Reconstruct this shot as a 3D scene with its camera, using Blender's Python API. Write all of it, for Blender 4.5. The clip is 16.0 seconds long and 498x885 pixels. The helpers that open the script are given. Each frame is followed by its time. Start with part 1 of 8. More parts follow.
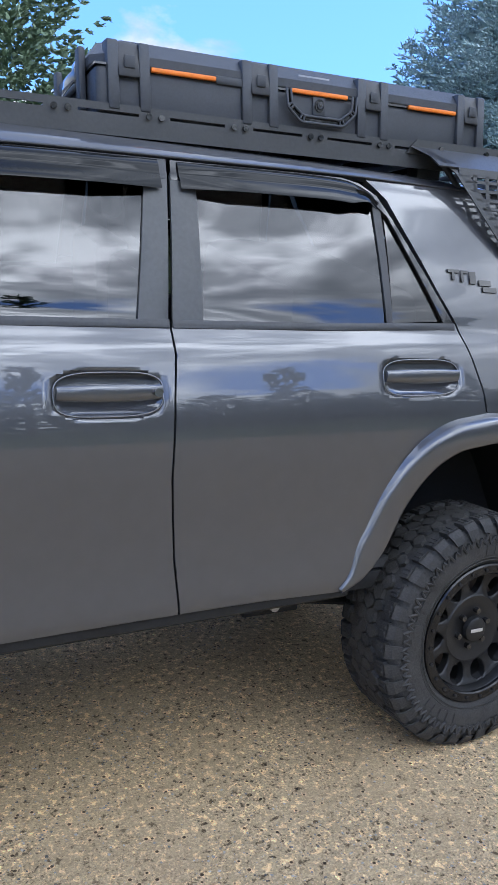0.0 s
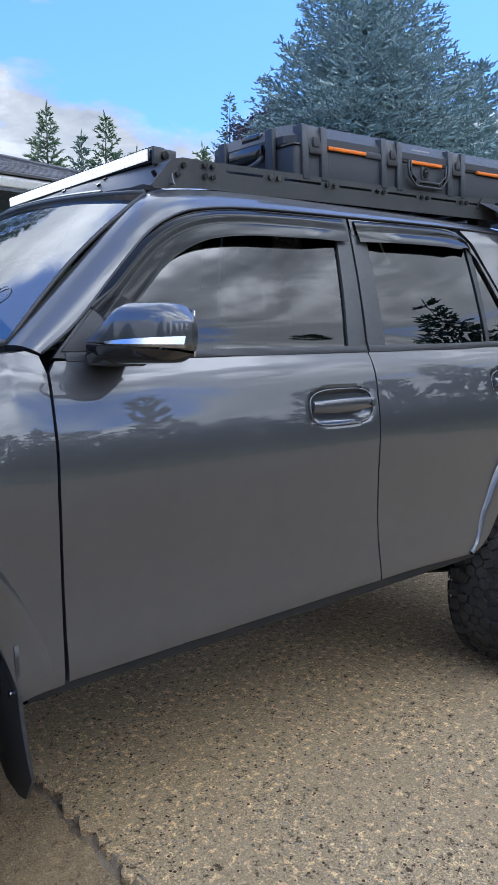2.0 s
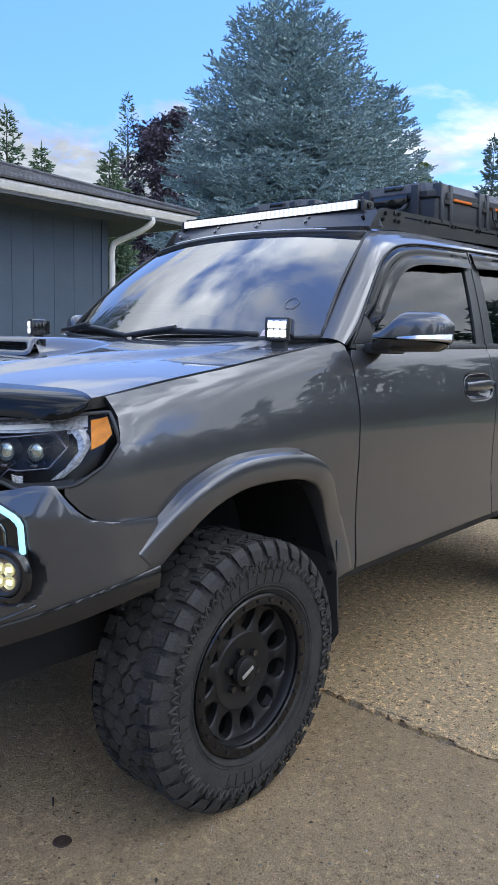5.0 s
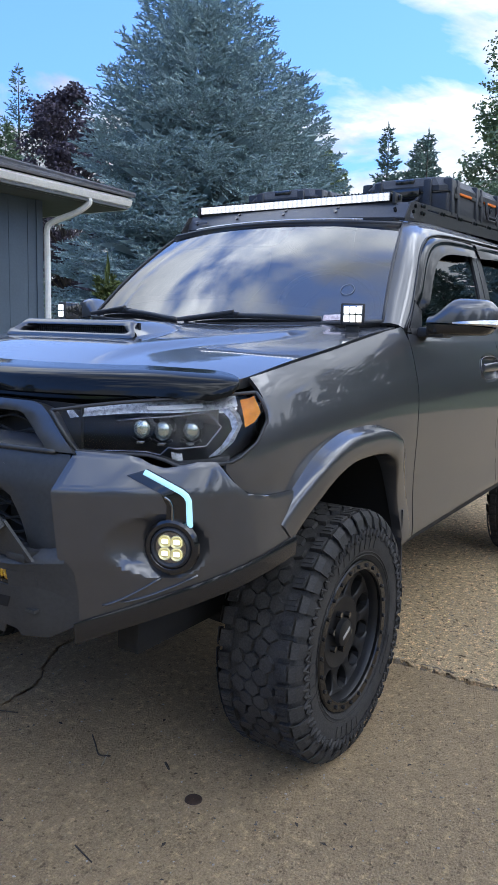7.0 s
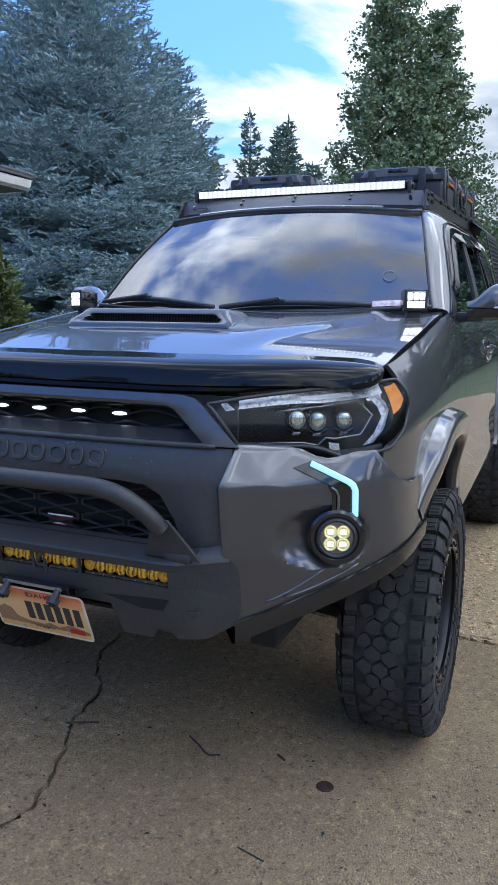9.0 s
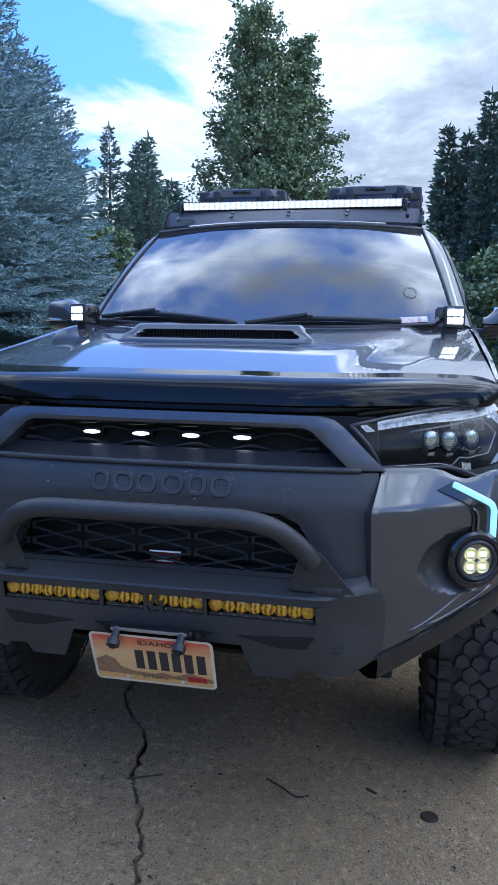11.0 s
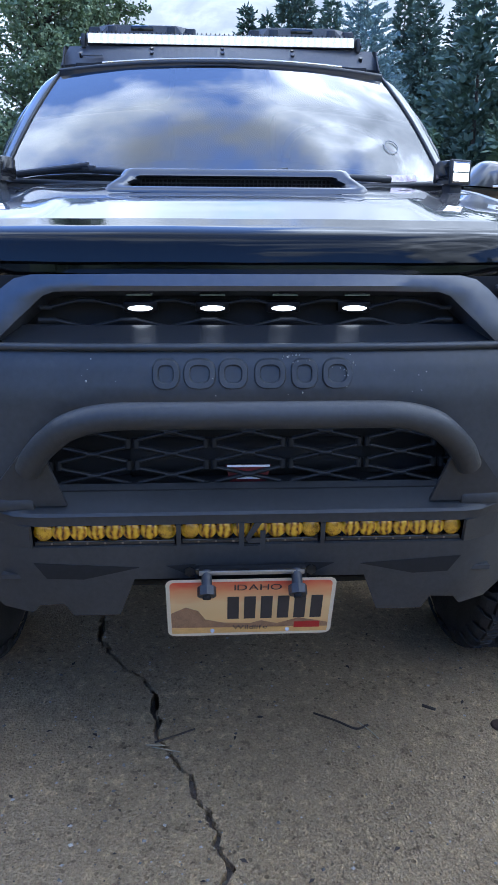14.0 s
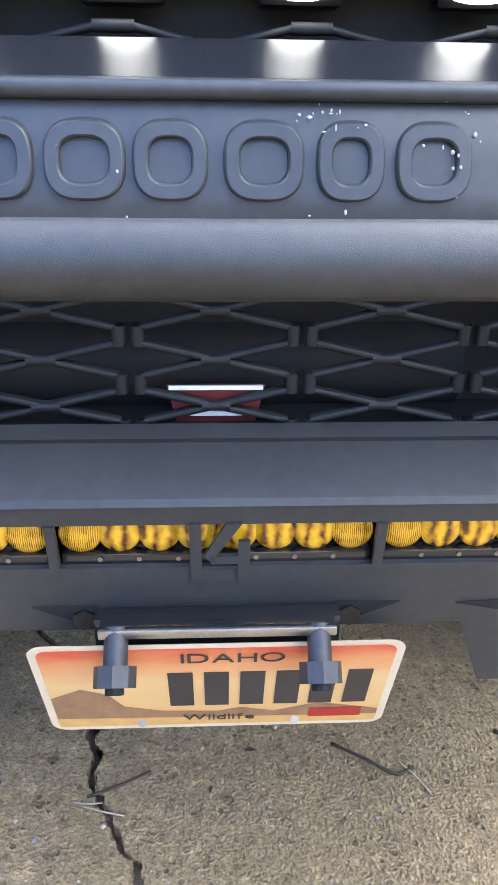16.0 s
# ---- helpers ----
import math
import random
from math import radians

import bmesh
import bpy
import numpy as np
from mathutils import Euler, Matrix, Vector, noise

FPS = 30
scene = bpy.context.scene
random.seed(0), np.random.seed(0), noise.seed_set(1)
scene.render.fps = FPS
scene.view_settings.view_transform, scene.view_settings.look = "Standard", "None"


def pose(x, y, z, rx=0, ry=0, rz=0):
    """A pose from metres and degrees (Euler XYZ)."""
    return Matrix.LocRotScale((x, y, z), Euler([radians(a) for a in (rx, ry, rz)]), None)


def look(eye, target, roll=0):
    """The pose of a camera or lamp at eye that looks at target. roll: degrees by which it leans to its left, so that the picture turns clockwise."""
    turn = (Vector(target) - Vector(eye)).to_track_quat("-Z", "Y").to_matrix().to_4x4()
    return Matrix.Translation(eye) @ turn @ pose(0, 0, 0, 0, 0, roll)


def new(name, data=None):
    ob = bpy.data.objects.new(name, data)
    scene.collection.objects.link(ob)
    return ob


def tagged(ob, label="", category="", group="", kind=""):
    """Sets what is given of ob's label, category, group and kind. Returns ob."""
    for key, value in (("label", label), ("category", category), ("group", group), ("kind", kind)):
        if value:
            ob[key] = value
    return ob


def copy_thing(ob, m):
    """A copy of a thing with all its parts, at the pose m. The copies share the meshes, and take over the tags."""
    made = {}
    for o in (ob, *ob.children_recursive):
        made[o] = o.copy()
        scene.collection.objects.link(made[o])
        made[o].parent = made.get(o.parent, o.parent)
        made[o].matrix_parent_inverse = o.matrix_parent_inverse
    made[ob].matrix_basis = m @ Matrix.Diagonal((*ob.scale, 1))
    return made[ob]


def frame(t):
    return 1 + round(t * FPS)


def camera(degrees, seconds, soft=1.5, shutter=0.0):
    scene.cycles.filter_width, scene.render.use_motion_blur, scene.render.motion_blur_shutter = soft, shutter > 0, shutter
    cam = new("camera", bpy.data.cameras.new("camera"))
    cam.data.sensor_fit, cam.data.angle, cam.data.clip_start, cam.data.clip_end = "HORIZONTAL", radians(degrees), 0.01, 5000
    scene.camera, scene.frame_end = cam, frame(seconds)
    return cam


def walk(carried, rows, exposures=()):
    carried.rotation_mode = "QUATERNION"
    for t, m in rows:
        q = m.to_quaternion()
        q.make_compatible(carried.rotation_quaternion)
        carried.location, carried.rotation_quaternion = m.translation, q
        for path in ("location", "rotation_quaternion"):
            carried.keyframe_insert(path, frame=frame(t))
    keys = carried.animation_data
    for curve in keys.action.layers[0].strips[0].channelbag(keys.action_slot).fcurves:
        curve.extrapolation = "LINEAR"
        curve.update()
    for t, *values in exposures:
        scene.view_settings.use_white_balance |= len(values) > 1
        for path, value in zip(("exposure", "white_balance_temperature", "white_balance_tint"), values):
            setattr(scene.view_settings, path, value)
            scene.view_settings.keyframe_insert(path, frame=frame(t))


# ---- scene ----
cam = camera(37.1, 16.0)
PATH = [
    (0, (1.069, -2.661, 1.415), (1.979, -0.911, 1.083), 2.6),
    (0.5, (0.765, -2.606, 1.417), (1.786, -0.915, 1.104), 2.0),
    (1, (0.505, -2.585, 1.41), (1.628, -0.956, 1.113), 1.2),
    (1.5, (0.19, -2.534, 1.408), (1.402, -0.967, 1.13), 0.7),
    (2, (-0.104, -2.473, 1.413), (1.163, -0.949, 1.141), 0.4),
    (2.5, (-0.355, -2.478, 1.394), (0.938, -0.975, 1.129), 0.3),
    (3, (-0.587, -2.466, 1.405), (0.735, -0.985, 1.16), 0.3),
    (3.5, (-0.869, -2.358, 1.378), (0.503, -0.92, 1.158), 0.4),
    (4, (-1.11, -2.337, 1.386), (0.296, -0.934, 1.149), 0.9),
    (4.2, (-1.206, -2.337, 1.372), (0.215, -0.95, 1.131), 1.0),
    (6.3, (-1.862, -2.121, 1.375), (-0.268, -0.95, 1.077), 1.7),
    (6.5, (-1.897, -2.087, 1.375), (-0.288, -0.936, 1.077), 1.6),
    (7, (-2.03, -1.88, 1.358), (-0.375, -0.797, 1.059), 1.6),
    (7.5, (-2.132, -1.724, 1.359), (-0.438, -0.708, 1.049), 1.6),
    (8, (-2.159, -1.57, 1.345), (-0.426, -0.62, 1.033), 1.6),
    (8.5, (-2.224, -1.417, 1.359), (-0.445, -0.56, 1.04), 1.3),
    (9, (-2.361, -1.224, 1.351), (-0.539, -0.466, 1.021), 0.8),
    (9.5, (-2.461, -1.032, 1.347), (-0.608, -0.355, 1.017), 0.9),
    (10, (-2.427, -0.86, 1.336), (-0.543, -0.263, 1.029), 0.9),
    (10.2, (-2.415, -0.804, 1.34), (-0.518, -0.246, 1.039), 0.9),
    (12.3, (-2.501, -0.178, 1.347), (-0.524, -0.05, 1.072), 0.2),
    (12.5, (-2.49, -0.134, 1.343), (-0.51, -0.051, 1.067), -0.0),
    (13, (-2.455, 0.034, 1.327), (-0.48, 0.002, 1.012), -0.6),
    (13.5, (-2.327, 0.105, 1.293), (-0.373, 0.015, 0.875), -0.3),
    (14, (-2.068, 0.077, 1.231), (-0.145, -0.037, 0.692), 0.3),
    (14.5, (-1.801, 0.055, 1.176), (0.092, -0.098, 0.55), 0.5),
    (15, (-1.561, 0.056, 1.126), (0.3, -0.107, 0.413), 0.9),
    (15.5, (-1.409, 0.03, 1.061), (0.429, -0.098, 0.285), 0.8),
    (16, (-1.342, 0.001, 1.034), (0.478, -0.09, 0.207), 0.7),
]
walk(cam, [(t, look(eye, target, roll)) for t, eye, target, roll in PATH], [(0.0, 3.88, 5750, 10), (2.0, 3.65, 5750, 10), (4.0, 3.6, 6000, 10), (8.0, 3.5, 5900, 10), (10.0, 3.58, 5500, 10), (12.5, 3.42, 5000, 10), (14.0, 3.8, 5300, 10), (14.5, 4.35, 5650, 10), (15.0, 4.9, 5900, 10), (16.0, 5.4, 6450, 10)])

# ---- sky, sun and exposure ----
world = bpy.data.worlds.new("sky")
scene.world = world
world.use_nodes = True
SUN_EL, SUN_AZ = radians(37), radians(-20)


def sky_nodes():
    nt = world.node_tree
    nd, lk = nt.nodes, nt.links
    bg = nd["Background"]

    def put(src, sock):
        if hasattr(src, "links"):
            lk.new(src, sock)
        else:
            sock.default_value = src

    def calc(op, a, b):
        n = nd.new("ShaderNodeMath"); n.operation = op
        put(a, n.inputs[0]); put(b, n.inputs[1])
        return n.outputs[0]

    def rng(v, a, b, c, d):
        n = nd.new("ShaderNodeMapRange"); n.interpolation_type = "SMOOTHSTEP"
        for k, x in (("From Min", a), ("From Max", b), ("To Min", c), ("To Max", d)):
            n.inputs[k].default_value = x
        lk.new(v, n.inputs["Value"])
        return n.outputs[0]

    def vec(op, a, b):
        n = nd.new("ShaderNodeVectorMath"); n.operation = op
        put(a, n.inputs[0]); put(b, n.inputs[1])
        return n.outputs["Value"] if op == "DOT_PRODUCT" else n.outputs[0]

    def fractal(v, scale, detail, rough, warp=0.0):
        n = nd.new("ShaderNodeTexNoise")
        for k, x in (("Scale", scale), ("Detail", detail), ("Roughness", rough), ("Distortion", warp)):
            n.inputs[k].default_value = x
        lk.new(v, n.inputs["Vector"])
        return n.outputs["Fac"]

    def ramp(v, stops):
        n = nd.new("ShaderNodeValToRGB")
        e = n.color_ramp.elements
        e[0].position, e[0].color = stops[0]
        e[1].position, e[1].color = stops[-1]
        for pos, c in stops[1:-1]:
            e.new(pos).color = c
        lk.new(v, n.inputs[0])
        return n.outputs[0]
    sky = nd.new("ShaderNodeTexSky")
    sky.sky_type, sky.sun_disc = "NISHITA", False
    sky.sun_elevation, sky.sun_rotation = SUN_EL, radians(90) - SUN_AZ
    sky.air_density, sky.dust_density, sky.ozone_density = 1.0, 0.2, 1.5
    co = nd.new("ShaderNodeTexCoord").outputs["Generated"]
    sep = nd.new("ShaderNodeSeparateXYZ")
    lk.new(co, sep.inputs[0])
    z = sep.outputs[2]
    # clouds lie on a flat layer: direction divided by its height
    h = calc("ADD", calc("MAXIMUM", z, 0.0), 0.12)
    cmb = nd.new("ShaderNodeCombineXYZ")
    for i in range(3):
        lk.new(h, cmb.inputs[i])
    layer = vec("DIVIDE", co, cmb.outputs[0])
    big = fractal(layer, 1.05, 12.0, 0.56, 0.3)
    # closed cover ahead of the car's tail and over the road, broken overhead, cumulus banks low down
    tail = rng(vec("DOT_PRODUCT", co, (0.90, -0.42, 0.0)), 0.66, 0.93, 0.0, 0.17)
    road = calc("MULTIPLY", rng(vec("DOT_PRODUCT", co, (0.1, -1.0, 0.0)), 0.05, 0.6, 0.0, 0.17), rng(z, 0.30, 0.52, 0.0, 1.0))
    crown = rng(z, 0.40, 0.60, 0.0, 0.09)
    bank = rng(z, 0.14, 0.37, 0.31, 0.0)
    dense = calc("ADD", calc("ADD", big, calc("MAXIMUM", tail, road)), calc("MAXIMUM", crown, bank))
    cover = ramp(dense, [(0.575, (0, 0, 0, 1)), (0.655, (1, 1, 1, 1))])
    light = calc("ADD", calc("MULTIPLY", fractal(layer, 2.3, 12.0, 0.60, 0.5), 0.75), calc("MULTIPLY", fractal(layer, 9.0, 8.0, 0.60), 0.25))
    fair = ramp(light, [(0.36, (0.72, 0.77, 0.86, 1)), (0.50, (1.00, 1.04, 1.09, 1)), (0.60, (1.36, 1.38, 1.42, 1))])
    heavy = ramp(light, [(0.40, (0.32, 0.35, 0.40, 1)), (0.50, (0.80, 0.83, 0.89, 1)), (0.59, (2.2, 2.22, 2.26, 1))])
    pick = nd.new("ShaderNodeMix"); pick.data_type = "RGBA"
    lk.new(calc("MULTIPLY", road, 5.5), pick.inputs[0]); lk.new(fair, pick.inputs[6]); lk.new(heavy, pick.inputs[7])
    veil = nd.new("ShaderNodeMix"); veil.data_type = "RGBA"
    veil.inputs[7].default_value = (0.30, 0.325, 0.36, 1)
    lk.new(rng(z, 0.925, 0.972, 0.0, 0.9), veil.inputs[0]); lk.new(pick.outputs[2], veil.inputs[6])
    tone = veil.outputs[2]
    # clouds are brighter overhead and towards the veiled sun
    rise = nd.new("ShaderNodeMapRange")
    rise.inputs["To Min"].default_value, rise.inputs["To Max"].default_value = 0.50, 2.15
    lk.new(vec("DOT_PRODUCT", co, (0.22, -0.52, 0.80)), rise.inputs["Value"])
    lit = nd.new("ShaderNodeVectorMath"); lit.operation = "SCALE"
    lk.new(tone, lit.inputs[0]); thin = calc("MULTIPLY", calc("SUBTRACT", 1.0, calc("MULTIPLY", road, 5.5)), calc("MULTIPLY", rng(z, 0.36, 0.62, 0.0, 0.75), rng(z, 0.76, 0.94, 1.0, -0.40)))
    under = calc("SUBTRACT", 1.0, calc("MULTIPLY", calc("MULTIPLY", road, 1.3), rng(z, 0.50, 0.75, 0.0, 1.0)))
    lk.new(calc("MULTIPLY", calc("MULTIPLY", calc("MULTIPLY", rise.outputs[0], calc("ADD", thin, 1.0)), rng(tail, 0.0, 0.17, 1.0, 0.44)), under), lit.inputs["Scale"])
    blue = nd.new("ShaderNodeMix"); blue.data_type = "RGBA"; blue.blend_type = "MULTIPLY"
    blue.inputs[0].default_value = 1.0
    blue.inputs[7].default_value = (0.170, 0.290, 0.562, 1)
    soft_sky = nd.new("ShaderNodeGamma"); soft_sky.inputs[1].default_value = 0.5
    lk.new(sky.outputs[0], soft_sky.inputs[0]); lk.new(soft_sky.outputs[0], blue.inputs[6])
    mix = nd.new("ShaderNodeMix"); mix.data_type = "RGBA"
    lk.new(cover, mix.inputs[0]); lk.new(blue.outputs[2], mix.inputs[6]); lk.new(lit.outputs[0], mix.inputs[7])
    lk.new(mix.outputs[2], bg.inputs[0])
    bg.inputs[1].default_value = 0.11


sky_nodes()
sun = new("sun", bpy.data.lights.new("sun", "SUN"))
sun.data.energy, sun.data.angle, sun.data.color = 0.065, radians(178), (1.0, 0.97, 0.93)
sun.matrix_world = look((math.cos(SUN_EL) * math.cos(SUN_AZ) * 20, math.cos(SUN_EL) * math.sin(SUN_AZ) * 20, math.sin(SUN_EL) * 20), (0, 0, 0))


# ---- materials ----
def mat(name, col, rough=0.5, metal=0.0, var=0.15, scale=8.0, bump=0.0, bscale=200.0, coat=0.0, spec=0.5, emit=None, power=0.0, trans=0.0, ior=1.5, rvar=0.1, col2=None):
    m = bpy.data.materials.new(name)
    m.use_nodes = True
    nt = m.node_tree
    nd, lk = nt.nodes, nt.links
    p = nd["Principled BSDF"]
    p.inputs["Roughness"].default_value, p.inputs["Metallic"].default_value = rough, metal
    p.inputs["Specular IOR Level"].default_value, p.inputs["Coat Weight"].default_value = spec, coat
    p.inputs["Coat Roughness"].default_value = 0.02
    p.inputs["IOR"].default_value, p.inputs["Transmission Weight"].default_value = ior, trans
    co = nd.new("ShaderNodeTexCoord")
    if var > 0:
        n1 = nd.new("ShaderNodeTexNoise"); n1.inputs["Scale"].default_value, n1.inputs["Detail"].default_value = scale, 6.0
        n2 = nd.new("ShaderNodeTexNoise"); n2.inputs["Scale"].default_value, n2.inputs["Detail"].default_value = scale * 14, 3.0
        lk.new(co.outputs["Object"], n1.inputs["Vector"]); lk.new(co.outputs["Object"], n2.inputs["Vector"])
        ad = nd.new("ShaderNodeMath"); ad.operation = "ADD"
        lk.new(n1.outputs["Fac"], ad.inputs[0]); lk.new(n2.outputs["Fac"], ad.inputs[1])
        rp = nd.new("ShaderNodeValToRGB")
        rp.color_ramp.elements[0].position, rp.color_ramp.elements[1].position = 0.35, 0.65
        c2 = col2 or col
        rp.color_ramp.elements[0].color = tuple(c * (1 - var) for c in col) + (1,)
        rp.color_ramp.elements[1].color = tuple(min(1, c * (1 + var)) for c in c2) + (1,)
        hf = nd.new("ShaderNodeMath"); hf.operation = "MULTIPLY"; hf.inputs[1].default_value = 0.5
        lk.new(ad.outputs[0], hf.inputs[0]); lk.new(hf.outputs[0], rp.inputs[0])
        lk.new(rp.outputs[0], p.inputs["Base Color"])
        mr = nd.new("ShaderNodeMapRange")
        mr.inputs["To Min"].default_value, mr.inputs["To Max"].default_value = max(0, rough - rvar), min(1, rough + rvar)
        lk.new(hf.outputs[0], mr.inputs["Value"]); lk.new(mr.outputs[0], p.inputs["Roughness"])
    else:
        p.inputs["Base Color"].default_value = tuple(col) + (1,)
    if bump > 0:
        nb = nd.new("ShaderNodeTexNoise"); nb.inputs["Scale"].default_value, nb.inputs["Detail"].default_value = bscale, 3.0
        lk.new(co.outputs["Object"], nb.inputs["Vector"])
        b = nd.new("ShaderNodeBump"); b.inputs["Strength"].default_value, b.inputs["Distance"].default_value = bump, 0.002
        lk.new(nb.outputs["Fac"], b.inputs["Height"]); lk.new(b.outputs[0], p.inputs["Normal"])
    if emit:
        p.inputs["Emission Color"].default_value, p.inputs["Emission Strength"].default_value = tuple(emit) + (1,), power
    return m


PAINT = mat("metallic_grey_paint", (0.070, 0.072, 0.079), 0.42, 0.55, 0.05, 1.5, 0.03, 2200, coat=1.0, rvar=0.03)
PAINT.node_tree.nodes["Principled BSDF"].inputs["Coat IOR"].default_value = 1.72
PAINT.node_tree.nodes["Principled BSDF"].inputs["Coat Roughness"].default_value = 0.0
GLOSSBLACK = mat("gloss_black_plastic", (0.012, 0.012, 0.013), 0.12, 0, 0.2, 6, coat=0.6)
SATIN = mat("satin_black_plastic", (0.032, 0.033, 0.036), 0.46, 0, 0.25, 9, 0.15, 900)
FASCIA = mat("matte_charcoal_plastic", (0.049, 0.051, 0.052), 0.38, 0, 0.18, 6, 0.10, 1400)
MESH = mat("dull_black_mesh", (0.017, 0.018, 0.019), 0.5, 0, 0.25, 9, 0.1, 900, spec=0.3)
POWDER = mat("black_powder_coat", (0.043, 0.044, 0.0445), 0.44, 0.1, 0.2, 7, 0.22, 1500)
CASEMAT = mat("ribbed_black_polymer", (0.036, 0.040, 0.048), 0.5, 0, 0.2, 9, 0.4, 700)
FAIRING = mat("satin_dark_grey_sheet", (0.095, 0.097, 0.104), 0.38, 0, 0.15, 8, 0.15, 900, spec=0.8)
RUBBER = mat("tyre_rubber", (0.025, 0.0243, 0.0235), 0.78, 0, 0.3, 14, 0.45, 260, spec=0.35, col2=(0.044, 0.042, 0.040))
RIMMAT = mat("matte_black_alloy", (0.026, 0.026, 0.027), 0.42, 0.5, 0.2, 12, 0.1, 900)
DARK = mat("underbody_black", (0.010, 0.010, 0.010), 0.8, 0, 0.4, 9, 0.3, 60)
STEEL = mat("bare_steel", (0.45, 0.45, 0.46), 0.35, 1.0, 0.15, 20)
CHROME = mat("dark_chrome", (0.30, 0.30, 0.32), 0.12, 1.0, 0.1, 12)
ORANGE = mat("orange_polymer", (0.80, 0.20, 0.015), 0.45, 0, 0.1, 20)
AMBERMARK = mat("amber_marker_lens", (0.95, 0.27, 0.006), 0.35, 0, 0.35, 60, spec=0.2)
LED = mat("white_led", (0.25, 0.25, 0.25), 0.3, 0, 0, emit=(1.0, 0.98, 0.93), power=0.16)
LEDHOT = mat("white_led_bar", (0.25, 0.25, 0.25), 0.3, 0, 0, emit=(1.0, 0.99, 0.95), power=0.30)
LEDPANEL = mat("lit_reflector_panel", (0.4, 0.4, 0.4), 0.3, 0, 0.5, 70, emit=(1.0, 0.99, 0.95), power=0.056)
LEDPOD = mat("white_pod_led", (0.25, 0.25, 0.25), 0.3, 0, 0, emit=(1.0, 0.99, 0.95), power=0.20)
LEDBLUE = mat("cool_white_light_guide", (0.2, 0.25, 0.27), 0.3, 0, 0, emit=(0.42, 0.80, 1.0), power=0.095)
LEDWARM = mat("warm_fog_led", (0.25, 0.24, 0.18), 0.3, 0, 0, emit=(1.0, 0.96, 0.72), power=0.14)
FOGCUP = mat("pale_yellow_reflector", (0.55, 0.50, 0.26), 0.22, 0.6, 0.3, 90, emit=(1.0, 0.90, 0.45), power=0.022)
REFLECT = mat("headlight_reflector", (0.55, 0.56, 0.58), 0.25, 1.0, 0.1, 30)
LENSGLASS = mat("projector_lens", (0.50, 0.54, 0.47), 0.10, 0.9, 0.4, 40, coat=1.0)
LAMPBLACK = mat("lamp_housing_black", (0.005, 0.005, 0.006), 0.30, 0, 0.3, 20, spec=0.12)
BEAD = mat("gloss_black_alloy", (0.014, 0.014, 0.015), 0.16, 0.4, 0.2, 12)
STRIP = mat("frosted_light_strip", (0.42, 0.43, 0.45), 0.28, 0.35, 0.35, 90)
SURROUND = mat("satin_metallic_grey", (0.115, 0.118, 0.126), 0.30, 0.75, 0.08, 4, 0.05, 1800, rvar=0.04)
LEDGE = mat("semi_gloss_ledge", (0.020, 0.022, 0.025), 0.20, 0, 0.1, 6, spec=0.9, rvar=0.03)
RED = mat("red_enamel", (0.42, 0.02, 0.02), 0.35, 0, 0.2, 30)
WHITE = mat("white_enamel", (0.8, 0.8, 0.78), 0.4, 0, 0.06, 30)
INTERIOR = mat("charcoal_interior", (0.03, 0.03, 0.032), 0.8, 0, 0.3, 12, 0.3, 300)
MIRRORGLASS = mat("mirror_glass", (0.85, 0.86, 0.88), 0.02, 1.0, 0)


def glass(name, tint, ior, rough=0.0):
    m = mat(name, tint, rough, 0, 0, trans=1.0, ior=ior)
    return m


TINT = glass("dark_tinted_glass", (0.012, 0.013, 0.015), 1.78)
WINDSHIELD = glass("windscreen_glass", (0.20, 0.22, 0.24), 2.7)
CLEAR = glass("clear_polycarbonate", (0.95, 0.96, 0.97), 1.28)
SMOKE = mat("smoked_acrylic", (0.008, 0.009, 0.010), 0.05, 0, 0.1, 5, spec=0.25, rvar=0.02)


# ---- shape helpers ----
def part(name, bm, material, parent=None, label="", smooth=True, angle=35):
    me = bpy.data.meshes.new(name)
    if angle:
        for e in bm.edges:
            if len(e.link_faces) == 2 and e.calc_face_angle(0) > radians(angle):
                e.smooth = False
    for f in bm.faces:
        f.smooth = smooth
    bm.to_mesh(me)
    bm.free()
    me.materials.append(material)
    ob = new(name, me)
    if parent is not None:
        ob.parent = parent
    if label:
        ob["label"] = label
    return ob


def thing(name, label, category, group="", at=(0, 0, 0)):
    ob = new(name)
    ob.empty_display_size = 0.1
    ob.location = at
    return tagged(ob, label, category, group)


def catmull(pts, n=5, closed=False):
    out = []
    m = len(pts)
    P = [Vector(p) for p in pts]
    for i in range(m if closed else m - 1):
        a, b = P[i], P[(i + 1) % m]
        p0 = P[i - 1] if (i > 0 or closed) else a * 2 - b
        p3 = P[(i + 2) % m] if (i + 2 < m or closed) else b * 2 - a
        for k in range(n):
            t = k / n
            out.append(0.5 * ((2 * a) + (b - p0) * t + (2 * p0 - 5 * a + 4 * b - p3) * t * t + (3 * a - 3 * b + p3 - p0) * t ** 3))
    if not closed:
        out.append(P[-1])
    return [tuple(p) for p in out]


def box(x0, x1, y0, y1, z0, z1, bev=0.0, bm=None, seg=2):
    own = bmesh.new()
    bmesh.ops.create_cube(own, size=1)
    for v in own.verts:
        v.co = Vector(((x0 + x1) / 2 + v.co.x * (x1 - x0), (y0 + y1) / 2 + v.co.y * (y1 - y0), (z0 + z1) / 2 + v.co.z * (z1 - z0)))
    if bev:
        bmesh.ops.bevel(own, geom=own.edges[:], offset=bev, segments=seg, affect="EDGES", profile=0.5)
    return own if bm is None else join(bm, own)


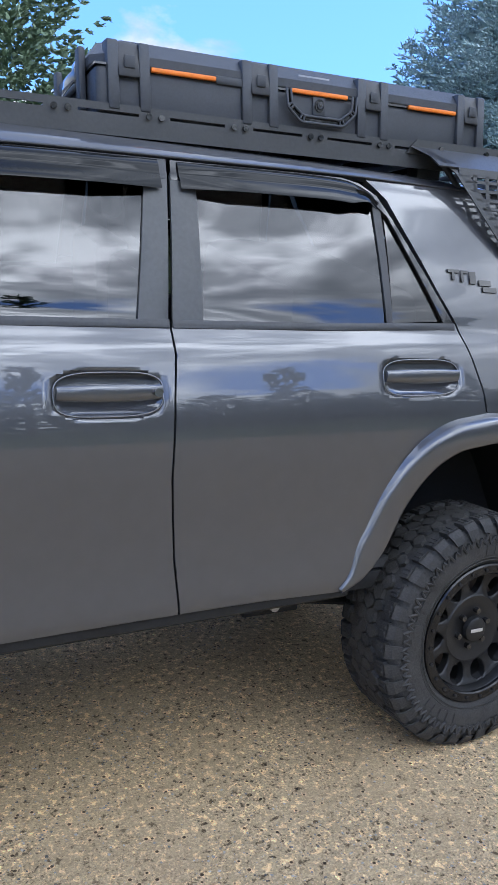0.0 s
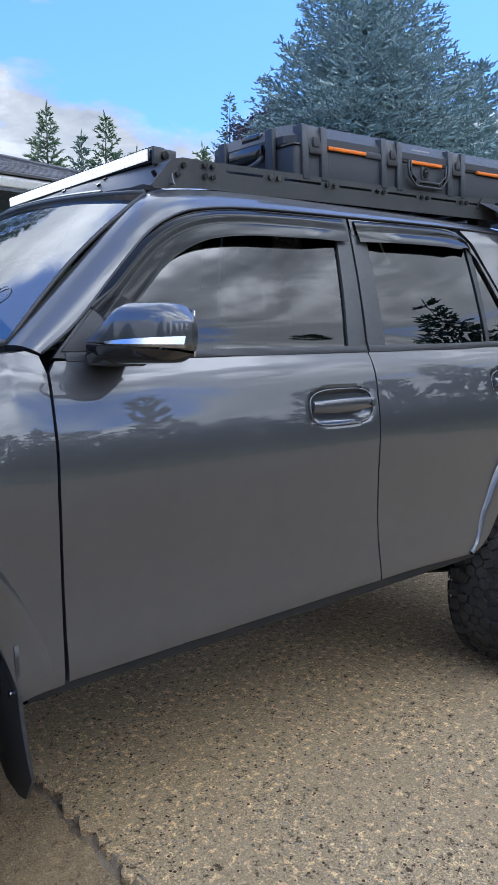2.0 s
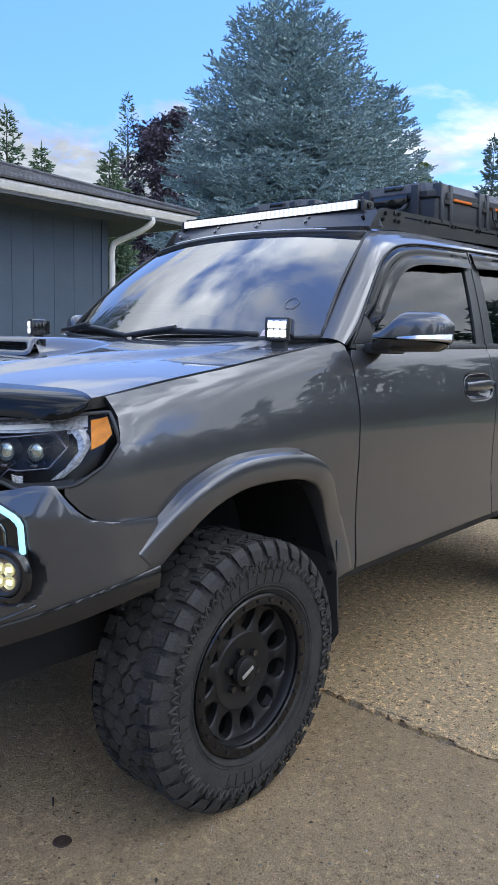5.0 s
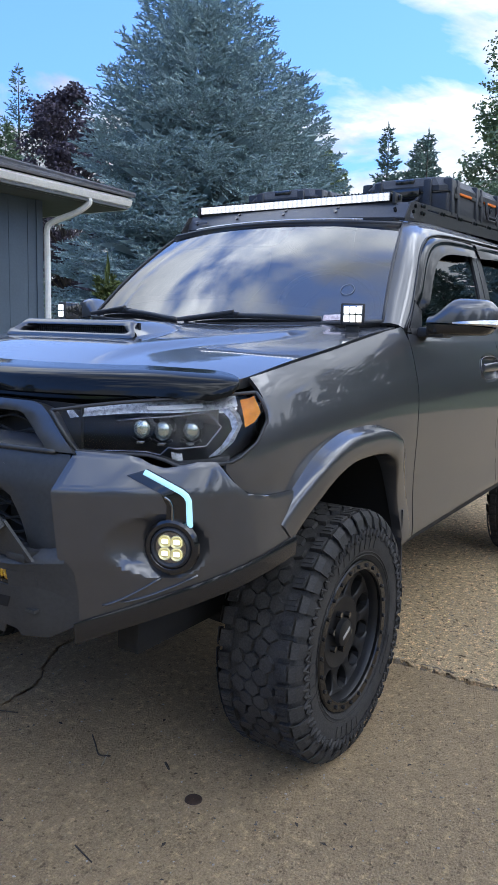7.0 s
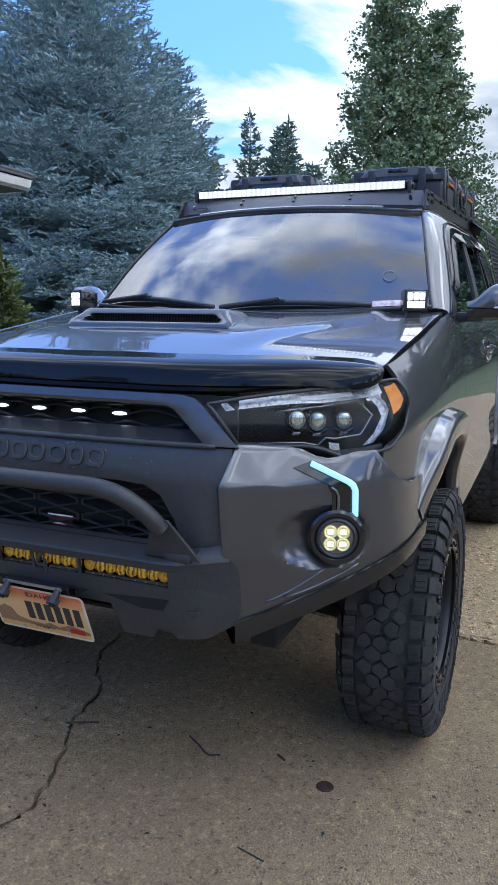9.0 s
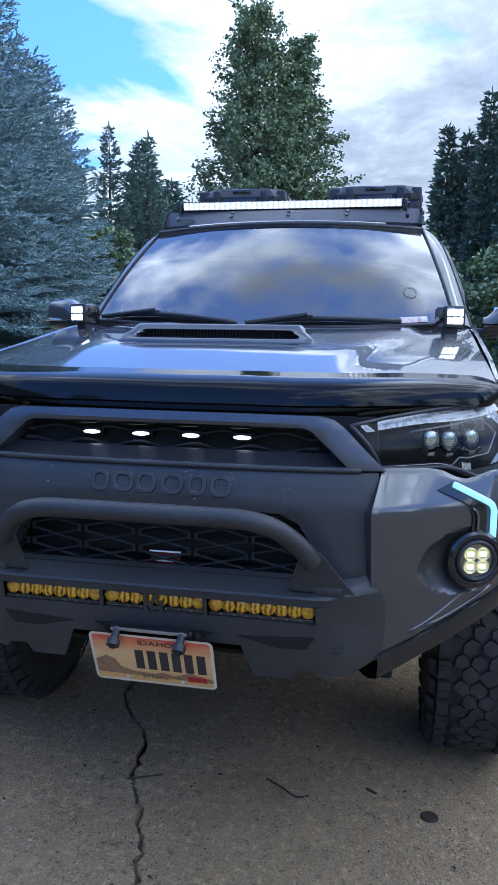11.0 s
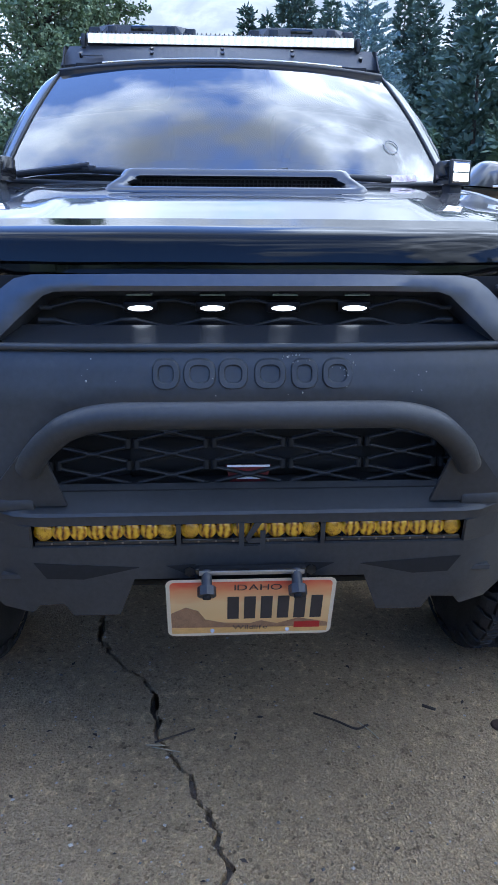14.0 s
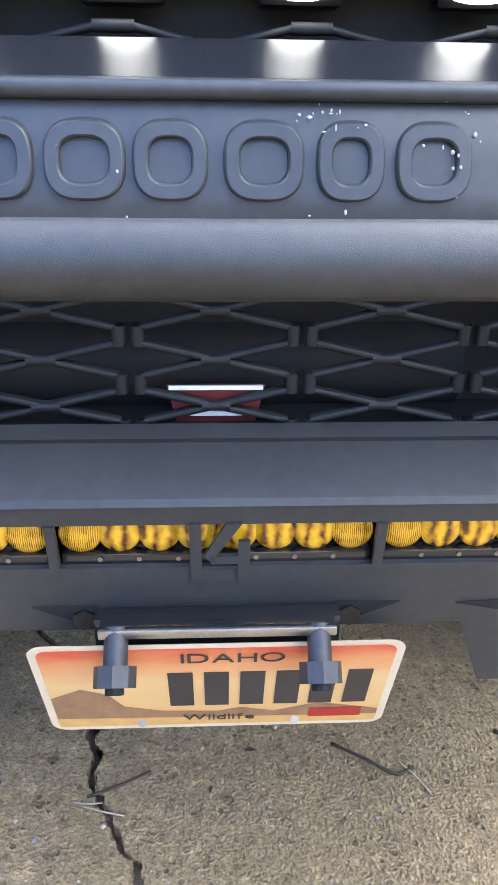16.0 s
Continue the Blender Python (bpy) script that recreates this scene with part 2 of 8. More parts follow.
def join(bm, other, m=None):
    if m is not None:
        bmesh.ops.transform(other, matrix=m, verts=other.verts)
    me = bpy.data.meshes.new("tmp")
    other.to_mesh(me)
    other.free()
    bm.from_mesh(me)
    bpy.data.meshes.remove(me)
    return bm


def rod(a, b, r, bm=None, seg=10, r2=None, caps=True):
    own = bmesh.new()
    a, b = Vector(a), Vector(b)
    d = b - a
    m = Matrix.Translation((a + b) / 2) @ d.to_track_quat("Z", "Y").to_matrix().to_4x4()
    bmesh.ops.create_cone(own, cap_ends=caps, segments=seg, radius1=r, radius2=r if r2 is None else r2, depth=d.length, matrix=m)
    return own if bm is None else join(bm, own)


def tube(pts, r, seg=10, closed=False):
    bm = bmesh.new()
    P = [Vector(p) for p in pts]
    rings = []
    up = None
    for i, p in enumerate(P):
        d = (P[min(i + 1, len(P) - 1)] - P[max(i - 1, 0)]).normalized()
        if up is None:
            up = d.orthogonal().normalized()
        up = (up - d * up.dot(d)).normalized()
        s = d.cross(up)
        rings.append([bm.verts.new(p + (up * math.cos(k * math.tau / seg) + s * math.sin(k * math.tau / seg)) * r) for k in range(seg)])
    for a, b in zip(rings, rings[1:]):
        for k in range(seg):
            bm.faces.new((a[k], a[(k + 1) % seg], b[(k + 1) % seg], b[k]))
    bm.faces.new(rings[0][::-1]); bm.faces.new(rings[-1])
    return bm


def loft(rows, close_u=False, thick=0.0, out=None):
    """A skin over rows of points, each as long as the others."""
    bm = bmesh.new()
    V = [[bm.verts.new(p) for p in r] for r in rows]
    n = len(rows[0])
    for a, b in zip(V, V[1:]):
        for k in range(n if close_u else n - 1):
            bm.faces.new((a[k], a[(k + 1) % n], b[(k + 1) % n], b[k]))
    orient(bm, out)
    if thick:
        rim(bm, thick)
    return bm


def orient(bm, out):
    bm.normal_update()
    if out is not None:
        o = Vector(out)
        if sum(f.normal.dot(o) * f.calc_area() for f in bm.faces) < 0:
            bmesh.ops.reverse_faces(bm, faces=bm.faces[:])
    bm.normal_update()


def rim(bm, thick, soft=0.0):
    edges = [e for e in bm.edges if e.is_boundary]
    nor = {v: v.normal.copy() for e in edges for v in e.verts}
    if soft:
        for v, n in nor.items():
            v.co -= n * soft
    ret = bmesh.ops.extrude_edge_only(bm, edges=edges)
    for v in ret["geom"]:
        if isinstance(v, bmesh.types.BMVert):
            near = min((o for e in v.link_edges for o in [e.other_vert(v)] if o in nor), key=lambda o: (o.co - v.co).length)
            v.co -= nor[near] * thick


def sheet(outline, surf, du, dv, out, thick=0.015, soft=0.002):
    """A panel: the outline in two coordinates, cut into a net and laid on a surface, its edge folded inwards."""
    bm = bmesh.new()
    bm.faces.new([bm.verts.new((p[0], p[1], 0)) for p in outline])
    us, vs = [p[0] for p in outline], [p[1] for p in outline]
    for lo, hi, d, no in ((min(us), max(us), du, (1, 0, 0)), (min(vs), max(vs), dv, (0, 1, 0))):
        n = max(1, int(round((hi - lo) / d)))
        for k in range(1, n):
            c = lo + (hi - lo) * k / n
            bmesh.ops.bisect_plane(bm, geom=bm.verts[:] + bm.edges[:] + bm.faces[:], plane_co=[c * a for a in no], plane_no=no, dist=1e-5)
    for v in bm.verts:
        v.co = Vector(surf(v.co.x, v.co.y))
    orient(bm, out)
    if thick:
        rim(bm, thick, soft)
    return bm


def mirror_y(bm):
    for v in bm.verts:
        v.co.y = -v.co.y
    bmesh.ops.reverse_faces(bm, faces=bm.faces[:])
    return bm


def side(bm, sy):
    """A panel drawn on the near side (negative y); sy = 1 turns it to the far side."""
    return mirror_y(bm) if sy > 0 else bm


def lathe(profile, seg, axis="y", close=False):
    """Profile of (radius, along) turned round the y axis."""
    bm = bmesh.new()
    rings = [[bm.verts.new((r * math.cos(k * math.tau / seg), a, r * math.sin(k * math.tau / seg))) for k in range(seg)] for r, a in profile]
    for a, b in zip(rings, rings[1:]):
        for k in range(seg):
            bm.faces.new((a[k], a[(k + 1) % seg], b[(k + 1) % seg], b[k]))
    if close:
        bm.faces.new(rings[0]); bm.faces.new(rings[-1][::-1])
    bmesh.ops.recalc_face_normals(bm, faces=bm.faces[:])
    return bm


def sstep(a, b, x):
    t = min(1, max(0, (x - a) / (b - a)))
    return t * t * (3 - 2 * t)


def lerp_table(xs, ys, sigma):
    X = np.arange(xs[0] - 0.3, xs[-1] + 0.3, 0.004)
    Y = np.interp(X, xs, ys)
    k = np.exp(-0.5 * (np.arange(-40, 41) * 0.004 / sigma) ** 2)
    Y2 = np.convolve(np.pad(Y, 40, mode="edge"), k / k.sum(), mode="valid")
    return lambda v: float(np.interp(v, X, Y2))


# ---- the car's surfaces: x runs to the tail, the near side is negative y ----
XF, XR, RAKE = 0.058, 2.885, 0.015


def spline(xs, ys, sigma):
    """A smooth curve through the points, without overshoot, softened a little."""
    d = [(y1 - y0) / (x1 - x0) for x0, x1, y0, y1 in zip(xs, xs[1:], ys, ys[1:])]
    m = [d[0]] + [(p + q) / 2 for p, q in zip(d, d[1:])] + [d[-1]]
    X = np.arange(xs[0] - 0.2, xs[-1] + 0.2, 0.002)
    Y = []
    for x in X:
        i = min(len(d) - 1, max(0, int(np.searchsorted(xs, x)) - 1))
        w = xs[i + 1] - xs[i]
        t = (x - xs[i]) / w
        if t < 0 or t > 1:
            e = 0 if t < 0 else 1
            Y.append(ys[i + e] + m[i + e] * (x - xs[i + e]))
            continue
        Y.append((2 * t ** 3 - 3 * t * t + 1) * ys[i] + (t ** 3 - 2 * t * t + t) * w * m[i] + (3 * t * t - 2 * t ** 3) * ys[i + 1] + (t ** 3 - t * t) * w * m[i + 1])
    k = np.exp(-0.5 * (np.arange(-30, 31) * 0.002 / sigma) ** 2)
    Y2 = np.convolve(np.pad(np.array(Y), 30, mode="edge"), k / k.sum(), mode="valid")
    return lambda v: float(np.interp(v, X, Y2))


PROFILE = spline(
    [0.30, 0.50, 0.575, 0.612, 0.66, 0.72, 0.80, 0.90, 1.02, 1.12, 1.17, 1.225, 1.30, 1.330, 1.350, 1.366, 1.42, 1.50, 1.60, 1.70, 1.807, 1.86],
    [0.79, 0.866, 0.889, 0.8945, 0.8920, 0.8875, 0.8855, 0.888, 0.8925, 0.890, 0.8835, 0.870, 0.849, 0.8375, 0.8265, 0.818, 0.806, 0.7845, 0.7545, 0.7205, 0.682, 0.655], 0.009)
SEAM_Z = lerp_table([-0.50, -0.2, 0.1, 0.4, 0.6, 0.70], [1.215, 1.268, 1.312, 1.362, 1.388, 1.385], 0.03)
ARCH_F = [(-0.30, 0.785), (-0.21, 0.865), (-0.13, 0.925), (-0.03, 0.962), (0.06, 0.974), (0.20, 0.973), (0.294, 0.958), (0.37, 0.915), (0.445, 0.808), (0.50, 0.69), (0.53, 0.58)]
ARCH_R = [(2.325, 0.605), (2.401, 0.649), (2.474, 0.731), (2.544, 0.868), (2.621, 0.969), (2.708, 1.026), (2.80, 1.045), (2.90, 1.052), (3.06, 1.03), (3.15, 0.97), (3.23, 0.87), (3.30, 0.74), (3.36, 0.62)]


def dist_to(line, x, z):
    best = 9.0
    for (x0, z0), (x1, z1) in zip(line, line[1:]):
        dx, dz = x1 - x0, z1 - z0
        t = min(1, max(0, ((x - x0) * dx + (z - z0) * dz) / (dx * dx + dz * dz)))
        best = min(best, math.hypot(x - x0 - t * dx, z - z0 - t * dz))
    return best


def side_y(x, z):
    """Half width of the body at x, z."""
    zz = z - RAKE * (x - 0.66)
    if x < 0.66 and zz > 1.0:
        top = SEAM_Z(x) - RAKE * (x - 0.66)
        zz = 1.0 + (zz - 1.0) * (0.36 / (top - 1.0)) if x < 0.55 else zz + (1.0 + (zz - 1.0) * (0.36 / (top - 1.0)) - zz) * (0.66 - x) / 0.11
    y = PROFILE(zz)
    if x < 0.1:
        y -= 0.025 * ((0.1 - x) / 0.62) ** 2
    if x < -0.3:
        y -= 0.032 * ((-0.3 - x) / 0.21) ** 2
    if x > 2.95:
        y -= 0.05 * ((x - 2.95) / 0.9) ** 2
    return y


HANDLES = ((1.463, 1.742, 1.211), (2.443, 2.735, 1.256))


def dent(x, z):
    """Depth of the hollows behind the door handles."""
    for x0, x1, zc in HANDLES:
        d = ((x - (x0 + x1) / 2) / (x1 - x0) * 2) ** 4 + ((z - zc) / 0.056) ** 4
        if d < 1:
            return 0.024 * (1 - d) ** 0.6
    return 0.0


def DOOR(x, z):
    return (x, -side_y(x, z) + dent(x, z), z)


def SIDE(off=0.0):
    return lambda x, z: (x, -side_y(x, z) - off, z)


HOOD_C = lerp_table([-0.75, -0.70, -0.6, -0.4, -0.24, 0.0, 0.3, 0.55], [1.205, 1.228, 1.256, 1.292, 1.314, 1.337, 1.362, 1.378], 0.03)


def hood_z(x, y):
    a = abs(y)
    z = HOOD_C(x)
    e = SEAM_Z(x) if x > -0.5 else SEAM_Z(-0.5) + (x + 0.5) * 0.3
    z += (e - z) * (a / 0.80) ** 3
    # the raised middle, its crease drawn in towards the nose
    w = 0.36 + 0.20 * sstep(-0.5, 0.3, x)
    z += 0.016 * (1 - sstep(w, w + 0.07, a)) * sstep(-0.62, -0.30, x)
    return z


def nose_x(y):
    """Plan of the bonnet's front edge."""
    return NOSE(abs(y))


NOSE = lerp_table([0, 0.3, 0.45, 0.6, 0.72, 0.79, 0.83], [-0.695, -0.685, -0.650, -0.575, -0.500, -0.445, -0.40], 0.03)


def front_x(y, z):
    """The grille's face."""
    return -0.805 + 0.24 * max(0, z - 0.96) + 0.035 * (abs(y) / 0.5) ** 3


# plan of the bumper's corner at four heights, from the grille to the wheel
CORNER = [
    (0.58, [(-0.745, 0.520), (-0.70, 0.60), (-0.63, 0.70), (-0.55, 0.79), (-0.44, 0.860), (-0.28, 0.890)]),
    (0.78, [(-0.790, 0.505), (-0.725, 0.61), (-0.645, 0.715), (-0.56, 0.815), (-0.45, 0.880), (-0.28, 0.905)]),
    (0.955, [(-0.806, 0.500), (-0.735, 0.61), (-0.655, 0.715), (-0.575, 0.812), (-0.465, 0.874), (-0.28, 0.892)]),
    (1.06, [(-0.735, 0.522), (-0.675, 0.61), (-0.605, 0.715), (-0.535, 0.815), (-0.455, 0.862), (-0.28, 0.886)]),
]


def corner(s, z, off=0.0):
    """Point on the bumper's corner: s from 0 at the grille to 5 at the wheel."""
    i = min(4, max(0, int(s)))
    f = s - i
    pts = []
    for h, row in CORNER:
        a, b = row[i], row[i + 1]
        p0 = row[i - 1] if i > 0 else (2 * a[0] - b[0], 2 * a[1] - b[1])
        p3 = row[i + 2] if i < 4 else (2 * b[0] - a[0], 2 * b[1] - a[1])
        q = [0.5 * (2 * a[c] + (b[c] - p0[c]) * f + (2 * p0[c] - 5 * a[c] + 4 * b[c] - p3[c]) * f * f + (3 * a[c] - 3 * b[c] + p3[c] - p0[c]) * f ** 3) for c in (0, 1)]
        pts.append((h, q))
    hs = [h for h, _ in pts]
    x = float(np.interp(z, hs, [q[0] for _, q in pts]))
    y = float(np.interp(z, hs, [q[1] for _, q in pts]))
    n = Vector((-0.8, -0.6 - 0.15 * s, 0)).normalized()
    return (x + n.x * off, -y + n.y * off, z)


def offset(pts, d):
    """Moves an outline inwards by d."""
    area = sum(a[0] * b[1] - b[0] * a[1] for a, b in zip(pts, pts[1:] + pts[:1]))
    s = 1 if area > 0 else -1
    out = []
    n = len(pts)
    for i in range(n):
        a, b, c = Vector(pts[i - 1][:2]), Vector(pts[i][:2]), Vector(pts[(i + 1) % n][:2])
        d1, d2 = (b - a).normalized(), (c - b).normalized()
        n1, n2 = Vector((-d1.y, d1.x)) * s, Vector((-d2.y, d2.x)) * s
        m = n1 + n2
        m = m / max(0.35, m.dot(n1)) if m.length > 1e-6 else n1
        out.append((b.x + m.x * d, b.y + m.y * d))
    return out


def belt(x):
    return 1.362 + 0.017 * (x - 0.66) + 0.008 * sstep(2.2, 2.75, x)


def beltline(x0, x1, dz, n=12):
    return [(x0 + (x1 - x0) * k / n, belt(x0 + (x1 - x0) * k / n) + dz) for k in range(n + 1)]


OUT = (0, -1, 0)
car = thing("suv", "dark metallic grey lifted off-road SUV parked on concrete", "car")

FD_FRONT = [(0.650, 0.592), (0.648, 0.79), (0.642, 1.05), (0.646, 1.25), (0.648, 1.335), (0.668, 1.362)]
B_CUT = [(1.800, 0.612), (1.784, 0.76), (1.770, 0.99), (1.776, 1.20), (1.786, 1.31), (1.781, 1.381)]
RD_REAR = [(2.757, 1.424), (2.80, 1.32), (2.835, 1.22), (2.852, 1.14), (2.856, 1.045)]


def handle(sy, x0, x1, z, parent):
    """The rim of the hollow and a pull that bridges it."""
    xm, hw = (x0 + x1) / 2, (x1 - x0) / 2
    ell = [(xm + hw * math.copysign(abs(math.cos(a)) ** 0.6, math.cos(a)), z + 0.054 * math.copysign(abs(math.sin(a)) ** 0.6, math.sin(a)) + 0.004 * math.cos(a)) for a in [k * math.tau / 40 for k in range(40)]]

    ring = tube([(u, -side_y(u, v) - 0.0005, v) for u, v in ell + ell[:1]], 0.0026, 8)
    part("cup_rim", side(ring, sy), PAINT, parent)
    rows = []
    for k in range(15):
        t = k / 14
        x = x0 + 0.006 + (x1 - x0 - 0.012) * t
        bow = 0.014 * math.sin(math.pi * min(1, max(0, t))) ** 0.5 + 0.006
        hz = 0.0180 + 0.004 * math.sin(math.pi * t)
        yc = -side_y(x, z) - bow
        zz = z + 0.004 + 0.004 * t
        rows.append([(x, yc + 0.009 * math.cos(a) * 0.9, zz + hz * math.sin(a)) for a in [j * math.tau / 14 for j in range(14)]])
    bm = loft(rows, close_u=True)
    bm.faces.new([v for v in bm.verts][:14]); bm.faces.new([v for v in bm.verts][-14:])
    bmesh.ops.recalc_face_normals(bm, faces=bm.faces[:])
    part("pull", side(bm, sy), PAINT, parent, "glossy grey grab handle", angle=60)
    if x0 < 2:
        yk = -side_y(x1, z) - 0.018
        part("key_cap", side(rod((x1 - 0.022, yk + 0.01, z + 0.008), (x1 - 0.022, yk - 0.012, z + 0.008), 0.011, seg=18), sy), PAINT, parent, "round lock cap")


def body_side(sy):
    # front wing
    top = [(x, SEAM_Z(x)) for x in (0.60, 0.45, 0.25, 0.05, -0.15, -0.30, -0.385)]
    nose = [(-0.372, 1.185), (-0.385, 1.12), (-0.44, 1.065), (-0.525, 1.022), (-0.502, 0.978), (-0.47, 0.950), (-0.42, 0.930), (-0.34, 0.921), (-0.22, 0.915)]
    out = [(0.640, 0.588)] + [(p[0] - 0.006, p[1]) for p in FD_FRONT[1:5]] + [(0.632, 1.375)] + top + catmull([p + (0,) for p in nose], 3)
    arch = [p for p in catmull([p + (0,) for p in ARCH_F], 3) if p[0] > -0.13]
    out = [(p[0], p[1]) for p in out] + [(p[0], p[1]) for p in arch]
    f = part("front_wing", side(sheet(out, SIDE(), 0.025, 0.02, OUT, 0.012, 0.0015), sy), PAINT, car)
    # the black liner of the arch
    line = catmull([p + (0,) for p in ARCH_F], 3)
    rows = [[(p[0], -side_y(p[0], p[1]) + 0.012 + d, p[1] + 0.004 - e) for d, e in ((0, 0), (0.06, -0.02), (0.25, -0.03), (0.50, -0.03))] for p in line]
    part("wheel_liner", side(loft(rows), sy), DARK, car)
    part("wheel_liner", side(box(-0.35, 0.58, -0.46, -0.44, 0.45, 1.02), sy), DARK, car)
    # front door
    dout = [(p[0] + 0.002, p[1]) for p in FD_FRONT] + beltline(0.70, 1.77, 0, 10) + [(p[0] - 0.003, p[1]) for p in B_CUT[::-1]]
    dout = dout + [(1.4, 0.606), (1.0, 0.600)]
    fd = part("front_door", side(sheet(dout, DOOR, 0.018, 0.010, OUT, 0.03), sy), PAINT, car)
    handle(sy, *HANDLES[0], fd)
    arch2 = [(p[0], p[1]) for p in catmull([p + (0,) for p in ARCH_R], 3)]
    low = [p for p in arch2 if p[0] < 2.853]
    rout = [(p[0] + 0.003, p[1]) for p in B_CUT] + beltline(1.83, 2.757, 0, 10)[:-1] + RD_REAR + low[::-1] + [(2.05, 0.613)]
    rd = part("rear_door", side(sheet(rout, DOOR, 0.018, 0.010, OUT, 0.03), sy), PAINT, car)
    handle(sy, *HANDLES[1], rd)
    # rear quarter with the pillar behind the door
    up = [p for p in arch2 if p[0] > 2.860]
    q = [(2.863, 1.052)] + [(p[0] + 0.007, p[1]) for p in RD_REAR[-2::-1]] + [(2.70, 1.52), (2.60, 1.69), (2.535, 1.80), (2.47, 1.853), (2.75, 1.868), (3.30, 1.868), (3.60, 1.83), (3.72, 1.45), (3.80, 1.0), (3.80, 0.62)]
    q = q + up[::-1]
    qp = part("rear_quarter", side(sheet(q, SIDE(), 0.035, 0.025, OUT, 0.03), sy), PAINT, car)
    rows = [[(p[0], -side_y(p[0], p[1]) + 0.012 + d, p[1] + 0.004 + e) for d, e in ((0, 0), (0.06, 0.02), (0.25, 0.03), (0.50, 0.03))] for p in arch2]
    part("wheel_liner", side(loft(rows), sy), DARK, car)
    part("wheel_liner", side(box(2.32, 3.40, -0.46, -0.44, 0.45, 1.10), sy), DARK, car)
    gl = [(3.12, 1.47), (3.06, 1.72), (3.45, 1.76), (3.58, 1.50)]
    part("rear_side_window", side(sheet(gl, SIDE(0.003), 0.1, 0.1, OUT, 0.006, 0), sy), TINT, qp)
    # sill
    rows = []
    for k in range(14):
        x = 0.55 + (2.36 - 0.55) * k / 13
        z0 = 0.590 + 0.012 * (x - 0.66)
        rows.append([(x, -0.855, z0 + 0.02), (x, -0.882, z0 + 0.004), (x, -0.880, z0 - 0.022), (x, -0.860, z0 - 0.036), (x, -0.70, z0 - 0.04), (x, -0.60, z0 + 0.02)])
    part("sill", side(loft(rows, out=OUT), sy), DARK, car, "black sill below the doors")
    # glass house
    fg = catmull([(0.812, 1.36, 0), (0.838, 1.43, 0), (0.905, 1.53, 0), (1.00, 1.64, 0), (1.088, 1.715, 0), (1.20, 1.755, 0)], 4) + [(1.5, 1.772, 0), (1.748, 1.778, 0), (1.695, 1.372, 0)]
    part("window_glass", side(sheet(fg, SIDE(-0.012), 0.1, 0.06, OUT, 0.004, 0), sy), TINT, fd, "dark tinted door glass")
    rg = [(1.872, 1.385), (1.884, 1.785), (2.475, 1.80), (2.490, 1.412)]
    part("window_glass", side(sheet(rg, SIDE(-0.012), 0.1, 0.06, OUT, 0.004, 0), sy), TINT, rd, "dark tinted door glass")
    qg = [(2.516, 1.418), (2.524, 1.76), (2.545, 1.735), (2.712, 1.43)]
    part("quarter_glass", side(sheet(qg, SIDE(-0.012), 0.1, 0.06, OUT, 0.004, 0), sy), TINT, rd)
    part("pillar_trim", side(sheet([(1.690, 1.374), (1.742, 1.79), (1.806, 1.79), (1.774, 1.376)], SIDE(-0.001), 0.03, 0.05, OUT, 0.012), sy), FASCIA, fd, "satin grey pillar trim")
    part("pillar_trim", side(sheet([(1.786, 1.376), (1.815, 1.79), (1.888, 1.79), (1.876, 1.380)], SIDE(-0.001), 0.03, 0.05, OUT, 0.012), sy), FASCIA, rd, "satin grey pillar trim")
    part("window_divider", side(sheet([(2.489, 1.412), (2.479, 1.80), (2.511, 1.785), (2.512, 1.416)], SIDE(-0.004), 0.03, 0.05, OUT, 0.012), sy), SATIN, rd)
    # door frames round the glass
    ff = catmull([(0.668, 1.37, 0), (0.74, 1.448, 0), (0.812, 1.522, 0), (0.905, 1.612, 0), (0.998, 1.694, 0), (1.08, 1.744, 0), (1.18, 1.779, 0), (1.30, 1.800, 0)], 4) + [(1.55, 1.815, 0), (1.806, 1.826, 0), (1.803, 1.772, 0), (1.5, 1.762, 0), (1.22, 1.748, 0), (1.10, 1.712, 0), (1.00, 1.632, 0), (0.905, 1.525, 0), (0.845, 1.432, 0), (0.815, 1.36, 0)]
    part("window_frame", side(sheet(ff, SIDE(0.001), 0.05, 0.03, OUT, 0.02), sy), SATIN, fd)
    rf = [(1.815, 1.772), (1.818, 1.826), (2.20, 1.842), (2.38, 1.848), (2.44, 1.838), (2.50, 1.805), (2.55, 1.735), (2.66, 1.56), (2.750, 1.424), (2.712, 1.420), (2.62, 1.585), (2.53, 1.745), (2.48, 1.785), (2.2, 1.780)]
    part("window_frame", side(sheet(rf, SIDE(0.001), 0.05, 0.03, OUT, 0.02), sy), GLOSSBLACK, rd)
    # belt mouldings
    for a, b, pr in ((0.70, 1.778, fd), (1.788, 2.752, rd)):
        o = beltline(a, b, -0.001) + beltline(a, b, 0.020)[::-1]
        part("belt_moulding", side(sheet(o, SIDE(0.004), 0.08, 0.01, OUT, 0.012), sy), SATIN, pr)
